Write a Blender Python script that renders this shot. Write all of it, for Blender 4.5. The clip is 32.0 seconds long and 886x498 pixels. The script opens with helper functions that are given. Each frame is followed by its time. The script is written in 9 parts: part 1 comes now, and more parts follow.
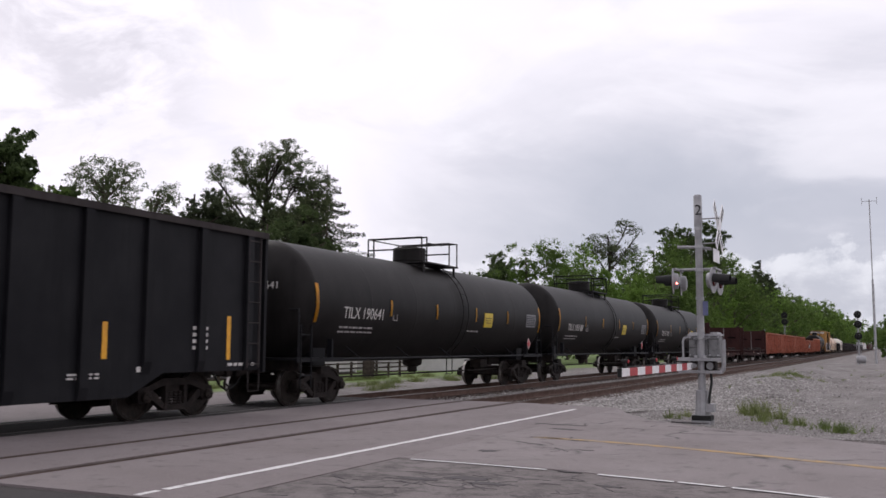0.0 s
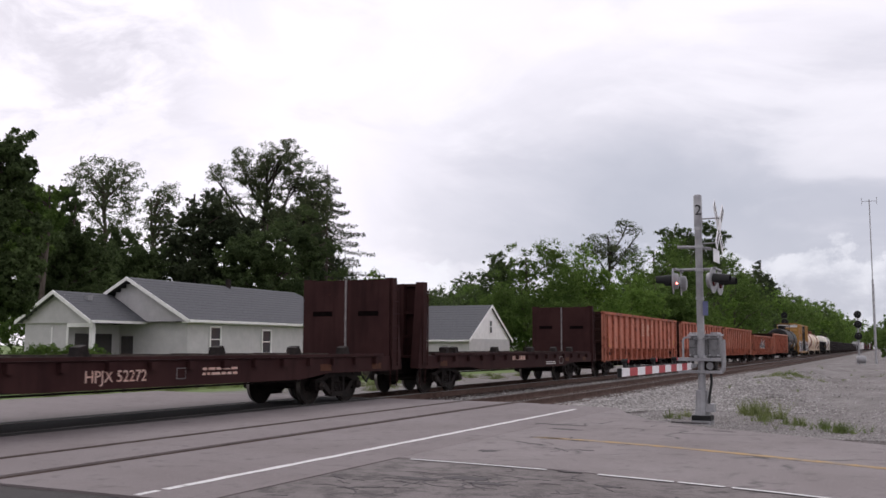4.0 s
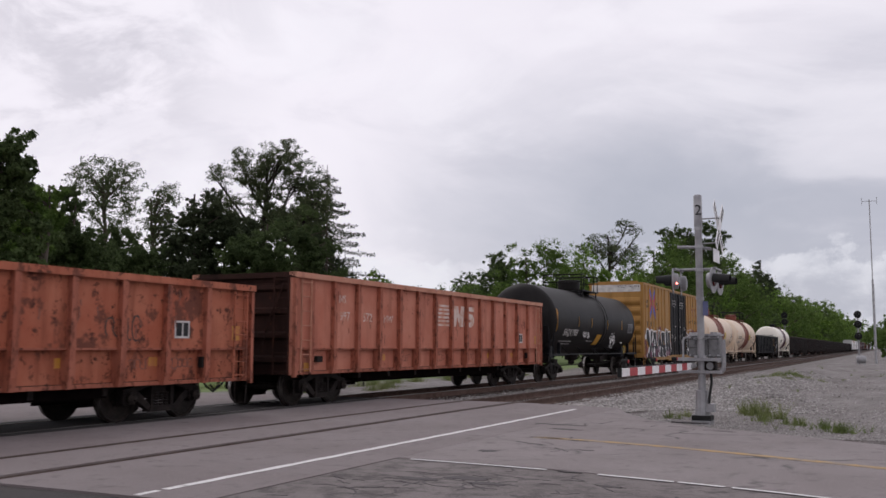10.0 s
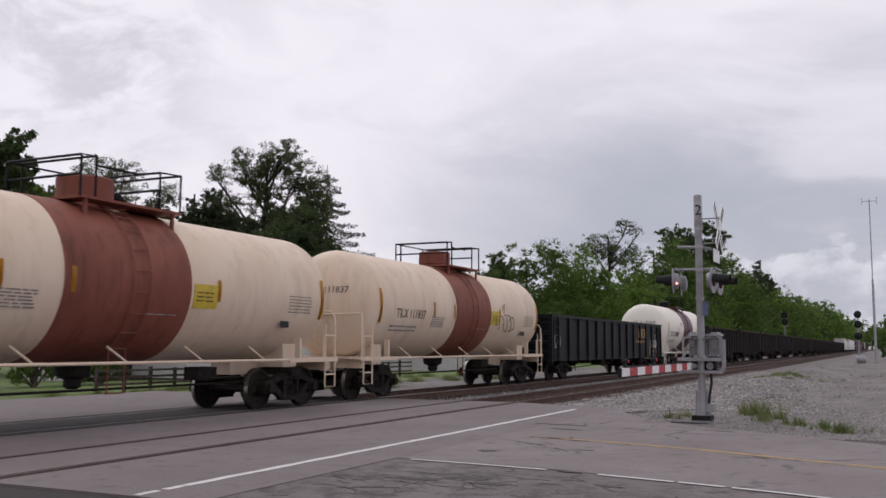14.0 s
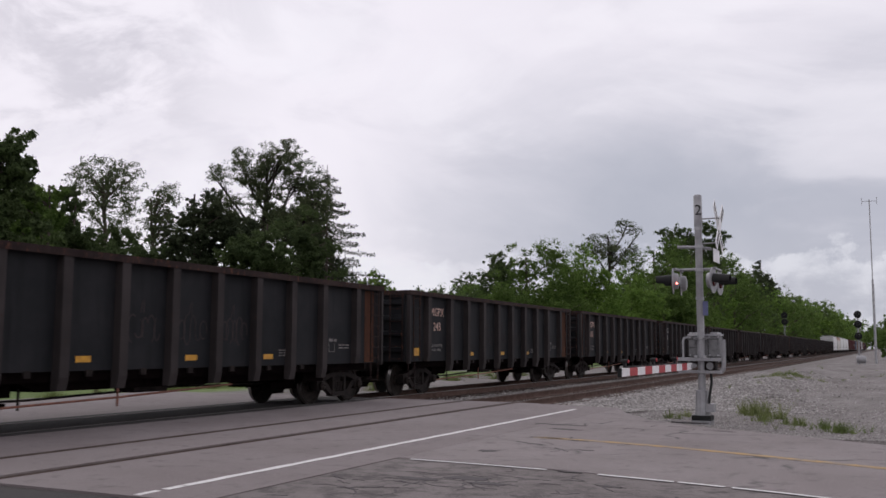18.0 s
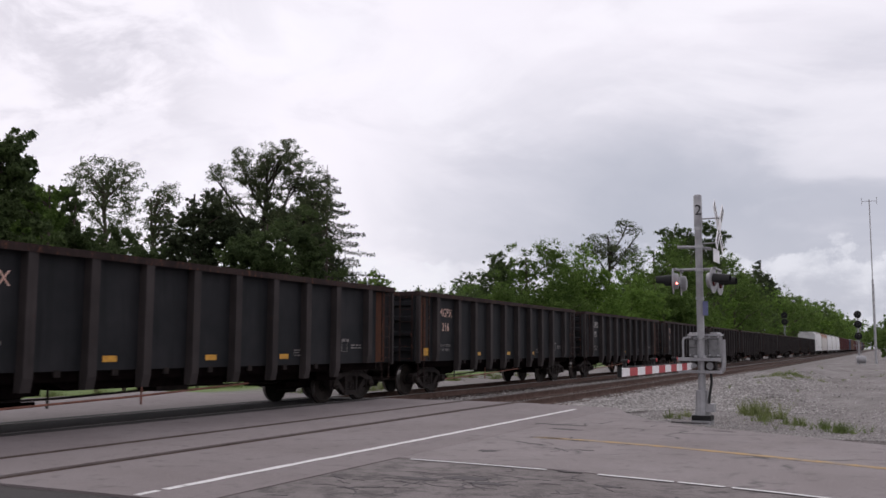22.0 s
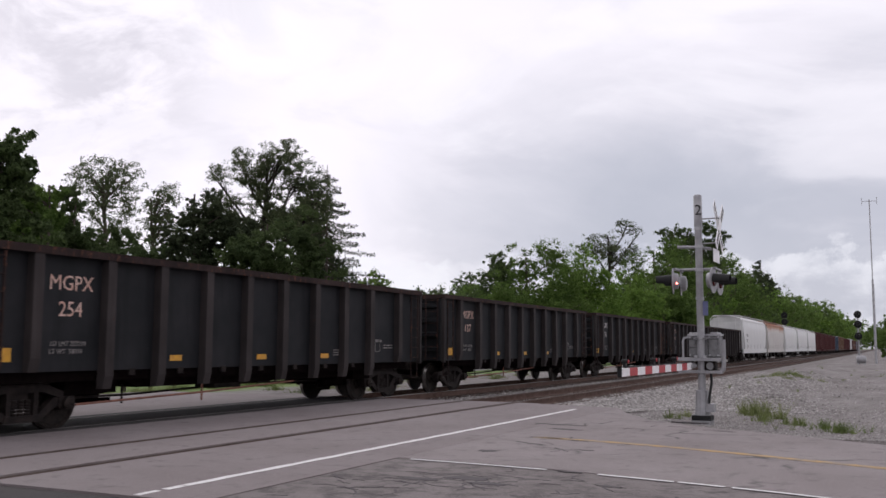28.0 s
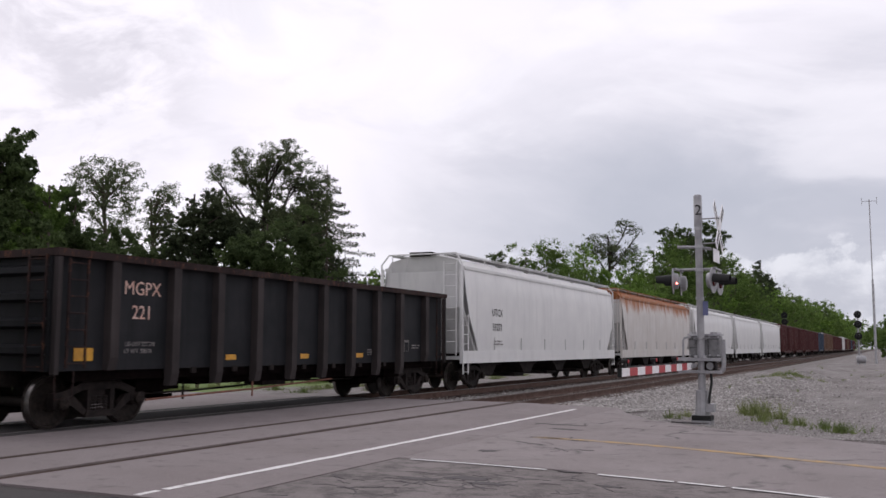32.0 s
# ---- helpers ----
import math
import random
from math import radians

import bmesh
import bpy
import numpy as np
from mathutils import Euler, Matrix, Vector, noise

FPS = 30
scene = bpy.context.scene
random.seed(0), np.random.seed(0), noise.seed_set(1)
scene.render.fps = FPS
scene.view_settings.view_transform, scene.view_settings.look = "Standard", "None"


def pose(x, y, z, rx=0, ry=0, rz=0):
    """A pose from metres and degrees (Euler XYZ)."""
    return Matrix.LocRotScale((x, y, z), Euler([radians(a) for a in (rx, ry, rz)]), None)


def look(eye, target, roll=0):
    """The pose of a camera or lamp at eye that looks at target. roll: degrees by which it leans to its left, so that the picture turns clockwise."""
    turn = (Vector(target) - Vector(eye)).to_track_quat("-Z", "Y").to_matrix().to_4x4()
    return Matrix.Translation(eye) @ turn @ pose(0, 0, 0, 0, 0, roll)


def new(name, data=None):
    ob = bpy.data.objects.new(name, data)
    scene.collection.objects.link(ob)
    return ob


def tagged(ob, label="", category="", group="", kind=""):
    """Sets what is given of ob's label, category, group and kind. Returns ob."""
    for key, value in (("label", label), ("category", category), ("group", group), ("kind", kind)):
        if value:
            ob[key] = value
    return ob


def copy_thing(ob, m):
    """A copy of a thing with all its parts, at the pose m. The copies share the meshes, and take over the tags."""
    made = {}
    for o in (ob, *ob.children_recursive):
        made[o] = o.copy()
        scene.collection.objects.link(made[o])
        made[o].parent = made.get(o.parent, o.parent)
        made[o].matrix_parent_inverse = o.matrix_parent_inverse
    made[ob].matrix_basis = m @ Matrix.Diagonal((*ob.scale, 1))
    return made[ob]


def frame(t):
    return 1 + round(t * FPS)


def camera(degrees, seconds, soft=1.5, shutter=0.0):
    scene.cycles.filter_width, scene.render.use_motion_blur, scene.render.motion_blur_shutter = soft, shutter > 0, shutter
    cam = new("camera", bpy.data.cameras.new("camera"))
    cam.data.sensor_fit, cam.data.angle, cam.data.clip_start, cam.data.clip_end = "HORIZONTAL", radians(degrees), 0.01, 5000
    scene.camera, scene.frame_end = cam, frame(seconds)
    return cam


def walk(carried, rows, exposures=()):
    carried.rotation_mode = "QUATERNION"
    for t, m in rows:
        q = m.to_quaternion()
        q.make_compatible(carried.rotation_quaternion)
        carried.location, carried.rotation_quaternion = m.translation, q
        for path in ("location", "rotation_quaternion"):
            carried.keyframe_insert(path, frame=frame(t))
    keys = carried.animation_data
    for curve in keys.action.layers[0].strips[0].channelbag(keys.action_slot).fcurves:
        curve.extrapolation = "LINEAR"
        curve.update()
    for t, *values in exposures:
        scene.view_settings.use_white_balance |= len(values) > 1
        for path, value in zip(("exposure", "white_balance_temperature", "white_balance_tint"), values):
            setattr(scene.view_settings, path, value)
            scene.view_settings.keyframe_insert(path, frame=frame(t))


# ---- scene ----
# ---------------------------------------------------------------- camera
cam = camera(50.96, 32.0, soft=1.55, shutter=0.08)
EYE = pose(0, 0, 1.447, 95.97, 0, 25.47) @ pose(0, 0, 0, 0, 0, 0.25)
walk(cam, [(0.0, EYE), (32.0, EYE)],
     [(0.0, -0.02), (3.5, -0.02), (7.0, -0.15), (11.0, -0.25), (14.0, -0.28), (17.0, -0.27), (20.0, -0.20), (24.0, -0.09), (28.0, -0.06), (32.0, -0.06)])

# ---------------------------------------------------------------- world and sun
SUN_AZ, SUN_EL = 62.0, 52.0          # degrees left of the track's far end, and height
sun_dir = Vector((-math.sin(radians(SUN_AZ)) * math.cos(radians(SUN_EL)),
                  math.cos(radians(SUN_AZ)) * math.cos(radians(SUN_EL)), math.sin(radians(SUN_EL))))
world = bpy.data.worlds.new("overcast_sky")
scene.world = world
world.use_nodes = True
wn, wl = world.node_tree.nodes, world.node_tree.links
wn.clear()


w_out, w_bg = wn.new("ShaderNodeOutputWorld"), wn.new("ShaderNodeBackground")
sky = wn.new("ShaderNodeTexSky")
sky.sky_type, sky.sun_disc = "NISHITA", False
sky.sun_elevation, sky.sun_rotation = radians(SUN_EL), radians(-SUN_AZ)
sky_dim = wn.new("ShaderNodeVectorMath")
sky_dim.operation = "SCALE"
sky_dim.inputs["Scale"].default_value = 0.07
wl.new(sky.outputs["Color"], sky_dim.inputs[0])
tc = wn.new("ShaderNodeTexCoord")


def sky_noise(scale, detail, rough, squash, distort=0.0):
    mp = wn.new("ShaderNodeMapping")
    mp.inputs["Scale"].default_value = (1.0, 1.0, squash)
    wl.new(tc.outputs["Generated"], mp.inputs["Vector"])
    n = wn.new("ShaderNodeTexNoise")
    n.inputs["Scale"].default_value, n.inputs["Detail"].default_value = scale, detail
    n.inputs["Roughness"].default_value, n.inputs["Distortion"].default_value = rough, distort
    wl.new(mp.outputs[0], n.inputs["Vector"])
    return n.outputs["Fac"]


def sky_range(value, a, b, c=0.0, d=1.0, smooth=True):
    r = wn.new("ShaderNodeMapRange")
    r.interpolation_type = "SMOOTHSTEP" if smooth else "LINEAR"
    for k, v in zip(("From Min", "From Max", "To Min", "To Max"), (a, b, c, d)):
        r.inputs[k].default_value = v
    wl.new(value, r.inputs["Value"])
    return r.outputs[0]


def sky_mix(fac, a, b):
    x = wn.new("ShaderNodeMix")
    x.data_type = "RGBA"
    if isinstance(fac, float):
        x.inputs["Factor"].default_value = fac
    else:
        wl.new(fac, x.inputs["Factor"])
    for k, v in ((6, a), (7, b)):
        if isinstance(v, tuple):
            x.inputs[k].default_value = (*v, 1)
        else:
            wl.new(v, x.inputs[k])
    return x.outputs[2]


def sky_times(a, b):
    x = wn.new("ShaderNodeMath")
    x.operation = "MULTIPLY"
    wl.new(a, x.inputs[0])
    wl.new(b, x.inputs[1])
    return x.outputs[0]


def sky_dot(v):
    d = wn.new("ShaderNodeVectorMath")
    d.operation = "DOT_PRODUCT"
    wl.new(tc.outputs["Generated"], d.inputs[0])
    d.inputs[1].default_value = v
    return d.outputs["Value"]


sep = wn.new("ShaderNodeSeparateXYZ")
wl.new(tc.outputs["Generated"], sep.inputs[0])
# the deck: lavender white near the hidden sun, blue-grey low and away from it, with soft darker undersides
def sky_warp(value, noise, amount):
    x = wn.new("ShaderNodeMath")
    x.operation = "MULTIPLY_ADD"
    x.inputs[1].default_value = amount
    wl.new(noise, x.inputs[0])
    wl.new(value, x.inputs[2])
    return x.outputs[0]


height = sky_warp(sep.outputs["Z"], sky_noise(3.2, 6.0, 0.55, 2.4, 0.4), 0.26)
east = sky_warp(sky_dot((0.10, 0.99, 0.10)), sky_noise(2.6, 6.0, 0.55, 1.6, 0.5), 0.30)
away = sky_times(sky_range(east, 0.90, 1.17), sky_range(height, 0.50, 0.27, 0.12, 1.0))
deck = sky_mix(away, (0.925, 0.880, 0.955), (0.455, 0.468, 0.548))
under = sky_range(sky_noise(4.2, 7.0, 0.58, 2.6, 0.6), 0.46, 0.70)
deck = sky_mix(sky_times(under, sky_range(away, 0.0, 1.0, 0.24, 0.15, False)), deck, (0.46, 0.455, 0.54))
bright = sky_range(sky_noise(3.4, 7.0, 0.55, 2.3, 0.5), 0.47, 0.62)
deck = sky_mix(sky_times(bright, sky_range(away, 0.0, 1.0, 0.60, 0.28, False)), deck, (0.945, 0.912, 0.98))
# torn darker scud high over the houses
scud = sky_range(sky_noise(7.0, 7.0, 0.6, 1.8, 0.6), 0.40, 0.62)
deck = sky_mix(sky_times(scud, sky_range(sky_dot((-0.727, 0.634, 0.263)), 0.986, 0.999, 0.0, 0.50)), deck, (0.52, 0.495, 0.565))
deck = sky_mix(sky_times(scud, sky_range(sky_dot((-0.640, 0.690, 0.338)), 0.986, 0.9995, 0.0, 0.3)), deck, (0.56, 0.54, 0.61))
# heaped clouds low over the horizon
heap = sky_warp(sep.outputs["Z"], sky_noise(13.0, 8.0, 0.6, 1.2, 0.1), 0.13)
low = sky_times(sky_range(heap, 0.160, 0.150), sky_range(sky_noise(9.0, 8.0, 0.62, 1.6, 0.3), 0.38, 0.60))
deck = sky_mix(sky_times(low, sky_range(away, 0.0, 1.0, 0.7, 0.62, False)), deck, (0.84, 0.835, 0.90))
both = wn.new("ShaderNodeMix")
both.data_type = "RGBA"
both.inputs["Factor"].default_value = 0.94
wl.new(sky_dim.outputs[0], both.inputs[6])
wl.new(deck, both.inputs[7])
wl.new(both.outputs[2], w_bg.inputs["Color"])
w_bg.inputs["Strength"].default_value = 1.21
wl.new(w_bg.outputs[0], w_out.inputs["Surface"])

sun = new("sun", bpy.data.lights.new("sun", "SUN"))
sun.data.energy, sun.data.angle, sun.data.color = 0.7, radians(25), (1.0, 0.96, 0.92)
sun.matrix_world = look(sun_dir * 100, (0, 0, 0))

# ---------------------------------------------------------------- materials


def shader(name, rough=0.6, metal=0.0):
    m = bpy.data.materials.new(name)
    m.use_nodes = True
    nt = m.node_tree
    b = nt.nodes["Principled BSDF"]
    b.inputs["Roughness"].default_value, b.inputs["Metallic"].default_value = rough, metal
    return m, nt, b


def link_noise(nt, scale, detail=4.0, rough=0.55, stretch=(1, 1, 1), coord="Object"):
    t = nt.nodes.new("ShaderNodeTexCoord")
    mp = nt.nodes.new("ShaderNodeMapping")
    mp.inputs["Scale"].default_value = stretch
    n = nt.nodes.new("ShaderNodeTexNoise")
    n.inputs["Scale"].default_value, n.inputs["Detail"].default_value, n.inputs["Roughness"].default_value = scale, detail, rough
    nt.links.new(t.outputs[coord], mp.inputs[0])
    nt.links.new(mp.outputs[0], n.inputs["Vector"])
    return n.outputs["Fac"]


def blend(nt, fac, a, b, lo=0.0, hi=1.0):
    """Mix of two colours (tuple or socket) where fac runs from lo to hi."""
    r = nt.nodes.new("ShaderNodeMapRange")
    r.inputs["From Min"].default_value, r.inputs["From Max"].default_value = lo, hi
    nt.links.new(fac, r.inputs["Value"])
    x = nt.nodes.new("ShaderNodeMix")
    x.data_type = "RGBA"
    nt.links.new(r.outputs[0], x.inputs["Factor"])
    for s, v in ((x.inputs[6], a), (x.inputs[7], b)):
        if isinstance(v, tuple):
            s.default_value = (*v, 1)
        else:
            nt.links.new(v, s)
    return x.outputs[2]


def relief(nt, b, fac, strength, dist=0.02):
    n = nt.nodes.new("ShaderNodeBump")
    n.inputs["Strength"].default_value, n.inputs["Distance"].default_value = strength, dist
    nt.links.new(fac, n.inputs["Height"])
    nt.links.new(n.outputs[0], b.inputs["Normal"])


def vary(nt, col, amount):
    """A little lightness of its own for each object."""
    o = nt.nodes.new("ShaderNodeObjectInfo")
    r = nt.nodes.new("ShaderNodeMapRange")
    r.inputs["To Min"].default_value, r.inputs["To Max"].default_value = 1 - amount, 1 + amount
    nt.links.new(o.outputs["Random"], r.inputs["Value"])
    v = nt.nodes.new("ShaderNodeVectorMath")
    v.operation = "SCALE"
    nt.links.new(col, v.inputs[0])
    nt.links.new(r.outputs[0], v.inputs["Scale"])
    return v.outputs[0]


def paint(name, base, worn, rust=(0.16, 0.06, 0.03), rusty=0.68, rough=0.55, streak=0.5, spread=0.10, blotch=0.0):
    """Weathered railcar paint: faded patches, vertical streaks of dirt, specks of rust."""
    m, nt, b = shader(name, rough)
    big = link_noise(nt, 0.9, 5.0, 0.6)
    run = link_noise(nt, 3.0, 4.0, 0.6, (1, 1, 0.12))
    fine = link_noise(nt, 9.0, 6.0, 0.7, (1, 1, 0.45))
    c = blend(nt, big, base, worn, 0.36, 0.66)
    d = blend(nt, run, c, tuple(v * (1 - streak) for v in base), 0.50, 0.78)
    e = blend(nt, fine, d, rust, rusty, rusty + spread)
    if blotch:
        # flaked patches, ragged, gathered in places
        flake = link_noise(nt, 1.5, 9.0, 0.72, (1, 1, 0.8))
        e = blend(nt, flake, e, tuple(v * 1.7 for v in rust), 0.62 - 0.1 * blotch, 0.66 - 0.1 * blotch)
        e = blend(nt, link_noise(nt, 3.1, 9.0, 0.75), e, rust, 0.66 - 0.1 * blotch, 0.70 - 0.1 * blotch)
    nt.links.new(e, b.inputs["Base Color"])
    relief(nt, b, fine, 0.12, 0.01)
    b.inputs["Specular IOR Level"].default_value = 0.10 if max(base) < 0.06 else 0.25
    return m


def plain(name, base, other, scale=6.0, rough=0.6, metal=0.0, bump=0.15, lo=0.35, hi=0.65, rnd=0.0, coord="Object", stretch=(1, 1, 1), dist=0.01):
    m, nt, b = shader(name, rough, metal)
    n = link_noise(nt, scale, 5.0, 0.6, stretch, coord)
    c = blend(nt, n, base, other, lo, hi)
    if rnd:
        c = vary(nt, c, rnd)
    nt.links.new(c, b.inputs["Base Color"])
    relief(nt, b, n, bump, dist)
    if max(base) < 0.1:
        b.inputs["Specular IOR Level"].default_value = 0.12
    return m


M_BLACK = paint("black_car_paint", (0.008, 0.008, 0.010), (0.014, 0.014, 0.016), (0.05, 0.035, 0.03), 0.70, 0.50, 0.3)
M_COAL = paint("charcoal_car_paint", (0.0140, 0.0150, 0.0170), (0.0235, 0.0235, 0.0260), (0.034, 0.022, 0.018), 0.66, 0.6, 0.35)
M_RIB = paint("dusty_rib_paint", (0.030, 0.026, 0.026), (0.048, 0.041, 0.041), (0.045, 0.028, 0.022), 0.62, 0.65, 0.25)
M_RIM = paint("rusty_top_chord", (0.022, 0.014, 0.014), (0.036, 0.024, 0.022), (0.09, 0.04, 0.025), 0.55, 0.7)
M_ORUST = paint("orange_rust", (0.096, 0.034, 0.015), (0.053, 0.021, 0.012), (0.037, 0.019, 0.012), 0.55, 0.8)
M_TANKBLK = paint("matt_black_tank_paint", (0.0100, 0.0090, 0.0090), (0.0165, 0.0150, 0.0150), (0.026, 0.022, 0.020), 0.74, 0.48, 0.2)
M_ORANGE = paint("faded_orange_paint", (0.430, 0.146, 0.096), (0.510, 0.210, 0.145), (0.13, 0.042, 0.028), 0.64, 0.7, 0.30, 0.12, 0.25)
M_ORANGE2 = paint("rusted_orange_paint", (0.345, 0.095, 0.052), (0.415, 0.145, 0.086), (0.085, 0.028, 0.018), 0.62, 0.7, 0.45, 0.13, 0.9)
M_ORRIB = paint("rusty_orange_rib_paint", (0.31, 0.095, 0.058), (0.38, 0.135, 0.088), (0.09, 0.03, 0.02), 0.50, 0.7, 0.4, 0.14)
M_ORANGE3 = paint("pale_orange_paint", (0.435, 0.190, 0.126), (0.490, 0.250, 0.175), (0.16, 0.06, 0.04), 0.64, 0.7, 0.3, 0.12, 0.2)
M_YELLOWCAR = paint("mustard_car_paint", (0.327, 0.172, 0.047), (0.370, 0.202, 0.065), (0.25, 0.13, 0.05), 0.70, 0.55, 0.25)
M_CREAM = paint("cream_tank_paint", (0.650, 0.515, 0.395), (0.690, 0.575, 0.455), (0.60, 0.36, 0.16), 0.66, 0.5, 0.18, 0.2)
M_WHITETANK = paint("ivory_tank_paint", (0.738, 0.693, 0.612), (0.756, 0.720, 0.648), (0.6, 0.5, 0.4), 0.80, 0.42, 0.06)
M_BROWNBAND = paint("rust_brown_band_paint", (0.185, 0.058, 0.040), (0.235, 0.080, 0.054), (0.12, 0.05, 0.035), 0.62, 0.6)
M_MAROON = paint("maroon_band_paint", (0.078, 0.016, 0.028), (0.098, 0.023, 0.036), (0.06, 0.02, 0.02), 0.72, 0.4)
M_FLAT = paint("dark_red_flatcar_paint", (0.028, 0.011, 0.011), (0.040, 0.017, 0.016), (0.12, 0.045, 0.02), 0.67, 0.75, 0.4)
# end walls of the orange cars, far darker than their sides
M_ENDDARK = paint("dark_brown_end_paint", (0.022, 0.011, 0.010), (0.040, 0.018, 0.014), (0.07, 0.028, 0.016), 0.60, 0.8, 0.4)
M_REDCAR = paint("oxide_red_paint", (0.062, 0.017, 0.018), (0.085, 0.026, 0.025), (0.05, 0.02, 0.016), 0.6, 0.7)
M_BLUECAR = paint("dull_blue_paint", (0.03, 0.05, 0.085), (0.045, 0.065, 0.10), (0.10, 0.05, 0.03), 0.62, 0.6)
M_TANCAR = paint("dull_brown_box_car_paint", (0.115, 0.062, 0.040), (0.15, 0.085, 0.055), (0.07, 0.03, 0.02), 0.62, 0.6)
M_HOPPER = paint("white_hopper_paint", (0.581, 0.581, 0.581), (0.634, 0.634, 0.625), (0.42, 0.40, 0.38), 0.72, 0.5, 0.10, 0.15)
M_HOPGREY = paint("grey_hopper_end_paint", (0.48, 0.48, 0.48), (0.54, 0.54, 0.53), (0.3, 0.28, 0.26), 0.68, 0.6, 0.2)
M_HOPRUST = paint("rust_stained_white_paint", (0.493, 0.466, 0.440), (0.546, 0.528, 0.510), (0.42, 0.22, 0.10), 0.62, 0.6, 0.2, 0.2)
_nt, _b = M_HOPRUST.node_tree, M_HOPRUST.node_tree.nodes["Principled BSDF"]
_src = _b.inputs["Base Color"].links[0].from_socket
_t, _s = _nt.nodes.new("ShaderNodeTexCoord"), _nt.nodes.new("ShaderNodeSeparateXYZ")
_nt.links.new(_t.outputs["Object"], _s.inputs[0])
_a = _nt.nodes.new("ShaderNodeMath")
_a.operation = "MULTIPLY_ADD"
_a.inputs[1].default_value = 2.2
_nt.links.new(link_noise(_nt, 1.6, 5.0, 0.6, (1, 1, 0.35)), _a.inputs[0])
_nt.links.new(_s.outputs["Z"], _a.inputs[2])
_nt.links.new(blend(_nt, _a.outputs[0], _src, (0.27, 0.10, 0.035), 4.45, 5.0), _b.inputs["Base Color"])
M_STEEL = plain("worn_wheel_steel", (0.013, 0.011, 0.010), (0.032, 0.025, 0.022), 14, 0.65, 0.1, 0.2)
M_TREAD = plain("polished_tread", (0.35, 0.33, 0.32), (0.22, 0.2, 0.19), 8, 0.35, 0.9, 0.05)
M_GRIME = plain("greasy_cast_iron", (0.011, 0.009, 0.009), (0.028, 0.022, 0.020), 7, 0.72, 0.1, 0.3)
M_LETTER = plain("white_stencil_paint", (0.62, 0.60, 0.58), (0.42, 0.40, 0.39), 5, 0.7)
M_LETTERDIM = plain("dirty_stencil_paint", (0.24, 0.22, 0.215), (0.12, 0.11, 0.11), 6, 0.75)
M_PINKLET = plain("rust_tinted_lettering", (0.60, 0.44, 0.38), (0.5, 0.30, 0.24), 4, 0.7)
M_BLACKLET = plain("black_stencil_paint", (0.022, 0.022, 0.024), (0.05, 0.05, 0.05), 6, 0.6)
M_YELLOW = plain("yellow_reflector", (0.72, 0.36, 0.012), (0.58, 0.27, 0.012), 7, 0.4)
M_YELPANEL = plain("yellow_panel", (0.58, 0.44, 0.03), (0.44, 0.31, 0.03), 7, 0.5)
M_REFLOR = plain("amber_reflector", (0.58, 0.30, 0.02), (0.42, 0.20, 0.02), 9, 0.5)
M_REDPAINT = plain("red_reflective", (0.40, 0.015, 0.024), (0.32, 0.012, 0.02), 9, 0.5)
M_WHITEPAINT = plain("white_reflective", (0.78, 0.77, 0.78), (0.66, 0.65, 0.66), 9, 0.4)
M_BLUEPAINT = plain("blue_paint", (0.03, 0.06, 0.42), (0.05, 0.08, 0.34), 5, 0.5)
M_SPRAYRED = plain("dark_red_spray", (0.17, 0.018, 0.022), (0.10, 0.012, 0.018), 5, 0.6)
M_SPRAYMAG = plain("magenta_spray", (0.15, 0.018, 0.07), (0.09, 0.012, 0.045), 3, 0.6)
M_SPRAYBLK = plain("black_spray", (0.014, 0.014, 0.016), (0.028, 0.028, 0.03), 4, 0.55)
M_SPRAYWHT = plain("white_spray", (0.74, 0.73, 0.73), (0.58, 0.57, 0.58), 5, 0.6)
M_SPRAYGRY = plain("dark_grey_spray", (0.05, 0.04, 0.04), (0.1, 0.07, 0.06), 5, 0.7)
M_HAZE = plain("thin_grey_overspray", (0.36, 0.25, 0.20), (0.42, 0.30, 0.25), 5, 0.7)
# near-black without sheen: shade in slots and under floors put into the colour
M_SHADEBLACK = plain("shade_black", (0.004, 0.003, 0.003), (0.007, 0.005, 0.005), 6, 0.95)
_b = M_SHADEBLACK.node_tree.nodes["Principled BSDF"]
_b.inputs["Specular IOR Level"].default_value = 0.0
M_SCUFF = plain("brown_scuff", (0.15, 0.062, 0.045), (0.24, 0.10, 0.07), 7, 0.8)
M_FAINT = plain("faint_chalk_tag", (0.050, 0.040, 0.040), (0.032, 0.028, 0.029), 6, 0.8)
M_SIGNORANGE = plain("orange_yellow_sign", (0.52, 0.27, 0.02), (0.44, 0.22, 0.02), 6, 0.5)
M_GALV = plain("galvanised_steel", (0.40, 0.40, 0.41), (0.28, 0.28, 0.30), 5, 0.45, 0.55, 0.08)
M_ALU = plain("aluminium_paint", (0.31, 0.31, 0.32), (0.21, 0.21, 0.222), 4, 0.5, 0.2, 0.08)
M_DARKPLASTIC = plain("black_hood_paint", (0.012, 0.012, 0.013), (0.02, 0.02, 0.02), 5, 0.5)
M_LENS, _nt, _b = shader("red_lamp_glow", 0.3)
_b.inputs["Base Color"].default_value = (0.5, 0.02, 0.02, 1)
_b.inputs["Emission Color"].default_value, _b.inputs["Emission Strength"].default_value = (1.0, 0.25, 0.22, 1), 6.0
M_REDGLASS = plain("unlit_red_lens", (0.07, 0.005, 0.007), (0.05, 0.004, 0.005), 3, 0.2)
M_BLUEPLATE = plain("blue_sign_enamel", (0.07, 0.085, 0.19), (0.10, 0.11, 0.22), 4, 0.4)
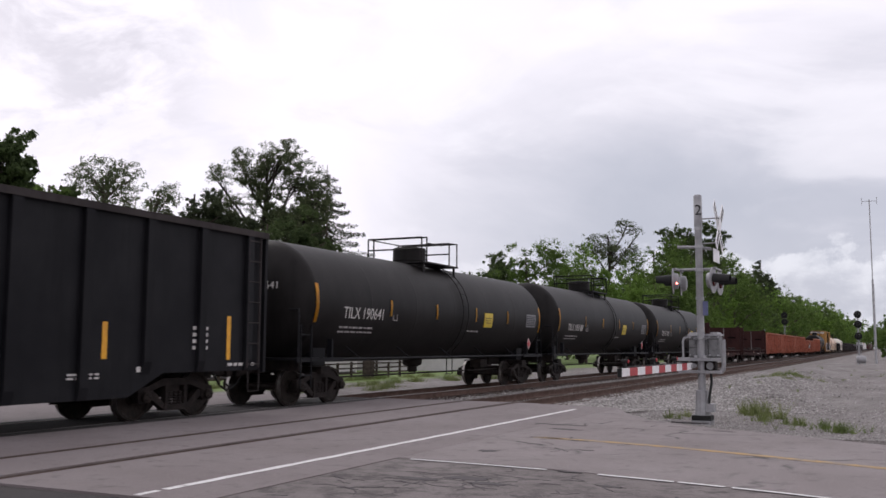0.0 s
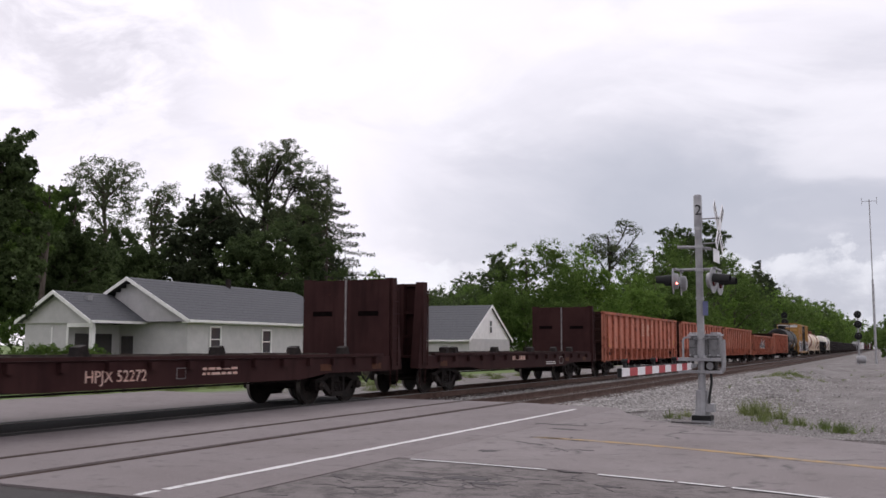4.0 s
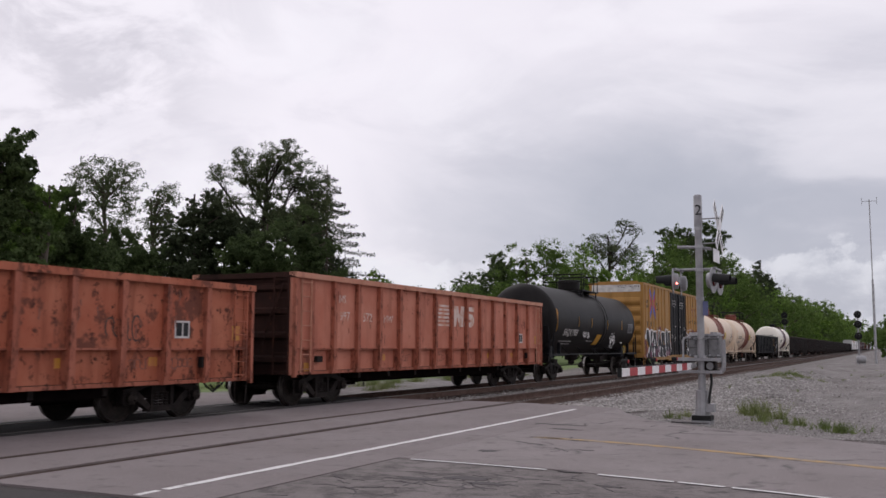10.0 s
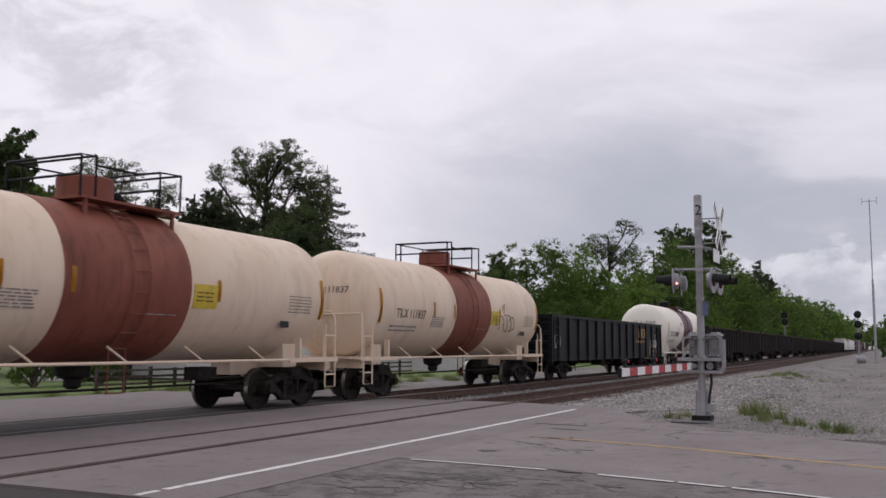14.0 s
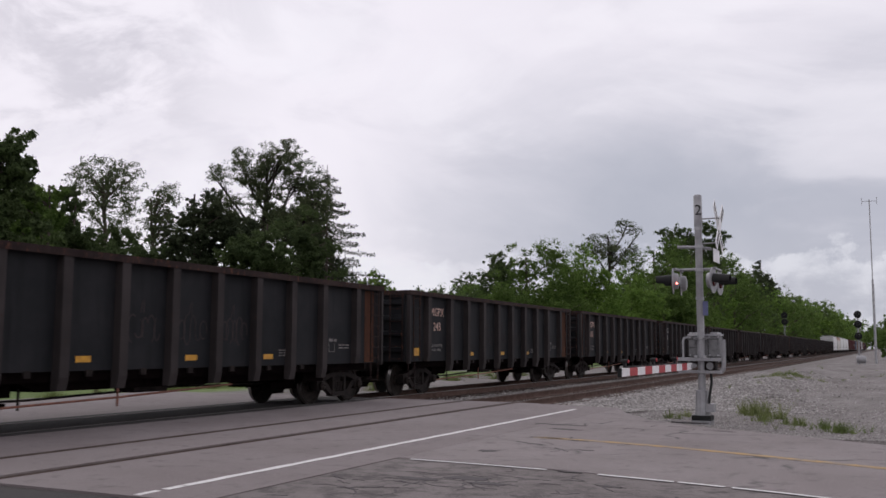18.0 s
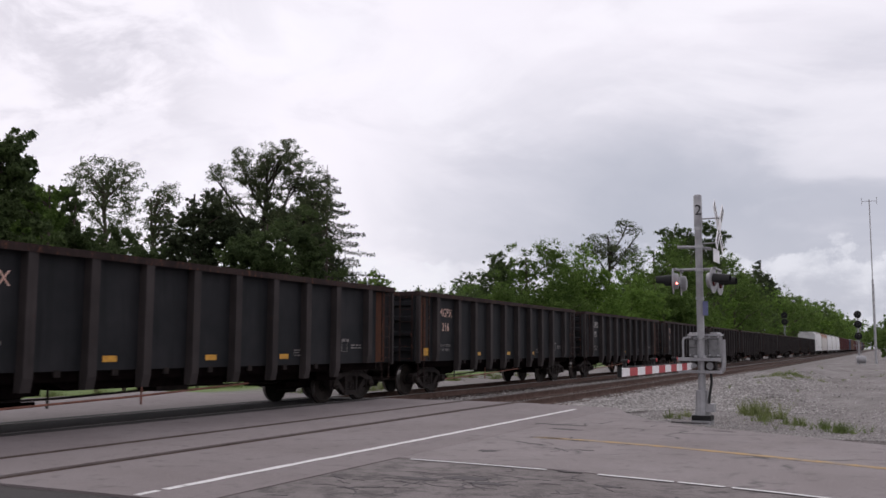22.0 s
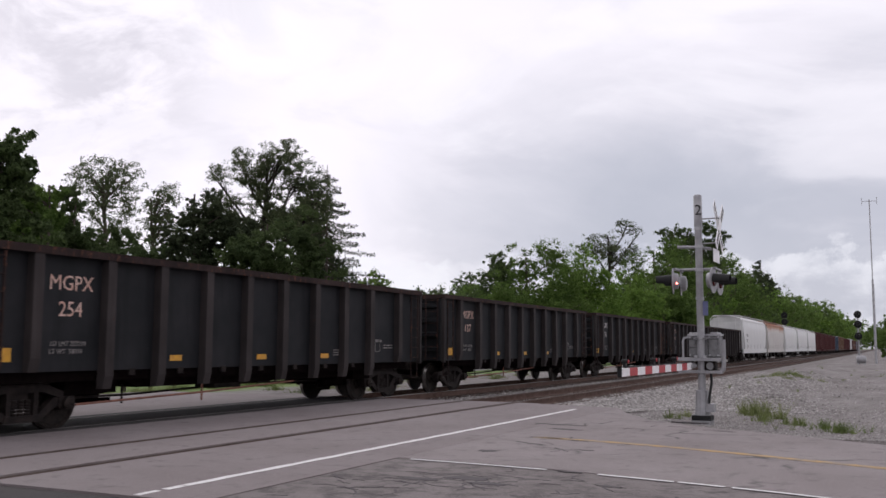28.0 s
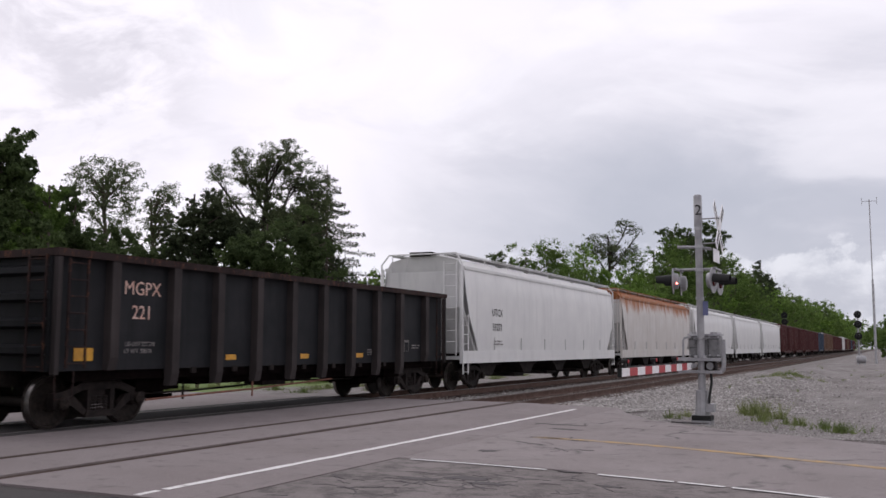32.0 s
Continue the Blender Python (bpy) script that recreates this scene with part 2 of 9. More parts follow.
M_BARK = plain("grey_brown_bark", (0.055, 0.045, 0.038), (0.11, 0.09, 0.078), 6, 0.9, 0, 0.5, stretch=(1, 1, 0.25))
M_BARKDARK = plain("dark_wet_bark", (0.028, 0.024, 0.021), (0.055, 0.046, 0.040), 6, 0.9, 0, 0.5, stretch=(1, 1, 0.25))
M_TIE = plain("creosoted_tie", (0.055, 0.042, 0.036), (0.12, 0.095, 0.085), 5, 0.85, 0, 0.4, rnd=0.3, stretch=(0.3, 1, 1))
M_RAIL = plain("rusty_rail", (0.075, 0.045, 0.036), (0.13, 0.085, 0.07), 4, 0.7, 0.3, 0.2)
M_RAILTOP = plain("polished_rail_head", (0.20, 0.185, 0.18), (0.13, 0.115, 0.11), 2, 0.5, 0.4, 0.05)
M_RAILDULL = plain("brown_rusted_rail_head", (0.055, 0.040, 0.036), (0.085, 0.065, 0.058), 3, 0.7, 0.2, 0.1)
M_ROOF = plain("grey_asphalt_shingle", (0.085, 0.087, 0.096), (0.125, 0.127, 0.136), 14, 0.9, 0, 0.3, coord="Object")
M_SIDING = plain("white_vinyl_siding", (0.50, 0.485, 0.485), (0.43, 0.42, 0.42), 2, 0.6)
M_TRIM = plain("white_trim_paint", (0.80, 0.79, 0.78), (0.70, 0.69, 0.68), 3, 0.5)
M_FENCE = plain("dark_weathered_board", (0.035, 0.028, 0.024), (0.08, 0.065, 0.055), 5, 0.85, 0, 0.3, rnd=0.25)
M_RUBBER = plain("black_rubber", (0.015, 0.015, 0.016), (0.03, 0.03, 0.03), 5, 0.7)
M_GLASS, _nt, _b = shader("window_glass", 0.06)
_b.inputs["Base Color"].default_value = (0.05, 0.06, 0.07, 1)
_b.inputs["Specular IOR Level"].default_value = 0.8


def leaf_mat(name, dark, light, trans=0.38):
    m, nt, b = shader(name, 0.75)
    b.inputs["Specular IOR Level"].default_value = 0.08
    g = nt.nodes.new("ShaderNodeNewGeometry")
    n = link_noise(nt, 0.45, 3.0)
    c = blend(nt, n, dark, light, 0.35, 0.65)
    v = nt.nodes.new("ShaderNodeMapRange")
    v.inputs["To Min"].default_value, v.inputs["To Max"].default_value = 0.70, 1.30
    nt.links.new(g.outputs["Random Per Island"], v.inputs["Value"])
    s = nt.nodes.new("ShaderNodeVectorMath")
    s.operation = "SCALE"
    nt.links.new(c, s.inputs[0])
    nt.links.new(v.outputs[0], s.inputs["Scale"])
    nt.links.new(s.outputs[0], b.inputs["Base Color"])
    t = nt.nodes.new("ShaderNodeBsdfTranslucent")
    nt.links.new(s.outputs[0], t.inputs["Color"])
    mx = nt.nodes.new("ShaderNodeMixShader")
    mx.inputs[0].default_value = trans
    nt.links.new(b.outputs[0], mx.inputs[1])
    nt.links.new(t.outputs[0], mx.inputs[2])
    nt.links.new(mx.outputs[0], nt.nodes["Material Output"].inputs["Surface"])
    return m


M_LEAFDARK = leaf_mat("dark_maple_leaves", (0.048, 0.070, 0.030), (0.084, 0.116, 0.046))
M_LEAFMID = leaf_mat("green_leaves", (0.074, 0.122, 0.032), (0.120, 0.182, 0.048))
M_LEAFLIGHT = leaf_mat("fresh_green_leaves", (0.096, 0.168, 0.034), (0.155, 0.240, 0.054))
M_LEAFPALE = leaf_mat("pale_sparse_leaves", (0.066, 0.084, 0.042), (0.105, 0.128, 0.066))
M_LEAFOPEN = leaf_mat("thin_backlit_leaves", (0.068, 0.086, 0.046), (0.110, 0.132, 0.068), 0.5)
M_NEEDLE = leaf_mat("dark_spruce_needles", (0.036, 0.048, 0.028), (0.058, 0.072, 0.038), 0.2)
M_GRASS = leaf_mat("grass_blades", (0.110, 0.150, 0.048), (0.190, 0.215, 0.090), 0.3)


def ground_mat():
    """Pale limestone gravel with dirt, turning to lawn beyond the far side of the railway."""
    m, nt, b = shader("gravel_and_lawn", 0.95)
    big = link_noise(nt, 0.22, 5.0)
    mid = link_noise(nt, 2.2, 6.0, 0.65)
    fine = link_noise(nt, 24.0, 3.0, 0.7)
    c = blend(nt, big, (0.128, 0.114, 0.110), (0.188, 0.173, 0.169), 0.35, 0.65)
    d = blend(nt, mid, c, (0.088, 0.075, 0.070), 0.50, 0.66)
    e = blend(nt, fine, d, (0.30, 0.285, 0.275), 0.54, 0.70)
    # wheel-worn lanes and patches of dark dirt in the yard
    lane = link_noise(nt, 0.55, 6.0, 0.62, (1.0, 0.22, 1))
    e = blend(nt, lane, e, (0.082, 0.070, 0.066), 0.50, 0.68)
    worn = link_noise(nt, 5.0, 5.0, 0.7)
    e = blend(nt, worn, e, (0.235, 0.22, 0.21), 0.56, 0.72)
    lawn = blend(nt, mid, (0.075, 0.125, 0.028), (0.135, 0.185, 0.052), 0.35, 0.65)
    t = nt.nodes.new("ShaderNodeTexCoord")
    s = nt.nodes.new("ShaderNodeSeparateXYZ")
    nt.links.new(t.outputs["Object"], s.inputs[0])
    a = nt.nodes.new("ShaderNodeMath")
    a.operation = "MULTIPLY_ADD"
    a.inputs[1].default_value, a.inputs[2].default_value = 5.0, -2.5
    nt.links.new(big, a.inputs[0])
    p = nt.nodes.new("ShaderNodeMath")
    p.operation = "ADD"
    nt.links.new(a.outputs[0], p.inputs[0])
    nt.links.new(s.outputs[0], p.inputs[1])
    f = blend(nt, p.outputs[0], lawn, e, -22.6, -21.4)
    nt.links.new(f, b.inputs["Base Color"])
    relief(nt, b, fine, 0.6, 0.03)
    return m


def asphalt_mat(name, a, c2, crack, stone=0.5, blotch=0.55):
    m, nt, b = shader(name, 0.9)
    big = link_noise(nt, 0.5, 5.0, 0.6)
    mid = link_noise(nt, 3.2, 6.0, 0.65)
    fine = link_noise(nt, 60.0, 2.0, 0.7)
    c = blend(nt, big, a, c2, 0.36, 0.64)
    c = blend(nt, mid, c, tuple(v * 0.55 for v in a), blotch, blotch + 0.17)
    torn = link_noise(nt, 1.3, 8.0, 0.74, (0.9, 1.2, 1))
    c = blend(nt, torn, c, tuple(v * 0.42 for v in a), blotch + 0.07, blotch + 0.15)
    c = blend(nt, fine, c, tuple(min(1, v * 1.5) for v in c2), 0.56, 0.75)
    if crack:
        t = nt.nodes.new("ShaderNodeTexCoord")
        w = nt.nodes.new("ShaderNodeTexNoise")
        w.inputs["Scale"].default_value = 1.4
        ad = nt.nodes.new("ShaderNodeVectorMath")
        ad.operation = "MULTIPLY_ADD"
        ad.inputs[1].default_value = (0.8, 0.8, 0.8)
        nt.links.new(t.outputs["Object"], w.inputs["Vector"])
        nt.links.new(w.outputs["Color"], ad.inputs[0])
        nt.links.new(t.outputs["Object"], ad.inputs[2])
        v = nt.nodes.new("ShaderNodeTexVoronoi")
        v.feature = "DISTANCE_TO_EDGE"
        v.inputs["Scale"].default_value = crack
        nt.links.new(ad.outputs[0], v.inputs["Vector"])
        gate = blend(nt, big, (0, 0, 0), (1, 1, 1), 0.47, 0.60)
        ln = nt.nodes.new("ShaderNodeMapRange")
        ln.inputs["From Min"].default_value, ln.inputs["From Max"].default_value = 0.022, 0.0
        nt.links.new(v.outputs["Distance"], ln.inputs["Value"])
        mu = nt.nodes.new("ShaderNodeMath")
        mu.operation = "MULTIPLY"
        nt.links.new(ln.outputs[0], mu.inputs[0])
        nt.links.new(gate, mu.inputs[1])
        c = blend(nt, mu.outputs[0], c, (0.035, 0.032, 0.032), 0.0, 0.9)
    nt.links.new(c, b.inputs["Base Color"])
    relief(nt, b, fine, 0.4, 0.006)
    return m


M_GROUND = ground_mat()
M_ASPHALT = asphalt_mat("grey_road_asphalt", (0.158, 0.135, 0.134), (0.195, 0.171, 0.171), 0.35)
M_CROSSING = asphalt_mat("smooth_crossing_asphalt", (0.144, 0.121, 0.121), (0.174, 0.151, 0.152), 0)
M_OLDASPHALT = asphalt_mat("cracked_old_asphalt", (0.106, 0.090, 0.088), (0.166, 0.145, 0.143), 0, 0.5, 0.47)
M_DARKASPHALT = asphalt_mat("dark_asphalt_patch", (0.045, 0.040, 0.042), (0.065, 0.058, 0.06), 0)
# near-black asphalt: the dark verge, and the train's shade painted on the crossing
M_DARKSHADED = asphalt_mat("dark_and_shaded_asphalt", (0.020, 0.017, 0.018), (0.032, 0.028, 0.028), 0)
M_ROADWHITE = plain("worn_white_road_paint", (0.616, 0.607, 0.607), (0.440, 0.422, 0.422), 12, 0.8, lo=0.45, hi=0.75)
M_ROADYELLOW = plain("faded_yellow_road_paint", (0.34, 0.225, 0.095), (0.20, 0.165, 0.13), 4, 0.85, lo=0.42, hi=0.62)
M_STONE = plain("limestone_ballast", (0.212, 0.198, 0.189), (0.331, 0.317, 0.308), 3, 0.9, 0, 0.4)
# bed colour lowered throughout to take in the shade under the train
M_BALLASTBED = plain("dark_ballast_bed", (0.104, 0.092, 0.086), (0.176, 0.164, 0.156), 18, 0.95, 0, 0.7, dist=0.04)


def island(m, amount):
    """Each loose stone of its own lightness."""
    nt = m.node_tree
    b = nt.nodes["Principled BSDF"]
    src = b.inputs["Base Color"].links[0].from_socket
    g = nt.nodes.new("ShaderNodeNewGeometry")
    v = nt.nodes.new("ShaderNodeMapRange")
    v.inputs["To Min"].default_value, v.inputs["To Max"].default_value = 1 - amount, 1 + amount
    nt.links.new(g.outputs["Random Per Island"], v.inputs["Value"])
    s = nt.nodes.new("ShaderNodeVectorMath")
    s.operation = "SCALE"
    nt.links.new(src, s.inputs[0])
    nt.links.new(v.outputs[0], s.inputs["Scale"])
    nt.links.new(s.outputs[0], b.inputs["Base Color"])


island(M_STONE, 0.45)

# ---------------------------------------------------------------- mesh helpers


def box(bm, x0, x1, y0, y1, z0, z1):
    v = [bm.verts.new(p) for p in ((x0, y0, z0), (x1, y0, z0), (x1, y1, z0), (x0, y1, z0), (x0, y0, z1), (x1, y0, z1), (x1, y1, z1), (x0, y1, z1))]
    for f in ((0, 3, 2, 1), (4, 5, 6, 7), (0, 1, 5, 4), (1, 2, 6, 5), (2, 3, 7, 6), (3, 0, 4, 7)):
        bm.faces.new([v[i] for i in f])


def prism(bm, pts, a0, a1, axis="x"):
    """A polygon of two coordinates drawn out along an axis from a0 to a1."""
    def at(p, a):
        return {"x": (a, p[0], p[1]), "y": (p[0], a, p[1]), "z": (p[0], p[1], a)}[axis]
    lo, hi = [bm.verts.new(at(p, a0)) for p in pts], [bm.verts.new(at(p, a1)) for p in pts]
    n = len(pts)
    bm.faces.new(lo), bm.faces.new(hi[::-1])
    for i in range(n):
        bm.faces.new((lo[i], hi[i], hi[(i + 1) % n], lo[(i + 1) % n]))


def tube(bm, pts, r, seg=6, r2=None):
    """A round bar along a line of points, tapering to r2."""
    pts = [Vector(p) for p in pts]
    rings = []
    for i, p in enumerate(pts):
        d = (pts[min(i + 1, len(pts) - 1)] - pts[max(i - 1, 0)]).normalized()
        u = d.orthogonal().normalized() if i == 0 else (u - d * u.dot(d)).normalized()
        w = d.cross(u)
        k = r if r2 is None else r + (r2 - r) * i / (len(pts) - 1)
        rings.append([bm.verts.new(p + (u * math.cos(a) + w * math.sin(a)) * k) for a in (2 * math.pi * j / seg for j in range(seg))])
    for a, b in zip(rings, rings[1:]):
        for j in range(seg):
            bm.faces.new((a[j], a[(j + 1) % seg], b[(j + 1) % seg], b[j]))
    bm.faces.new(rings[0][::-1]), bm.faces.new(rings[-1])


def lathe(bm, prof, seg=24, axis="x", centre=(0, 0, 0)):
    """A profile of (position along the axis, radius) turned round the axis."""
    rings = []
    for a, r in prof:
        ring = []
        for j in range(seg):
            t = 2 * math.pi * j / seg
            c, s = r * math.cos(t), r * math.sin(t)
            p = {"x": (a, c, s), "y": (c, a, s), "z": (c, s, a)}[axis]
            ring.append(bm.verts.new(Vector(p) + Vector(centre)))
        rings.append(ring)
    for a, b in zip(rings, rings[1:]):
        for j in range(seg):
            bm.faces.new((a[j], a[(j + 1) % seg], b[(j + 1) % seg], b[j]))
    bm.faces.new(rings[0][::-1]), bm.faces.new(rings[-1])


def finish(name, bm, mat, smooth=False):
    bmesh.ops.recalc_face_normals(bm, faces=bm.faces)
    me = bpy.data.meshes.new(name)
    bm.to_mesh(me)
    bm.free()
    me.materials.append(mat)
    if smooth:
        me.polygons.foreach_set("use_smooth", [True] * len(me.polygons))
        me.set_sharp_from_angle(angle=radians(38))
    return me


def part(name, bm, mat, parent=None, label="", m=None, smooth=False):
    ob = new(name, bm if isinstance(bm, bpy.types.Mesh) else finish(name, bm, mat, smooth))
    ob.parent = parent
    if m is not None:
        ob.matrix_basis = m
    return tagged(ob, label)


def boxes(name, mat, parent, rows, label="", m=None):
    """One part of several boxes."""
    bm = bmesh.new()
    for r in rows:
        box(bm, *r)
    return part(name, bm, mat, parent, label, m)


def bars(name, mat, parent, paths, r, seg=6, label="", m=None):
    bm = bmesh.new()
    for p in paths:
        tube(bm, p, r, seg)
    return part(name, bm, mat, parent, label, m, True)


def bevelled(bm, width=0.01):
    bmesh.ops.bevel(bm, geom=bm.edges[:] , offset=width, segments=1, affect="EDGES")
    return bm


def thing(name, label, category, group="", m=None):
    ob = new(name)
    ob.empty_display_size = 0.2
    if m is not None:
        ob.matrix_basis = m
    return tagged(ob, label, category, group)


FACE = Matrix(((0, 0, 1, 0), (1, 0, 0, 0), (0, 1, 0, 0), (0, 0, 0, 1)))   # writing on the side that faces +x
LETTERS = {}


def word(text, size, mat):
    """A mesh of built-in lettering, centred, in its own plane."""
    key = (text, size, mat.name)
    if key not in LETTERS:
        cu = bpy.data.curves.new("lettering", "FONT")
        cu.body, cu.size, cu.extrude, cu.align_x, cu.align_y, cu.resolution_u = text, size, 0.002, "CENTER", "CENTER", 2
        tmp = bpy.data.objects.new("lettering", cu)
        scene.collection.objects.link(tmp)
        bpy.context.view_layer.update()
        me = bpy.data.meshes.new_from_object(tmp.evaluated_get(bpy.context.evaluated_depsgraph_get()))
        bpy.data.objects.remove(tmp)
        me.materials.clear()
        me.materials.append(mat)
        LETTERS[key] = me
    return LETTERS[key]


def lettering(text, size, mat, parent, x, y, z, stretch=1.0, round_r=0.0, zc=0.0):
    """Writing on a car's side; with round_r it hugs a drum of that radius about height zc."""
    me = word(text, size, mat)
    if round_r:
        me = me.copy()
        for v in me.vertices:
            zz = z + v.co.y - zc
            v.co.z += math.sqrt(max(0.01, round_r ** 2 - zz * zz)) - x
    return part("lettering", me, mat, parent, "", Matrix.Translation((x, y, z)) @ FACE @ Matrix.Diagonal((stretch, 1, 1, 1)))


def small_print(mat, parent, x, y, z, w, rows, h=0.05, gap=0.035, seed=1, round_r=0.0, zc=0.0):
    """Unreadable lines of writing as plain bars."""
    rnd = random.Random(seed)
    bm = bmesh.new()
    for i in range(rows):
        a, zz = y, z - i * (h + gap)
        while a < y + w - 0.06:
            b = min(y + w, a + rnd.uniform(0.08, 0.3))
            xx = math.sqrt(round_r ** 2 - (zz + h / 2 - zc) ** 2) + 0.004 if round_r else x
            box(bm, xx - 0.03 if round_r else xx, xx + 0.004, a, b, zz, zz + h)
            a = b + 0.05
    return part("small_print", bm, mat, parent)


def strip_sheet(name, pts, z0, z1, mat, parent=None, label="", kind="structure"):
    bm = bmesh.new()
    prism(bm, pts, z0, z1, "z")
    ob = part(name, bm, mat, parent, label)
    return tagged(ob, kind=kind) if parent is None else ob


# ---------------------------------------------------------------- ground, road and railway
TRACK_NEAR, TRACK_FAR, GAUGE = -9.58, -13.82, 1.435


def ground_height(x, y):
    on_road = 5.0 < y < 24.0 and x < 30
    if x < -22:
        return -0.22 - min(0.5, (-22 - x) * 0.008)
    if x < -16.4:
        return -0.22
    if x < -7.0:
        return -0.36
    if x < -5.4:
        return -0.36 + 0.22 * (x + 7.0) / 1.6 if not on_road else -0.30
    if on_road and y < 17:
        return -0.30
    if y > 24 and -5.4 < x < -0.6:
        # low bank of spilled stone that runs along the line and fades out in the yard
        f = min(1.0, (y - 24) / 9) * max(0.0, min(1.0, (95 - y) / 30))
        return -0.10 + (0.30 * f) * math.exp(-((x + 4.3) / 1.25) ** 2) + 0.03 * f * math.sin(y * 0.9 + 2 * x)
    return -0.07 if x > -4.6 else -0.14 + 0.07 * (x + 5.4) / 0.8


def make_ground():
    xs = [-1500, -700, -350, -180, -110, -80, -60, -45, -34, -28, -24, -22, -20, -18, -16.41, -16.4, -13, -10, -7.01, -7.0, -6.2, -5.41, -5.4, -5.1, -4.8, -4.5, -4.2, -3.9, -3.6, -3.3, -3, -2.6, -2.2, -1.6, -1, -0.6, 0, 2, 5, 10, 20, 29.9, 30.1, 60, 120, 300, 700, 1500]
    ys = [-1500, -700, -300, -120, -60, -30, -12, 0, 4.9, 5.1, 10, 16.9, 17.1, 19, 21, 23.9, 24.1, *[25 + 1.5 * k for k in range(30)], 72, 78, 86, 95, 100, 140, 200, 300, 450, 700, 1100, 1800, 2600]
    bm = bmesh.new()
    grid = [[bm.verts.new((x, y, ground_height(x, y))) for y in ys] for x in xs]
    for i in range(len(xs) - 1):
        for j in range(len(ys) - 1):
            bm.faces.new((grid[i][j], grid[i + 1][j], grid[i + 1][j + 1], grid[i][j + 1]))
    tagged(part("ground", bm, M_GROUND), "pale gravel ground with dirt, lawn beyond the railway", kind="structure")


def make_railway():
    for cx, nm in ((TRACK_NEAR, "near"), (TRACK_FAR, "far")):
        for side in (-1, 1):
            x = cx + side * GAUGE / 2 + side * 0.036
            bm = bmesh.new()
            prof = [(-0.075, -0.18), (0.075, -0.18), (0.075, -0.168), (0.012, -0.15), (0.012, -0.045), (0.036, -0.035), (0.036, -0.012), (-0.036, -0.012), (-0.036, -0.035), (-0.012, -0.045), (-0.012, -0.15), (-0.075, -0.168)]
            prism(bm, [(x + p, q) for p, q in prof], -700, 1300, "y")
            rail = tagged(part("rail", bm, M_RAIL), "rusty steel rail on wooden ties", kind="structure")
            bm = bmesh.new()
            prism(bm, [(x - 0.034, -0.0115), (x + 0.034, -0.0115), (x + 0.026, 0.003), (x - 0.026, 0.003)], -700, 1300, "y")
            part("rail_head", bm, M_RAILDULL if nm == "near" else M_RAILTOP, rail, "brown rusted rail head" if nm == "near" else "worn bright rail head")
    # ballast bed, a low bank on each side
    bm = bmesh.new()
    prism(bm, [(-16.6, -0.38), (-15.9, -0.215), (-7.9, -0.215), (-6.75, -0.40)], 23.1, 1300, "y")
    bed = tagged(part("ballast", bm, M_BALLASTBED), "grey crushed limestone ballast bed between the ties", kind="structure")
    bm = bmesh.new()
    prism(bm, [(-16.6, -0.38), (-15.9, -0.215), (-7.9, -0.215), (-6.75, -0.40)], -700, 6.9, "y")
    tagged(part("ballast", bm, M_BALLASTBED), "grey crushed limestone ballast bed between the ties", kind="structure")
    # ties
    rnd = random.Random(3)
    bm = bmesh.new()
    box(bm, -1.3, 1.3, -0.115, 0.115, -0.36, -0.181)
    tie = finish("tie", bevelled(bm, 0.012), M_TIE)
    for cx, far in ((TRACK_NEAR, 100), (TRACK_FAR, 75)):
        y = 23.6
        while y < far:
            part("tie", tie, M_TIE, bed, "", pose(cx + rnd.uniform(-0.04, 0.04), y, rnd.uniform(-0.006, 0), 0, 0, rnd.uniform(-0.8, 0.8)))
            y += 0.53 + rnd.uniform(-0.02, 0.02)
        bm = bmesh.new()
        while y < 420:
            box(bm, cx - 1.3, cx + 1.3, y - 0.115, y + 0.115, -0.36, -0.181)
            y += 0.53
        y = 6.4
        while y > -40:
            box(bm, cx - 1.3, cx + 1.3, y - 0.115, y + 0.115, -0.36, -0.181)
            y -= 0.53
        tagged(part("tie_row", bm, M_TIE, bed), kind="stuff")


def stones(name, label, n, area, size, mat, seed, height):
    """Loose crushed stones strewn over an area, joined into one mesh."""
    rng = np.random.default_rng(seed)
    x, y = area(rng, n)
    base = np.array([(0.9, 0, -0.1), (-0.1, 0.85, 0.1), (-0.95, 0.1, 0), (0.1, -0.9, -0.05), (0.15, 0.1, 0.75), (-0.1, 0, -0.7)])
    faces = np.array([(0, 1, 4), (1, 2, 4), (2, 3, 4), (3, 0, 4), (1, 0, 5), (2, 1, 5), (3, 2, 5), (0, 3, 5)])
    r = rng.uniform(size[0], size[1], n)
    v = base[None] * (1 + rng.uniform(-0.35, 0.35, (n, 6, 3)))
    a = rng.uniform(0, 6.283, n)
    c, s = np.cos(a)[:, None], np.sin(a)[:, None]
    vx, vy = v[..., 0] * c - v[..., 1] * s, v[..., 0] * s + v[..., 1] * c
    z = np.array([height(p, q) for p, q in zip(x, y)])
    pts = np.stack([vx * r[:, None] + x[:, None], vy * r[:, None] + y[:, None], v[..., 2] * 0.8 * r[:, None] + z[:, None] + r[:, None] * 0.25], -1).reshape(-1, 3)
    fs = (faces[None] + 6 * np.arange(n)[:, None, None]).reshape(-1, 3)
    me = bpy.data.meshes.new(name)
    me.from_pydata(pts.tolist(), [], fs.tolist())
    me.materials.append(mat)
    return tagged(new(name, me), label, kind="stuff")


def bank(x):
    """Height of the ballast bed across the railway."""
    if x > -7.9:
        return -0.215 - (x + 7.9) / 1.15 * 0.185
    if x < -15.9:
        return -0.215 + (x + 15.9) / 0.7 * 0.165
    return -0.215


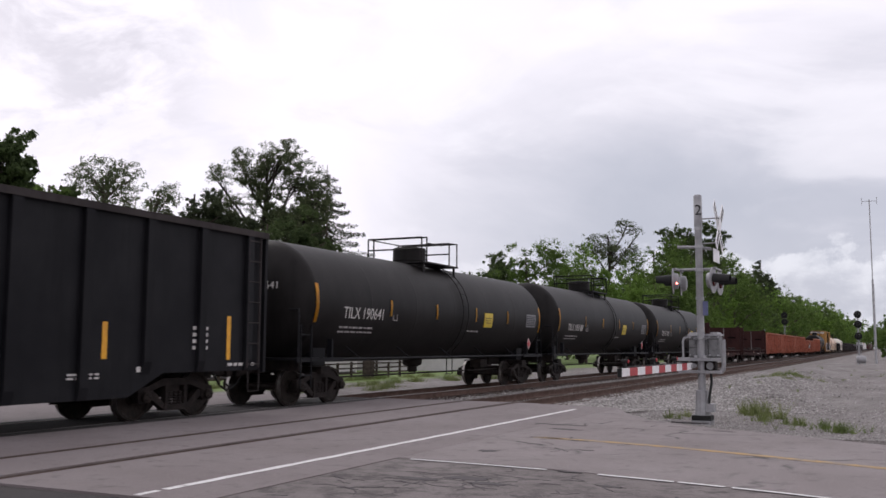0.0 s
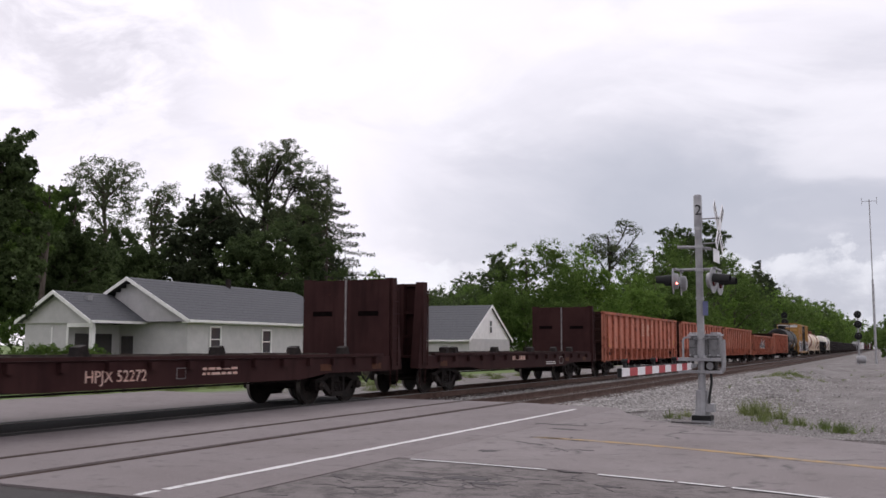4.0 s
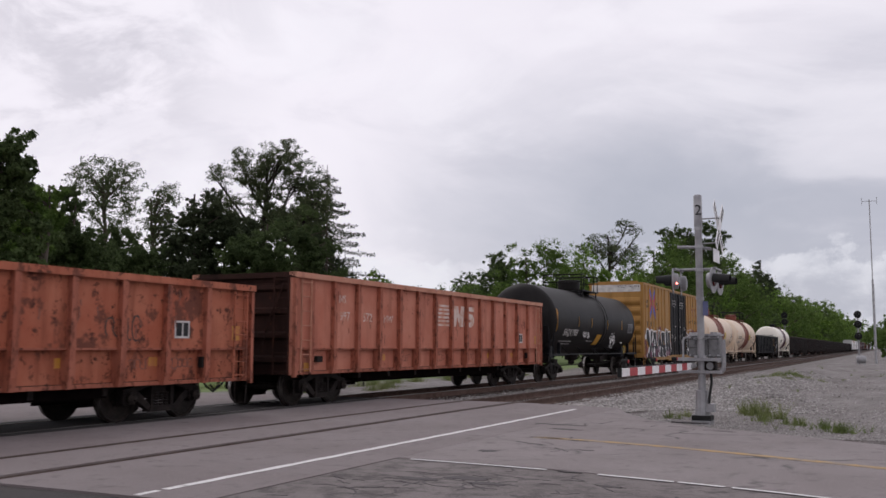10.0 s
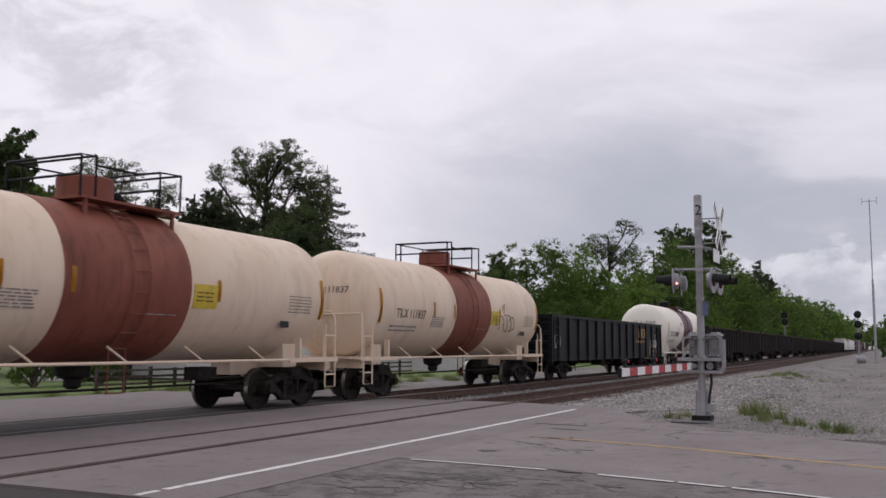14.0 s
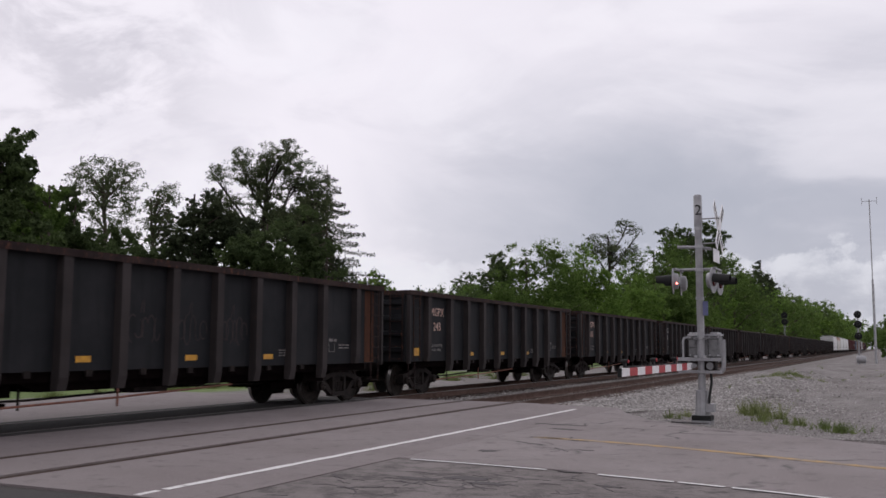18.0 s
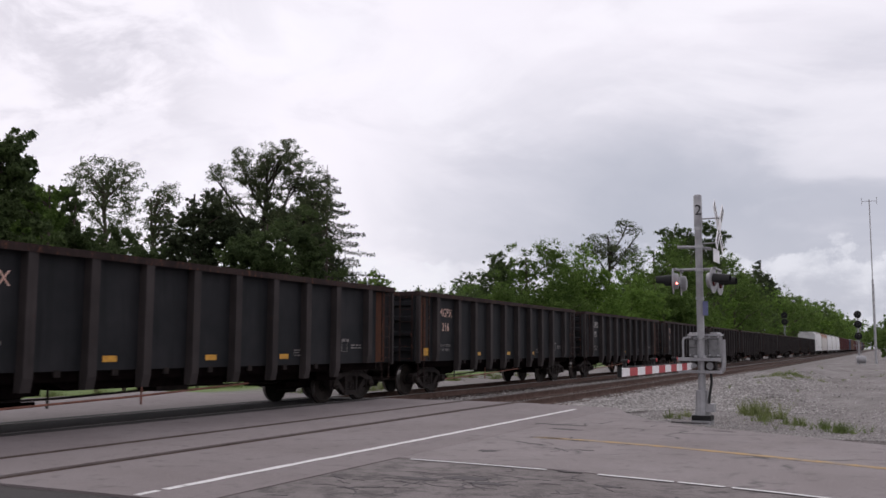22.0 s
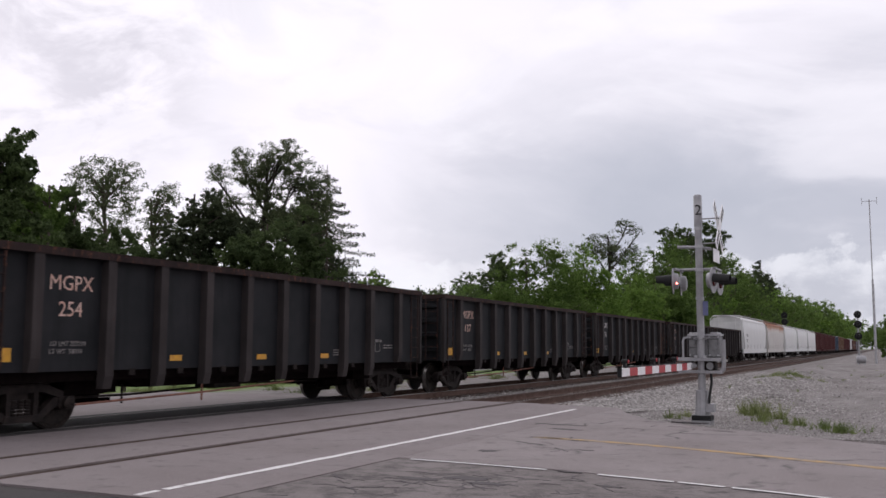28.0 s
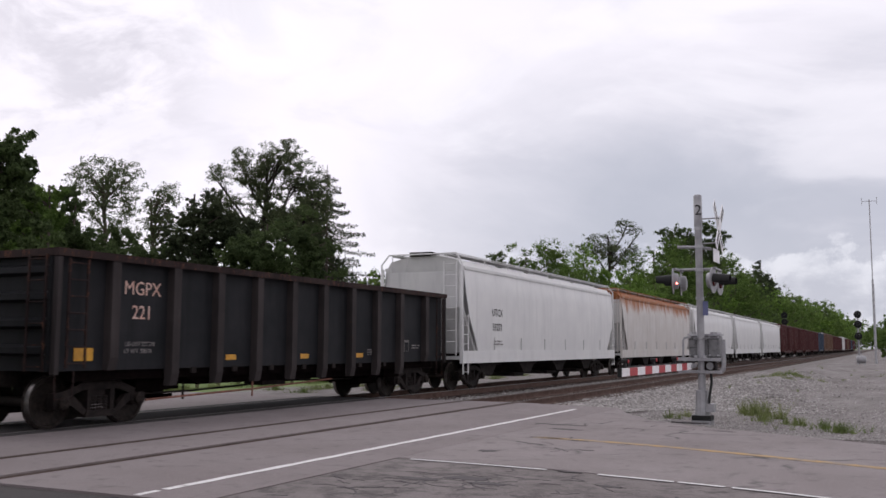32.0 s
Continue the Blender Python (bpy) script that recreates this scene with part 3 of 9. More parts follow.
def make_ballast_stones():
    def near(rng, n):
        y = 23.2 + 45 * rng.random(n) ** 1.8
        return rng.uniform(-8.75, -6.1, n), y

    def mid(rng, n):
        y = 23.2 + 40 * rng.random(n) ** 1.8
        return rng.uniform(-16.2, -8.9, n), y

    def spill(rng, n):
        y = 23.2 + 30 * rng.random(n) ** 1.6
        return -6.2 + np.abs(rng.normal(0, 1.9, n)), y
    stones("ballast_stones", "pale crushed limestone ballast on the bank", 16000, near, (0.022, 0.055), M_STONE, 1, lambda x, y: max(bank(x), ground_height(x, y)) if x < -6.2 else ground_height(x, y))
    stones("ballast_stones", "grey ballast between rails and ties", 14000, mid, (0.02, 0.045), M_STONE, 2, lambda x, y: bank(x))
    def shoulder(rng, n):
        x = rng.uniform(-5.6, 2.5, n)
        edge = np.where(x < -3, 17.7 - (x + 3) * 1.25, 17.7 - (x + 3) * 0.66)
        return x, edge + 0.05 + 9 * rng.random(n) ** 1.7
    stones("loose_gravel", "loose dirty gravel along the edge of the road", 9000, shoulder, (0.008, 0.026), M_STONE, 9, ground_height)
    stones("loose_gravel", "loose pale gravel beside the railway", 15000, spill, (0.014, 0.05), M_STONE, 4, ground_height)


def make_road():
    # crossing panels with the flangeways left open beside the rails
    y0, y1 = 7.0, 23.0
    b0, a0 = TRACK_NEAR + GAUGE / 2, TRACK_NEAR - GAUGE / 2
    n0, f0 = TRACK_FAR + GAUGE / 2, TRACK_FAR - GAUGE / 2
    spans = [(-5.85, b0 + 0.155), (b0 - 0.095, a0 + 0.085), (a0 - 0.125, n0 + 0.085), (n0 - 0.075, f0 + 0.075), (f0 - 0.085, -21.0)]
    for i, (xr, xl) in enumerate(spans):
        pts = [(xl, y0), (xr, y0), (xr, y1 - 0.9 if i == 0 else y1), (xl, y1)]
        # the panel between the far rails has the train's shade in its colour
        road_piece = strip_sheet("crossing_panel" if i in (1, 3) else "pavement", pts, -0.34, -0.002, M_DARKSHADED if i == 3 else M_CROSSING)
        tagged(road_piece, "dark asphalt between the crossing rails with the train's shade painted in" if i == 3 else "smooth grey asphalt of the grade crossing flush with the rails")
    # painted strips widen the train's shade past both rails
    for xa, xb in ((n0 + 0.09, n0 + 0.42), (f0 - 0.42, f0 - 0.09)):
        edge_shade = strip_sheet("oily_strip", [(xa, y0), (xb, y0), (xb + 0.03, (y0 + y1) / 2), (xb, y1), (xa, y1)], -0.003, 0.002, M_DARKSHADED)
        tagged(edge_shade, "dark asphalt strip outside the rail with the train's shade painted in")
    # rubber flangeway fillers, deep in the gap
    for x in (b0, a0, n0, f0):
        boxes("flangeway_floor", M_RUBBER, None, [(x - 0.12, x + 0.12, y0, y1, -0.34, -0.185)])
        tagged(scene.objects[-1], "dark flangeway beside the rail", kind="structure")
    # road from the crossing towards the camera's side; its far edge flares at the crossing
    far_edge = [(-5.85, 22.1), (-5.3, 20.6), (-4.4, 18.9), (-3.0, 17.55), (-1.5, 16.7), (0.0, 15.65), (2.0, 14.1), (5.0, 11.2), (9.0, 6.6), (16, -2)]
    near_edge = [(11.0, -6), (6.0, 2.5), (3.5, 6.4), (1.6, 8.6), (-0.5, 10.0), (-1.5, 10.25), (-3.0, 10.6), (-3.8, 10.8), (-5.6, 10.95), (-5.85, 10.95)]
    tagged(strip_sheet("road", [(x, y) for x, y in far_edge + near_edge][::-1], -0.29, -0.004, M_ASPHALT), "grey two-lane asphalt road with patched cracks")
    lot = [(-5.85, 10.95), (-5.85, 7.0), (-5.2, 5.6), (-5.2, -40), (40, -40), (40, -6), (11.0, -6), (6.0, 2.5), (3.5, 6.4), (1.6, 8.6), (-0.5, 10.0), (-1.5, 10.25), (-3.0, 10.6), (-3.8, 10.8)]
    tagged(strip_sheet("lot", lot[::-1], -0.29, -0.012, M_OLDASPHALT), "old cracked asphalt lot beside the road")
    tagged(strip_sheet("verge", [(-8.72, 6.99), (-8.72, 4.0), (-5.21, 4.0), (-5.21, 5.6), (-5.86, 6.99)][::-1], -0.36, -0.03, M_DARKSHADED), "dark broken asphalt edge beside the crossing")
    # markings
    bm = bmesh.new()
    for k in range(40):
        ya = 7.75 + k * 0.335
        prism(bm, [(-6.695 + 0.010 * math.sin(k * 2.3), ya), (-6.587 + 0.010 * math.sin(k * 1.7), ya), (-6.587 + 0.010 * math.sin(k * 1.7 + 1.7), ya + 0.335), (-6.695 + 0.010 * math.sin(k * 2.3 + 2.3), ya + 0.335)], -0.0015, 0.0025, "z")
    tagged(part("road_marking", bm, M_ROADWHITE), "white painted stop line along the tracks", kind="structure")
    boxes("road_marking", M_ROADWHITE, None, [(-6.68, -6.60, 7.05, 7.35, -0.0015, 0.0022), (-6.69, -6.59, 7.45, 7.72, -0.0015, 0.0022)])
    tagged(scene.objects[-1], "white painted stop line along the tracks", kind="structure")

    def ribbon(pts, w, z, mat, label, gaps=()):
        bm = bmesh.new()
        for i, (p, q) in enumerate(zip(pts, pts[1:])):
            if i in gaps:
                continue
            d = Vector((q[0] - p[0], q[1] - p[1], 0)).normalized()
            n = Vector((-d.y, d.x, 0)) * w / 2
            prism(bm, [(p[0] - n.x, p[1] - n.y), (q[0] - n.x, q[1] - n.y), (q[0] + n.x, q[1] + n.y), (p[0] + n.x, p[1] + n.y)], z - 0.003, z, "z")
        tagged(part("road_marking", bm, mat), label, kind="structure")
    edge = [(-5.62, 10.85), (-4.7, 10.78), (-3.8, 10.68), (-3.72, 10.67), (-3.05, 10.54), (-2.7, 10.47), (-2.15, 10.35), (-2.1, 10.34), (-1.6, 10.22), (-1.52, 10.2), (-1.0, 10.06), (-0.5, 9.9), (0.4, 9.55), (1.5, 8.6)]
    ribbon(edge, 0.06, 0.0015, M_ROADWHITE, "thin white painted edge line, broken in places", gaps=(3, 6, 8))
    yellow = [(-5.9, 14.42), (-5.2, 14.38), (-4.66, 14.3), (-4.1, 14.2), (-3.71, 14.12), (-3.0, 13.9), (-1.97, 13.51), (-1.0, 13.08), (-0.08, 12.67), (1.5, 11.6), (3.5, 9.6), (7.0, 5.2)]
    ribbon(yellow, 0.19, 0.0, M_ROADYELLOW, "faded yellow centre line", gaps=(0,))
    # ragged holes where the surface has broken away, showing darker stone
    rnd = random.Random(44)
    for x, y, a, b, z in ((-5.65, 16.9, 0.55, 0.12, 0.0), (-5.2, 16.0, 0.32, 0.10, 0.0), (-4.95, 14.35, 0.34, 0.07, 0.0), (-4.4, 14.15, 0.20, 0.05, 0.0), (-5.1, 12.2, 0.16, 0.13, 0.0), (-3.4, 10.62, 0.16, 0.05, 0.0),
                          (-4.3, 9.65, 0.34, 0.16, -0.008), (-4.75, 9.35, 0.28, 0.13, -0.008), (-3.9, 9.35, 0.30, 0.10, -0.008), (-2.7, 9.75, 0.18, 0.06, -0.008), (-3.55, 18.6, 0.35, 0.10, 0.0), (-2.6, 16.9, 0.2, 0.05, 0.0), (-3.9, 12.9, 0.12, 0.05, 0.0)):
        turn = rnd.uniform(-0.3, 0.1)
        bm = bmesh.new()
        pts = []
        for k in range(22):
            t = 2 * math.pi * k / 22
            q = rnd.uniform(0.55, 1.15)
            u, v = a * q * math.cos(t), b * q * math.sin(t)
            pts.append((x + u * math.cos(turn) - v * math.sin(turn), y + u * math.sin(turn) + v * math.cos(turn)))
        prism(bm, pts, z - 0.02, z, "z")
        tagged(part("road_patch", bm, M_DARKASPHALT), "dark broken patch in the worn road surface", kind="structure")
    # dark seams of sealed cracks
    rnd = random.Random(8)
    bm = bmesh.new()
    for x, y, a, n in ((-5.0, 14.1, -0.1, 7), (-4.6, 13.0, 0.1, 4), (-4.2, 16.6, 0.5, 6), (-4.4, 18.4, 0.2, 5), (-3.7, 10.72, -0.05, 4), (-3.0, 17.0, 0.3, 3), (-5.2, 12.2, 0.6, 3)) + tuple((cx + rnd.gauss(0, 0.5), cy + rnd.gauss(0, 0.45), rnd.uniform(0, 6.3), rnd.randint(2, 4)) for cx, cy, n in ((-4.3, 9.2, 22), (-5.2, 8.9, 20), (-3.2, 9.6, 10), (-4.4, 13.4, 7), (-4.3, 17.2, 5)) for _ in range(n)):
        p = Vector((x, y, 0))
        for k in range(n):
            q = p + Vector((math.cos(a), math.sin(a), 0)) * rnd.uniform(0.05, 0.16)
            w = rnd.uniform(0.004, 0.016)
            o = Vector((-math.sin(a), math.cos(a), 0)) * w
            prism(bm, [(p.x - o.x, p.y - o.y), (q.x - o.x, q.y - o.y), (q.x + o.x, q.y + o.y), (p.x + o.x, p.y + o.y)], -0.016, -0.0015 if p.y > 10.9 else -0.009, "z")
            p, a = q, a + rnd.uniform(-0.9, 0.9)
    tagged(part("crack_seams", bm, M_DARKASPHALT), "dark cracks in the worn asphalt", kind="stuff")


make_ground()
make_railway()
make_road()

# ---------------------------------------------------------------- the train: running gear
WHEEL_R = 0.457


def wheelset_mesh():
    bm = bmesh.new()
    for s in (-1, 1):
        prof = [(0.68, 0.10), (0.685, 0.36), (0.672, 0.40), (0.668, 0.482), (0.692, 0.485), (0.705, 0.457), (0.80, 0.450), (0.805, 0.40), (0.772, 0.375), (0.745, 0.16), (0.80, 0.13), (0.80, 0.08)]
        lathe(bm, [(s * a, r) for a, r in prof], 22)
        lathe(bm, [(s * 0.80, 0.075), (s * 1.10, 0.075), (s * 1.10, 0.11), (s * 1.16, 0.11), (s * 1.17, 0.095)], 14)
        for k in range(3):
            t = k * 2.0944
            lathe(bm, [(s * 1.16, 0.022), (s * 1.195, 0.022)], 6, centre=(0, 0.055 * math.cos(t), 0.055 * math.sin(t)))
    lathe(bm, [(-0.69, 0.085), (0.69, 0.085)], 12)
    me = finish("wheelset", bm, M_STEEL, True)
    me.materials.append(M_TREAD)
    for p in me.polygons:
        r = math.hypot(p.center.y, p.center.z)
        if 0.44 < r < 0.47 and abs(p.normal.x) < 0.4:
            p.material_index = 1
    return me


def side_frame_mesh():
    bm = bmesh.new()
    top = [(-1.07, 0.50), (-1.05, 0.62), (-0.80, 0.66), (-0.42, 0.80), (0.42, 0.80), (0.80, 0.66), (1.05, 0.62), (1.07, 0.50), (0.78, 0.54), (0.40, 0.66), (-0.40, 0.66), (-0.78, 0.54)]
    prism(bm, top, 0.93, 1.08)
    for s in (-1, 1):
        prism(bm, [(s * 1.06, 0.36), (s * 1.07, 0.55), (s * 0.99, 0.56), (s * 0.99, 0.36)], 0.92, 1.09)
        prism(bm, [(s * 0.72, 0.40), (s * 0.72, 0.56), (s * 0.82, 0.56), (s * 0.82, 0.40)], 0.92, 1.09)
        prism(bm, [(s * 0.80, 0.55), (s * 0.74, 0.44), (s * 0.36, 0.20), (s * 0.30, 0.28), (s * 0.62, 0.56)], 0.94, 1.07)
        prism(bm, [(s * 0.22, 0.26), (s * 0.22, 0.70), (s * 0.31, 0.70), (s * 0.31, 0.26)], 0.94, 1.07)
        lathe(bm, [(0.86, 0.135), (1.04, 0.135)], 12, centre=(0, s * 0.89, WHEEL_R))
    prism(bm, [(-0.38, 0.18), (0.38, 0.18), (0.34, 0.29), (-0.34, 0.29)], 0.91, 1.10)
    return finish("side_frame", bm, M_GRIME)


def springs_mesh():
    bm = bmesh.new()
    for y in (-0.13, 0.0, 0.13):
        for k in range(5):
            lathe(bm, [(0.29 + k * 0.052, 0.05), (0.305 + k * 0.052, 0.06), (0.335 + k * 0.052, 0.05)], 6, "z", (1.02, y, 0))
    return finish("spring_nest", bm, M_GRIME)


def coupler_mesh():
    bm = bmesh.new()
    box(bm, -0.09, 0.09, 0.0, 0.62, 0.78, 0.96)
    prism(bm, [(-0.17, 0.60), (0.15, 0.60), (0.19, 0.74), (0.08, 0.86), (0.02, 0.76), (-0.10, 0.76), (-0.19, 0.82)], 0.73, 1.01, "z")
    return finish("coupler", bm, M_GRIME)


WHEELSET, SIDE_FRAME, SPRINGS, COUPLER = wheelset_mesh(), side_frame_mesh(), springs_mesh(), coupler_mesh()
_bm = bmesh.new()
box(_bm, -1.0, 1.0, -0.16, 0.16, 0.42, 0.70)
BOLSTER = finish("bolster", _bm, M_GRIME)
_bm = bmesh.new()
tube(_bm, [(0.22, 0.0, 0.85), (0.24, 0.25, 0.55), (0.2, 0.55, 0.42), (0.12, 0.8, 0.55)], 0.022, 6)
HOSE = finish("air_hose", _bm, M_RUBBER, True)
TURN = Matrix.Rotation(math.pi, 4, "Z")


def running_gear(car, centres, half, coupled):
    """Two trucks at +-centres, couplers out to half the coupled length."""
    for y in (-centres, centres):
        part("bolster", BOLSTER, M_GRIME, car, "", pose(0, y, 0))
        for m in (pose(0, y, 0), pose(0, y, 0, 0, 0, 180)):
            f = part("side_frame", SIDE_FRAME, M_GRIME, car, "", m)
            part("spring_nest", SPRINGS, M_GRIME, f)
        for a in (-0.89, 0.89):
            w = part("wheelset", WHEELSET, M_STEEL, car)
            w.matrix_parent_inverse = Matrix.Translation((0, y + a, WHEEL_R))
    reach = coupled / 2 - 0.80
    for m in (pose(0, reach, 0), pose(0, -reach, 0, 0, 0, 180)):
        part("coupler", COUPLER, M_GRIME, car, "", m)
        part("air_hose", HOSE, M_RUBBER, car, "", m)


def ladder(car, x, y, w, z0, z1, n, mat, name="ladder", axis="y"):
    """Grab-iron ladder standing off a side (axis y) or an end (axis x)."""
    bm = bmesh.new()
    if axis == "y":
        for s in (0, 1):
            box(bm, x, x + 0.03, y + s * w - 0.02, y + s * w + 0.02, z0, z1)
        for k in range(n):
            z = z0 + 0.08 + k * (z1 - z0 - 0.16) / (n - 1)
            tube(bm, [(x + 0.035, y, z), (x + 0.035, y + w, z)], 0.013, 5)
    else:
        for s in (0, 1):
            box(bm, x + s * w - 0.02, x + s * w + 0.02, y - 0.015, y + 0.015, z0, z1)
        for k in range(n):
            z = z0 + 0.08 + k * (z1 - z0 - 0.16) / (n - 1)
            tube(bm, [(x, y, z), (x + w, y, z)], 0.013, 5)
    return part(name, bm, mat, car)


def stirrup(car, y, mat, x=1.45, z=0.95):
    bm = bmesh.new()
    tube(bm, [(x, y - 0.2, z), (x, y - 0.18, z - 0.45), (x, y + 0.18, z - 0.45), (x, y + 0.2, z)], 0.016, 5)
    return part("step", bm, mat, car)


# ---------------------------------------------------------------- gondolas


def gondola(name, label, length, coupled, z_bot, z_top, ribs, mat, rib_mat, rim_mat, drop=0.0, rib_w=0.20, rib_d=0.17, ledge=0.0,
            truck=0.0, load=None, group="railcars", ends=None, skirt=0.0, trim=0.0):
    car = thing(name, label, "gondola car", group)
    h, X = length / 2, 1.52
    xs = X - rib_d
    hl = h - trim          # the -y end may stop short
    for s in (-1, 1):
        bm = bmesh.new()
        if ledge:
            # upper panel stands proud, lower panel is set in under a lip
            lower, lip = bmesh.new(), bmesh.new()
            prism(bm, [(s * (xs + 0.02), ledge), (s * (xs + 0.02), z_top - 0.08), (s * (xs - 0.05), z_top - 0.08), (s * (xs - 0.05), ledge)], -hl + 0.25, h - 0.25, "y")
            prism(lower, [(s * (xs - 0.09), z_bot), (s * (xs - 0.09), ledge - 0.03), (s * (xs - 0.14), ledge - 0.03), (s * (xs - 0.14), z_bot)], -hl + 0.25, h - 0.25, "y")
            prism(lip, [(s * (xs + 0.045), ledge - 0.035), (s * (xs + 0.045), ledge), (s * (xs - 0.14), ledge + 0.002), (s * (xs - 0.14), ledge - 0.03)], -hl + 0.25, h - 0.25, "y")
        else:
            box(bm, *sorted((s * xs, s * (xs - 0.05))), -h, h, z_bot, z_top - 0.08)
        if skirt:
            k = truck - 1.7
            prism(bm, [(-k - 0.9, z_bot), (-k, z_bot - skirt), (k, z_bot - skirt), (k + 0.9, z_bot)], *sorted((s * (xs - 0.002), s * (xs - 0.045))))
        if ledge:
            posts = []
            for q in (-1, 1):
                pb = bmesh.new()
                box(pb, *sorted((s * (xs - 0.05), s * (xs + 0.035))), *sorted((q * (h if q > 0 else hl), q * ((h if q > 0 else hl) - 0.25))), z_bot, z_top - 0.08)
                posts.append(pb)
        side = part("side_wall", bm, mat, car)
        if ledge:
            part("lower_panel", lower, mat, side), part("lip", lip, rib_mat, side)
            boxes("bottom_rail", rib_mat, side, [(*sorted((s * (xs - 0.09), s * (xs - 0.01))), -hl + 0.25, h - 0.25, z_bot, z_bot + 0.07)])
            for pb in posts:
                part("end_panel", pb, mat, side)
        for y in ribs:
            d = drop if abs(y) < truck - 0.9 else 0.0
            bm = bmesh.new()
            w = rib_w / 2
            zb = z_bot - d - (skirt if abs(y) < truck - 1.8 else 0)
            pr = [(s * xs - s * (0.10 if ledge else 0.02), zb), (s * (X - 0.05), zb), (s * X, zb + 0.22), (s * X, z_top - 0.10), (s * xs - s * (0.10 if ledge else 0.02), z_top - 0.10)]
            prism(bm, pr, y - w, y + w, "y")
            part("rib", bm, rib_mat, side)
        bm = bmesh.new()
        prism(bm, [(s * (X + 0.015), z_top - 0.13), (s * (X + 0.015), z_top), (s * (xs - 0.07), z_top), (s * (xs - 0.07), z_top - 0.07)], -hl - 0.02, h + 0.02, "y")
        part("top_chord", bm, rim_mat, side)
    whole = h
    for s in (-1, 1):
        h = whole if s > 0 else hl
        bm = bmesh.new()
        box(bm, -xs + 0.052, xs - 0.052, *sorted((s * (h - 0.12), s * (h - 0.18))), z_bot, z_top - 0.05)
        wall = part("end_wall", bm, ends or mat, car)
        for z in np.linspace(z_bot + 0.25, z_top - 0.45, 4):
            bm = bmesh.new()
            prism(bm, [(s * (h - 0.12), z), (s * h, z + 0.05), (s * h, z + 0.15), (s * (h - 0.12), z + 0.20)], -xs + 0.06, xs - 0.06)
            part("end_rib", bm, ends or mat, wall)
        bm = bmesh.new()
        box(bm, -X + 0.03, X - 0.03, *sorted((s * (h - 0.17), s * (h + 0.02))), z_top - 0.13, z_top - 0.005)
        part("end_chord", bm, ends or rim_mat, wall)
        ladder(car, X - 0.03, s * (h - 0.45) - 0.2, 0.4, z_bot + 0.05, z_top - 0.15, 7, rim_mat)
        ladder(car, xs - 0.45 if s < 0 else -xs + 0.05, s * (h + 0.06), 0.4, z_bot, z_top - 0.1, 6, ends or rim_mat, "end_ladder", "x")
        for x in (X - 0.06, -X + 0.06):
            boxes("corner_post", rib_mat, car, [(x - 0.055, x + 0.055, *sorted((s * (h - 0.09), s * (h - 0.005))), z_bot - 0.05, z_top - 0.14)])
        stirrup(car, s * (h - 0.3), M_GRIME if ledge else rim_mat, 1.42, z_bot)
    h = whole
    boxes("floor", M_GRIME, car, [(-xs + 0.06, xs - 0.06, -hl + 0.2, h - 0.2, z_bot + 0.02, z_bot + 0.08)])
    boxes("centre_sill", M_GRIME, car, [(-0.2, 0.2, -coupled / 2 + 0.8, coupled / 2 - 0.8, 0.72, 1.0)] + [(-xs + 0.2, xs - 0.2, y - 0.06, y + 0.06, z_bot - 0.16, z_bot + 0.01) for y in np.linspace(-truck + 1.6, truck - 1.6, 7)])
    bars("brake_rod", M_GRIME, car, [[(0.85, -truck + 1.2, 0.52), (0.85, -truck + 2.6, 0.52), (0.5, 0.5, 0.60), (0.5, truck - 1.4, 0.55)], [(0.85, -truck + 2.4, 0.36), (0.85, -truck + 2.4, 0.8)]], 0.022)
    # brake beams as plain blocks, blackened for the shade under the floor
    for y in (-truck + 1.75, truck - 1.75):
        boxes("brake_rigging", M_SHADEBLACK, car, [(-0.9, 0.9, y - 0.45, y + 0.45, 0.58, 0.98), (-0.5, 0.75, y - 0.75, y + 0.2, 0.46, 0.58), (0.55, 0.62, y - 0.9, y + 0.6, 0.40, 0.47)])
    boxes("brake_cylinder", M_GRIME, car, [(0.45, 0.95, -1.1, -0.2, 0.55, 0.92)])
    boxes("air_tank", M_GRIME, car, [(0.5, 0.8, 0.6, 1.1, 0.6, 0.9)])
    running_gear(car, truck, h, coupled)
    return car


# car list: (object, centre along the train at the start)
TRAIN = []


def couple(car, centre):
    centre -= 5.86      # from marks on the train to metres past the camera
    TRAIN.append((car, centre))
    car.matrix_basis = pose(TRACK_FAR, centre, 0)
    return car


def reflectors(car, ys, z, mat, x, w=0.34, h=0.11):
    for y in ys:
        boxes("reflector", mat, car, [(x, x + 0.005, y - w / 2, y + w / 2, z - h / 2, z + h / 2)])


MG_RIBS = [s * y for y in (0.66, 1.98, 3.30, 4.62, 6.20) for s in (-1, 1)]
MG_NUMBERS = ["209", "243", "262", "175", "164", "216", "715", "238", "295", "", "254", "137", "176", "654", "221"]
MG_RUST_RIGHT = (0, 1, 3, 4, 6, 7, 9, 12)
MG_RUST_LEFT = (2, 5, 8, 13)
_proto = gondola("gondola_car", "charcoal black ribbed steel gondola car with white lettering", 15.0, 16.56, 1.0, 3.05, MG_RIBS, M_COAL, M_RIB, M_RIM, drop=0.32, truck=6.02)
reflectors(_proto, (-2.75, 0.0, 2.55), 1.20, M_REFLOR, 1.352)
for _y in (-3.9, -2.6, -1.3, 0.0, 1.3, 2.6, 3.9):
    boxes("hook_bracket", M_GRIME, _proto, [(1.31, 1.36, _y - 0.07, _y + 0.07, 0.90, 1.02)])
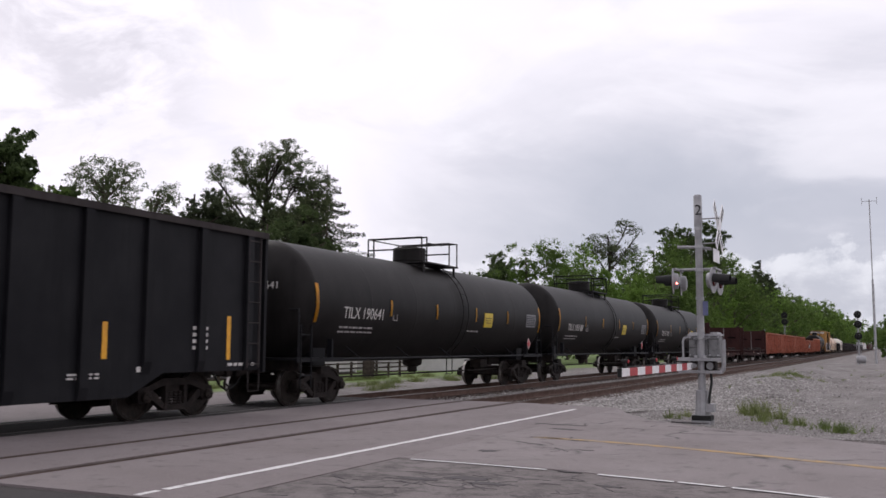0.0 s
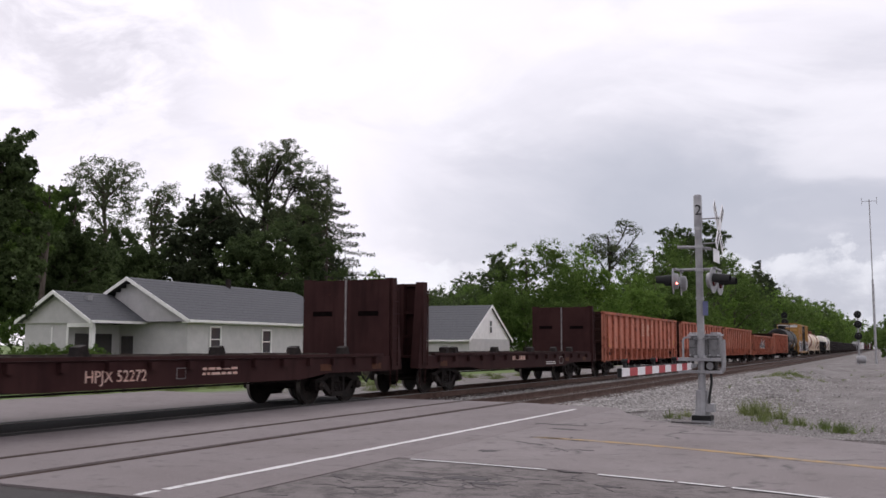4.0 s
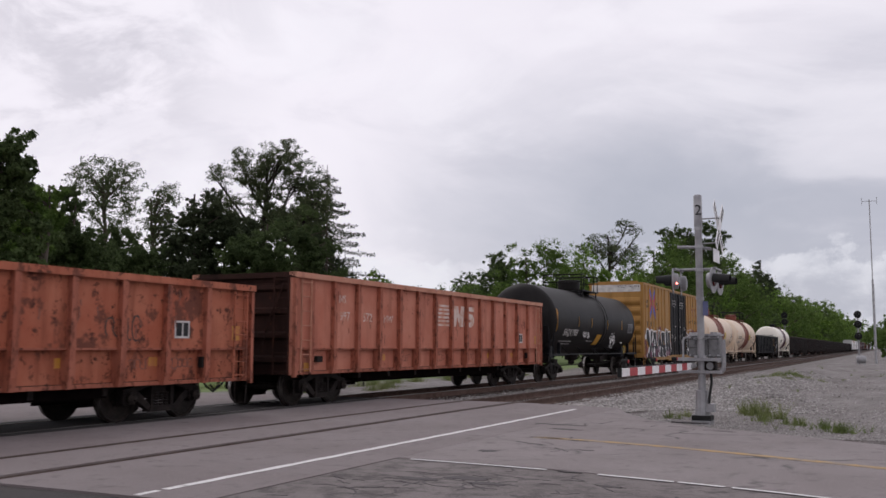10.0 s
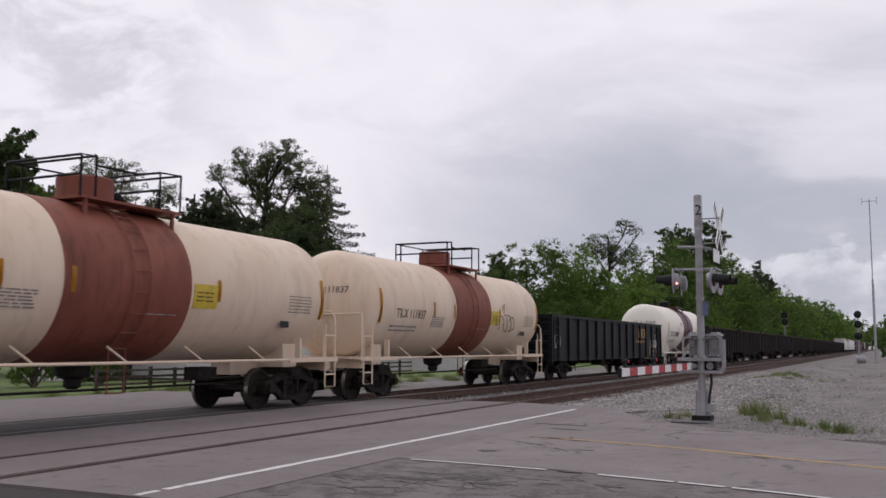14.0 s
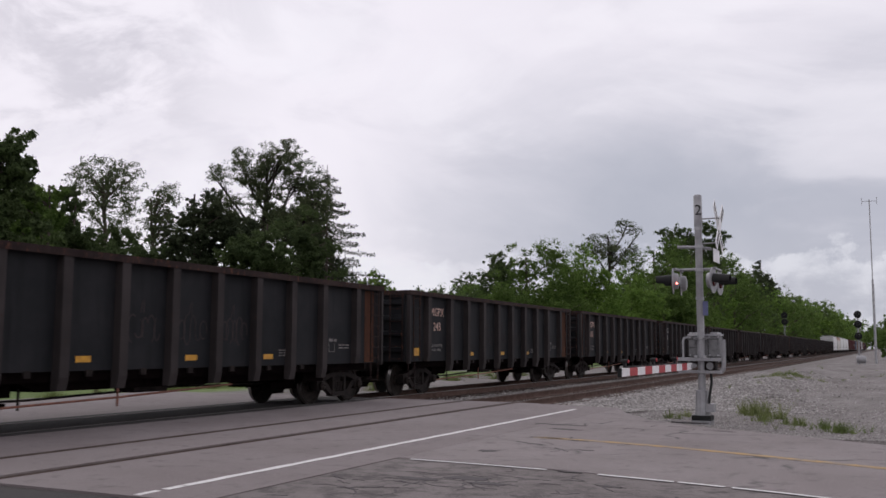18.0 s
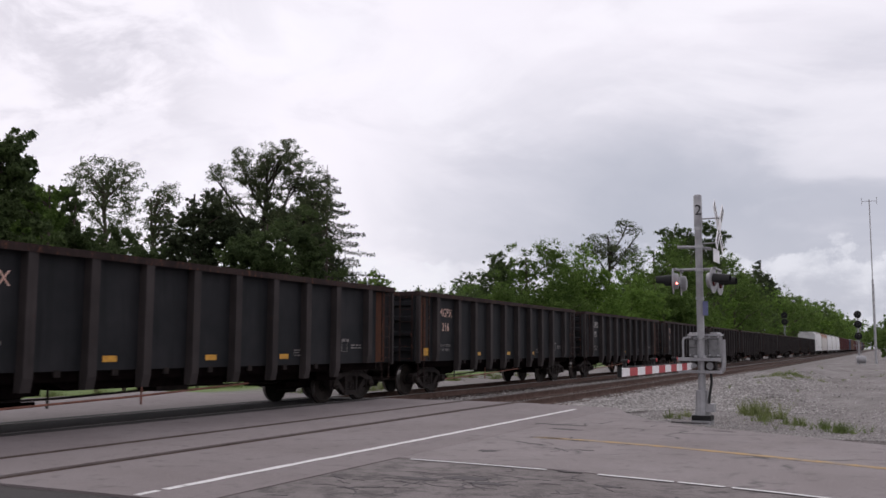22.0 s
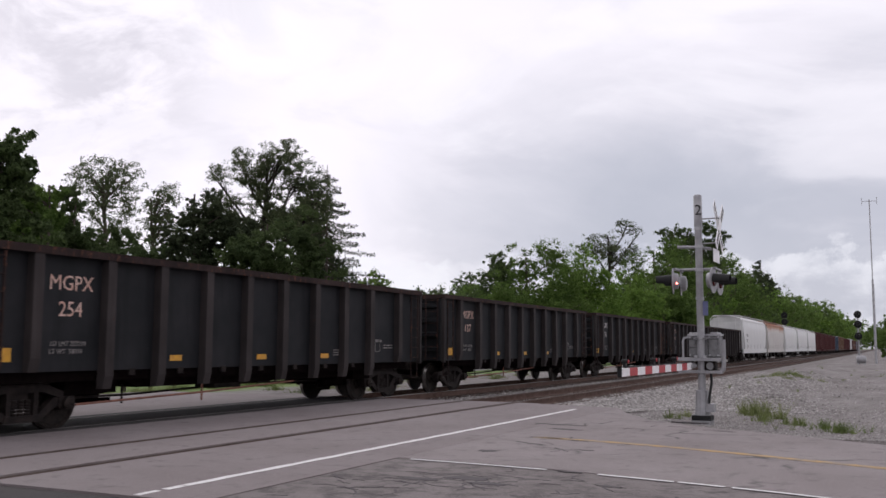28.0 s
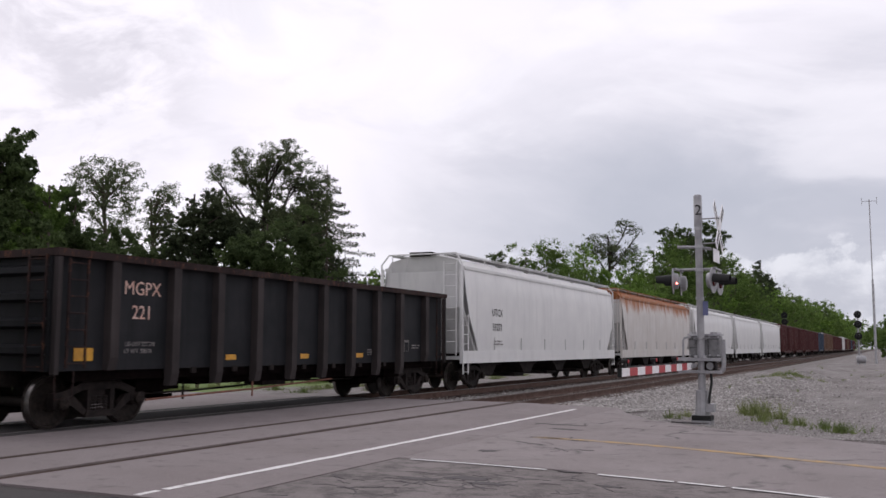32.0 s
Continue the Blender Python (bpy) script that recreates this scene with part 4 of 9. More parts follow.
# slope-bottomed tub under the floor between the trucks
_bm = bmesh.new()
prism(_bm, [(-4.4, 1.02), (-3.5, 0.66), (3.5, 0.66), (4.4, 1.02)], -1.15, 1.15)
# tub and underframe are near-black: shade below the floor painted in
part("tub", _bm, M_SHADEBLACK, _proto)
boxes("underframe", M_SHADEBLACK, _proto, [(-1.28, -1.16, -6.9, 6.9, 0.82, 1.0), (1.16, 1.28, -6.9, 6.9, 0.82, 1.0), (-1.1, 1.1, -5.2, -4.3, 0.58, 1.0), (-1.1, 1.1, 4.3, 5.2, 0.58, 1.0)])
bars("brake_lever", M_SCUFF, _proto, [[(1.15, -5.0, 0.42), (1.15, -1.7, 0.50), (1.10, 1.6, 0.62)], [(1.15, -1.72, 0.34), (1.15, -1.72, 0.72)]], 0.02, 6)
_mg = [_proto] + [copy_thing(_proto, Matrix()) for _ in MG_NUMBERS[1:]]
for _k, _num in enumerate(MG_NUMBERS):
    _car = _mg[_k]
    couple(_car, 346.8 + 7.5 + (_k - 2) * 16.56)
    if _num:
        lettering("MGPX", 0.36, M_PINKLET if _k % 3 else M_LETTER, _car, 1.354, -5.38, 2.47, 0.97)
        lettering(_num, 0.36, M_PINKLET if _k % 3 else M_LETTER, _car, 1.354, -5.38, 2.03, 0.97)
    else:
        lettering("MGPX", 0.36, M_PINKLET, _car, 1.354, -5.38, 2.47, 0.97)
        small_print(M_PINKLET, _car, 1.351, -5.66, 1.92, 0.5, 1, 0.22, 0.1, 9)
    lettering("LD LMT 227200", 0.115, M_LETTERDIM, _car, 1.354, -5.40, 1.46)
    lettering("LT WT  58800", 0.115, M_LETTERDIM, _car, 1.354, -5.45, 1.33)
    small_print(M_LETTERDIM, _car, 1.351, 2.95, 1.33, 0.28, 3, 0.025, 0.035, _k + 70)
    small_print(M_LETTERDIM, _car, 1.351, 5.5, 1.45, 0.5, 2, 0.03, 0.04, _k + 90)
    small_print(M_LETTERDIM, _car, 1.351, 5.05, 1.55, 0.35, 1, 0.06, 0.05, _k + 40)
    bars("frame_mark", M_LETTERDIM, _car, [[(1.354, 5.05, 1.30), (1.354, 5.30, 1.30), (1.354, 5.30, 1.62), (1.354, 5.05, 1.62), (1.354, 5.05, 1.30)]], 0.008, 4)
    for _flag, _y in ((_k in MG_RUST_RIGHT, 7.02), (_k in MG_RUST_LEFT, -7.02)):
        if _flag:
            boxes("rusted_panel", M_ORUST, _car, [(1.35, 1.356, _y - 0.24, _y + 0.24, 1.02, 2.90)], "bare orange rust on the end panel")
    if _k % 2 == 1 or _k > 9:
        reflectors(_car, (-6.75,), 1.28, M_REFLOR, 1.36, 0.42, 0.22)

# the high-sided black car ahead of the tank cars
_ribs = [-8.3 + 1.5 * i for i in range(12)]
_car = gondola("high_sided_gondola", "black high-sided steel gondola car with upright ribs", 17.6, 18.8, 0.92, 3.92, _ribs, M_BLACK, M_BLACK, M_RIB, truck=6.5, rib_w=0.2, rib_d=0.09, skirt=0.42)
couple(_car, 22.69 - 8.8)
for _y in (1.0, 4.2):
    boxes("reflector", M_YELLOW, _car, [(1.432, 1.437, _y - 0.06, _y + 0.06, 1.2, 1.85)])
boxes("reflector", M_YELLOW, _car, [(1.432, 1.437, 7.55, 7.67, 1.15, 2.05)])
small_print(M_LETTER, _car, 1.432, 6.5, 1.75, 0.45, 4, 0.07, 0.06, 5)
small_print(M_LETTER, _car, 1.432, 3.4, 0.92, 0.7, 2, 0.035, 0.03, 6)
boxes("placard", M_LETTER, _car, [(1.432, 1.436, 5.0, 5.35, 0.95, 1.05)])
small_print(M_LETTER, _car, 1.432, 7.6, 1.02, 0.9, 1, 0.06, 0.05, 7)

# orange gondolas
OR_RIBS = [-6.58 + 1.15 * i for i in range(13)]


def orange(label, mat, rim, centre, z_top=3.16, length=17.4):
    low = z_top < 3
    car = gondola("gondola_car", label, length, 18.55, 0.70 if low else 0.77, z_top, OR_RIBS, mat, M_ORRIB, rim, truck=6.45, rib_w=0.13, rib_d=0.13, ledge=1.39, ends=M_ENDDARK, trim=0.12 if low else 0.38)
    # sill coloured near-black to carry the shade under the body
    for s in (-1, 1):
        boxes("side_sill", M_SHADEBLACK, car, [(*sorted((s * 0.98, s * 1.16)), -4.9, 4.9, 0.50, 0.80)])
    return couple(car, centre)


def horse_logo(car, y, z, mat, w=1.4):
    """A worn white mark: stripes running into two blocks."""
    def block(pts):
        bm = bmesh.new()
        prism(bm, [(y + p * w, z + q) for p, q in pts], 1.412, 1.416)
        part("painted_mark", bm, mat, car)
    for k in range(6):
        lo = -0.33 + 0.118 * k
        block([(-0.88 + 0.015 * k, lo), (-0.03 - 0.02 * (5 - k), lo), (-0.02 - 0.02 * (5 - k), lo + 0.066), (-0.88 + 0.015 * k, lo + 0.066)])
    block([(-0.10, -0.33), (0.10, -0.33), (0.17, 0.02), (0.30, -0.33), (0.47, -0.33), (0.58, 0.33), (0.38, 0.33), (0.32, 0.0), (0.20, 0.33), (0.02, 0.33)])
    block([(0.54, -0.33), (0.98, -0.33), (1.12, -0.20), (1.12, 0.0), (1.02, 0.09), (0.80, 0.12), (0.80, 0.19), (1.13, 0.19), (1.15, 0.33), (0.72, 0.33), (0.61, 0.25), (0.61, 0.05), (0.72, -0.06), (0.93, -0.09), (0.93, -0.18), (0.54, -0.18)])


M_FADEWHITE = plain("faded_white_mark", (0.62, 0.52, 0.47), (0.50, 0.28, 0.20), 4, 0.7, lo=0.42, hi=0.62)
M_GHOST = plain("ghosted_white_mark", (0.52, 0.27, 0.19), (0.60, 0.42, 0.34), 3, 0.7, lo=0.40, hi=0.7)
M_YELWORN = plain("worn_yellow_paint", (0.52, 0.26, 0.03), (0.45, 0.17, 0.06), 5, 0.6)
A = orange("faded orange ribbed gondola car with scratched sides", M_ORANGE, M_ORANGE2, 117.1 + 8.7)
horse_logo(A, 0.5, 2.40, M_GHOST)
B = orange("faded orange ribbed gondola car with white mark", M_ORANGE, M_ORANGE2, 135.6 + 8.85)
horse_logo(B, 0.62, 2.37, M_FADEWHITE)
C = orange("pale orange ribbed gondola car with ghosted mark", M_ORANGE3, M_ORANGE2, 154.2 + 8.75)
horse_logo(C, 0.62, 2.40, M_GHOST)
D = orange("rust-streaked orange gondola car with black and white graffiti", M_ORANGE2, M_ORANGE2, 172.9 + 8.8, 2.73)
horse_logo(D, 0.62, 2.20, M_GHOST)
E_ = orange("orange ribbed gondola car with white lettering and mark", M_ORANGE, M_ORANGE3, 191.6 + 8.68)
horse_logo(E_, 0.62, 2.40, M_FADEWHITE)
for _c in (A, B, C, D, E_):
    for _y in (-3.9, 0.5, 3.8, 6.0):
        boxes("reflector", M_YELWORN, _c, [(1.301, 1.306, _y - 0.22, _y + 0.22, 1.05, 1.22)])
    boxes("placard", M_LETTER, _c, [(1.412, 1.4155, 6.34, 6.76, 1.58, 1.92)])
    boxes("placard_face", M_SPRAYBLK, _c, [(1.4165, 1.419, 6.38, 6.54, 1.62, 1.88), (1.4165, 1.419, 6.58, 6.72, 1.62, 1.88)])
    boxes("bracket", M_GRIME, _c, [(1.30, 1.42, -7.25, -7.0, 1.05, 1.2)])
    boxes("bracket", M_GRIME, _c, [(1.36, 1.47, 7.1, 7.3, 1.0, 1.22)])
    if _c is A:
        boxes("yellow_mark", M_YELWORN, _c, [(1.412, 1.416, -7.36, -7.22, 1.56, 2.10), (1.4125, 1.4165, -7.36, -6.95, 1.45, 1.56)])
    else:
        boxes("yellow_mark", M_YELWORN, _c, [(1.376, 1.380, -7.75, -7.42, 0.84, 1.04)])
    boxes("yellow_mark", M_YELWORN, _c, [(1.412, 1.416, 8.08, 8.34, 1.55, 1.85)])
    boxes("inner_post", M_ORRIB, _c, [(1.40, 1.47, -7.56, -7.46, 0.84, 2.98 if _c is not D else 2.58)])
for _c, _a, _b2, _mat in ((D, "998", "361", M_LETTER), (E_, "997", "572", M_FADEWHITE), (C, "957", "237", M_GHOST), (B, "997", "354", M_FADEWHITE)):
    if _c is D:
        boxes("number_panel", M_SPRAYBLK, _c, [(1.412, 1.416, -6.45, -5.62, 1.78, 2.58), (1.412, 1.416, -5.3, -4.6, 1.83, 2.13)])
    _lo = 0.17 if _c is D else -0.03
    lettering("NS", 0.28, _mat, _c, 1.418, -6.12, 2.58 - _lo)
    lettering(_a, 0.32, _mat, _c, 1.418, -6.0, 2.15 - _lo)
    lettering(_b2, 0.32, _mat, _c, 1.418, -4.86, 2.15 - _lo)
for _c in (B, C, E_):
    lettering("MW", 0.28, M_FADEWHITE, _c, 1.418, -3.72, 2.17)

# the long black gondola with a yellow panel
_ribs = [-9.2 + 1.415 * i for i in range(14)]
T = gondola("gondola_car", "long black gondola car with yellow panel and graffiti tags", 20.35, 21.9, 0.85, 2.78, _ribs, M_BLACK, M_BLACK, M_BLACK, truck=7.4, rib_w=0.16, rib_d=0.08, skirt=0.0)
couple(T, 276.7 + 10.17)
boxes("yellow_panel", M_YELLOWCAR, T, [(1.442, 1.447, 4.7, 6.3, 1.95, 2.45)])
_bm = bmesh.new()
for _p in ([(4.75, 2.30), (5.35, 2.30), (5.35, 2.40), (4.75, 2.40)], [(4.95, 2.0), (5.08, 2.0), (5.08, 2.3), (4.95, 2.3)], [(5.2, 2.0), (5.33, 2.0), (5.33, 2.3), (5.2, 2.3)],
           [(5.5, 2.0), (5.68, 2.0), (6.15, 2.4), (5.97, 2.4)], [(5.97, 2.0), (6.15, 2.0), (5.68, 2.4), (5.5, 2.4)]):
    prism(_bm, _p, 1.449, 1.453 + 0.001 * len(_bm.verts) / 16)
tagged(part("painted_mark", _bm, M_BLACKLET, T), kind="stuff")
lettering("Railcar Pooling Experts", 0.22, M_YELLOWCAR, T, 1.525, 4.85, 1.75)
for _y in (3.6, 7.4):
    boxes("reflector", M_YELLOW, T, [(1.442, 1.447, _y - 0.06, _y + 0.06, 1.0, 1.5)])
boxes("reflector", M_YELLOW, T, [(1.442, 1.447, 9.75, 9.85, 1.1, 1.9)])
small_print(M_LETTER, T, 1.442, 9.0, 1.85, 0.3, 5, 0.045, 0.03, 4)
lettering("RSG20", 0.13, M_LETTER, T, 1.444, 9.12, 1.16)
small_print(M_LETTERDIM, T, 1.442, 8.9, 1.02, 0.45, 1, 0.03, 0.03, 14)
bars("frame_mark", M_LETTER, T, [[(1.444, 7.75, 1.0), (1.444, 8.3, 1.0), (1.444, 8.3, 1.3), (1.444, 7.75, 1.3), (1.444, 7.75, 1.0)], [(1.444, 8.1, 1.0), (1.444, 8.1, 1.3)]], 0.012, 4)


def spray(car, strokes, x, mat, r, name="spray_tag"):
    """Sprayed lines: flat rounded strokes on a side."""
    bm = bmesh.new()
    k = 0
    for pts in strokes:
        for (a, b), (c, d) in zip(pts, pts[1:]):
            v = Vector((c - a, d - b))
            if v.length < 1e-4:
                continue
            n = Vector((-v.y, v.x)).normalized() * r
            e = v.normalized() * r * 0.5
            prism(bm, [(a - e.x - n.x, b - e.y - n.y), (c + e.x - n.x, d + e.y - n.y), (c + e.x + n.x, d + e.y + n.y), (a - e.x + n.x, b - e.y + n.y)], x, x + 0.003 + 0.00007 * (k % 40))
            k += 1
    return tagged(part(name, bm, mat, car), kind="stuff")


def tag(car, y, z, w, h, x, mat, seed, r=0.02):
    """A small looping signature with no readable letters."""
    rnd = random.Random(seed)
    st = []
    for k in range(5):
        c = y + w * (k + 0.5) / 5
        t0, q, hh, ww = rnd.uniform(0, 6), rnd.uniform(3.0, 5.8), h * rnd.uniform(0.28, 0.5), w * rnd.uniform(0.09, 0.15)
        st.append([(c + ww * math.cos(t0 + q * i / 10), z + h * 0.5 + hh * math.sin(t0 + q * i / 10)) for i in range(11)])
    st.append([(y + w * 0.35, z + h), (y + w * 0.4, z + h * 1.35)])
    st.append([(y + w * 0.45, z + h), (y + w * 0.45, z + h * 1.4)])
    return spray(car, st, x, mat, r)


tag(T, 7.5, 1.42, 0.95, 0.42, 1.443, M_SPRAYWHT, 1, 0.014)
tag(T, 8.55, 1.34, 0.55, 0.62, 1.443, M_SPRAYWHT, 2, 0.014)
tag(T, -9.6, 1.3, 0.7, 0.7, 1.443, M_SPRAYWHT, 3)


def blots(car, shapes, x, mat, name="graffiti_fill"):
    """Flat sprayed shapes of any outline, each a hair prouder than the last."""
    bm = bmesh.new()
    for k, pts in enumerate(shapes):
        prism(bm, pts, x, x + 0.002 + 0.0001 * k)
    return tagged(part(name, bm, mat, car), kind="stuff")


def puffs(car, spots, x, mat, seed):
    """Soft round dabs of spray (y, z, half width, half height) with ragged rims."""
    rnd = random.Random(seed)
    shapes = []
    for y, z, a, b in spots:
        shapes.append([(y + a * rnd.uniform(0.85, 1.1) * math.cos(t), max(0.88, z + b * rnd.uniform(0.85, 1.1) * math.sin(t))) for t in (2 * math.pi * k / 14 for k in range(14))])
    return blots(car, shapes, x, mat, "sprayed_cloud")


def rims(shapes):
    return [p + p[:1] for p in shapes]


# dark rounded sprayed letters with white rims on the rust-streaked car
fill = []
fill.append([(-3.96, 1.52), (-3.66, 1.68), (-3.65, 1.75), (-3.19, 1.73), (-3.29, 1.5), (-3.51, 1.42), (-3.84, 1.42)])
fill.append([(-3.19, 1.42), (-3.18, 1.64), (-3.11, 1.86), (-2.94, 2.01), (-2.77, 1.98), (-2.55, 2.02), (-2.41, 1.67), (-2.5, 1.42)])
fill.append([(-2.56, 2.01), (-2.4, 2.22), (-2.14, 2.12), (-1.84, 2), (-1.76, 1.66), (-2.1, 1.44), (-2.29, 1.48), (-2.45, 1.65)])
fill.append([(-1.85, 2.17), (-1.76, 2.34), (-1.6, 2.38), (-1.44, 2.28), (-1.4, 2.08), (-1.54, 1.88), (-1.71, 1.87), (-1.83, 2)])
fill.append([(-2, 1.42), (-2.07, 1.52), (-1.75, 1.68), (-1.49, 1.57), (-1.41, 1.42)])
fill.append([(-1.45, 1.42), (-1.4, 1.77), (-1.25, 1.91), (-0.96, 1.93), (-0.8, 1.58), (-0.83, 1.42)])
fill.append([(-0.75, 1.42), (-0.68, 1.58), (-0.74, 1.86), (-0.68, 2.06), (-0.31, 2.13), (-0.07, 1.7), (-0.09, 1.42)])
fill.append([(0.14, 1.7), (0.31, 1.89), (0.22, 2.24), (0.33, 2.34), (0.62, 2.2), (0.44, 1.77), (0.49, 1.49), (0.26, 1.42), (-0.02, 1.54)])
thin = []
thin.append([(-2.57, 1.58), (-2.78, 1.64), (-2.85, 1.83), (-2.65, 1.96), (-2.46, 1.88)])
thin.append([(-2.24, 1.69), (-2.19, 1.86), (-2.03, 1.95)])
thin.append([(-1.64, 2.15), (-1.63, 2.09)])
thin.append([(-1.01, 1.51), (-1.32, 1.57), (-1.37, 1.73), (-1.23, 1.82)])
thin.append([(-0.18, 1.7), (-0.37, 1.6), (-0.55, 1.65), (-0.6, 1.83), (-0.49, 1.98)])
thin.append([(-2.05, 1.69), (-1.89, 1.68), (-1.77, 1.77)])
thin.append([(-1.07, 1.36), (-1.08, 1.44), (-1.22, 1.55)])
thin.append([(0.11, 1.36), (0.14, 1.36)])
spray(D, rims(fill), 1.5215, M_FADEWHITE, 0.055, "graffiti_outline")
blots(D, fill, 1.5275, M_SPRAYBLK)
spray(D, thin, 1.5315, M_SPRAYWHT, 0.016, "graffiti_outline")
tag(D, -5.1, 1.6, 0.5, 0.3, 1.412, M_SPRAYGRY, 31, 0.015)
tag(D, 4.6, 1.5, 0.8, 0.5, 1.412, M_SPRAYGRY, 32, 0.015)
for _i, (_c, _y, _z, _w) in enumerate(((C, -6.2, 1.6, 0.9), (C, -3.9, 1.55, 0.7))):
    tag(_c, _y, _z, _w, 0.35, 1.412, M_FADEWHITE, 52 + _i, 0.012)

for _c in (A, B, C, D, E_):
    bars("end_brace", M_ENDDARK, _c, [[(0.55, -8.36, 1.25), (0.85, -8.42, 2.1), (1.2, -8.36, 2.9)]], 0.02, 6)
# scribbled spray and scraped rust on the orange sides
for _i, _c in enumerate((A, B, C, D, E_)):
    _r = random.Random(300 + _i)
    _st = []
    for _k in range(26):
        _y, _z = -6.0 + 1.15 * _r.randint(0, 11) + _r.uniform(-0.42, 0.42), _r.uniform(1.6, 2.85)
        _l = _r.uniform(0.05, 0.30)
        _st.append([(_y, _z), (_y + _r.uniform(-0.03, 0.03), _z - _l * 0.5), (_y + _r.uniform(-0.05, 0.05), _z - _l)])
    spray(_c, [q for q in _st if max(p[1] for p in q) < (2.62 if _c is D else 3.0)], 1.3705 + 0.0415, M_SCUFF, 0.014, "scrape_marks")
    for _k in range(4):
        _bay = -6.0 + 1.15 * _r.randint(0, 11)
        tag(_c, _bay - 0.38, 0.98, 0.74, 0.24, 1.3005, M_SCUFF, 410 + 20 * _i + _k, 0.009)
for _k, _c in enumerate(_mg[:2]):
    for _j in range(3):
        tag(_c, -1.7 + 1.32 * _j, 1.45, 0.8, 0.6, 1.351, M_FAINT, 700 + 5 * _k + _j, 0.012)

# ---------------------------------------------------------------- tank cars


def tank_car(label, shell_mat, frame_mat, stripe_mat, half_shell, coupled, r, zc, truck, band=None, band_mat=None, dome_mat=None, rail_mat=None, pale=False, stripes=(), ladder_y=0.9, dome=(0.53, 0.56), dome_y=-0.25):
    car = thing("tank_car", label, "tank car", "railcars")
    # drum with dished heads
    prof = []
    for k in range(9):
        a = math.pi / 2 * k / 8
        prof.append((-half_shell - 0.62 * math.cos(a), max(0.02, r * math.sin(a))))
    prof += [(-half_shell + 0.03, r), (-half_shell + 0.09, r)]
    seams = np.linspace(-half_shell, half_shell, 7)[1:-1]
    for s in seams:
        prof += [(s - 0.07, r), (s - 0.025, r), (s - 0.010, r + 0.0018), (s + 0.010, r + 0.0018), (s + 0.025, r), (s + 0.07, r)]
    prof += [(-p, q) for p, q in reversed(prof[:11])]
    bm = bmesh.new()
    lathe(bm, prof, 56, "y", (0, 0, zc))
    shell = part("tank_shell", bm, shell_mat, car, "", None, True)
    if band:
        bm = bmesh.new()
        lathe(bm, [(band[0], r - 0.02), (band[0] + 0.002, r + 0.011), (band[1] - 0.002, r + 0.011), (band[1], r - 0.02)], 56, "y", (0, 0, zc))
        part("painted_band", bm, band_mat, shell, "", None, True)
    for y in stripes:
        tall = abs(y) > half_shell - 0.3
        bm = bmesh.new()
        w, hh = (0.065, 0.47) if tall else (0.05, 0.22)
        z0 = zc - 0.05
        n = 6
        rows = []
        for i in range(n + 1):
            z = z0 - hh + 2 * hh * i / n
            rr = r + 0.016
            x = math.sqrt(rr ** 2 - (z - zc) ** 2)
            rows.append([bm.verts.new((x, y - w, z)), bm.verts.new((x, y + w, z))])
        for p, q in zip(rows, rows[1:]):
            bm.faces.new((p[0], p[1], q[1], q[0]))
        bmesh.ops.solidify(bm, geom=bm.faces[:], thickness=0.006)
        part("reflector_stripe", bm, stripe_mat, shell)
    dm = dome_mat or shell_mat
    zt = zc + r
    # manway housing and valves on a top platform
    bm = bmesh.new()
    dr, dh = dome
    lathe(bm, [(zt - 0.12, dr - 0.03), (zt + 0.10, dr - 0.03), (zt + 0.12, dr), (zt + dh - 0.06, dr), (zt + dh - 0.03, dr - 0.03), (zt + dh, dr * 0.4)], 24, "z", (0, dome_y, 0))
    part("manway_housing", bm, dm if dr > 0.4 else M_BLACK, car, "", None, True)
    boxes("top_platform", dm, car, [(-1.0, 1.0, dome_y - 1.0, dome_y - 0.6, zt - 0.03, zt + 0.02), (-1.0, 1.0, dome_y + 0.6, dome_y + 1.6, zt - 0.03, zt + 0.02), (-1.0, -0.56, dome_y - 0.6, dome_y + 0.6, zt - 0.03, zt + 0.02), (0.56, 1.0, dome_y - 0.6, dome_y + 0.6, zt - 0.03, zt + 0.02)] +
          [(x - 0.03, x + 0.03, y - 0.03, y + 0.03, zt - 0.45, zt - 0.03) for x in (-0.93, 0.93) for y in (dome_y - 0.85, dome_y + 1.4)])
    rm = rail_mat or dm
    small = dr < 0.4
    for y0, y1 in ((dome_y - 1.0, dome_y - 0.65), (dome_y + 1.0, dome_y + 1.6))[1 if small else 0:]:
        bars("top_railing", rm, car, [[(0.95, y0, zt), (0.95, y0, zt + 0.75), (0.95, y1, zt + 0.78), (0.95, y1, zt)], [(-0.95, y0, zt), (-0.95, y0, zt + 0.75), (-0.95, y1, zt + 0.78), (-0.95, y1, zt)],
                                      [(0.95, y0, zt + 0.75), (-0.95, y0, zt + 0.75)], [(0.95, y1, zt + 0.78), (-0.95, y1, zt + 0.78)], [(0.95, y0, zt + 0.4), (-0.95, y0, zt + 0.4)]], 0.024)
    bars("top_railing", rm, car, [[(-0.95, dome_y + (0.4 if small else -1.0), zt + 0.75), (-0.95, dome_y + 1.6, zt + 0.77)]], 0.022)
    bars("top_railing", rm, car, [[(0.95, dome_y + (0.5 if small else -0.65), zt + 0.6), (0.95, dome_y + (1.0 if small else 0.45), zt + 0.62)]], 0.022)
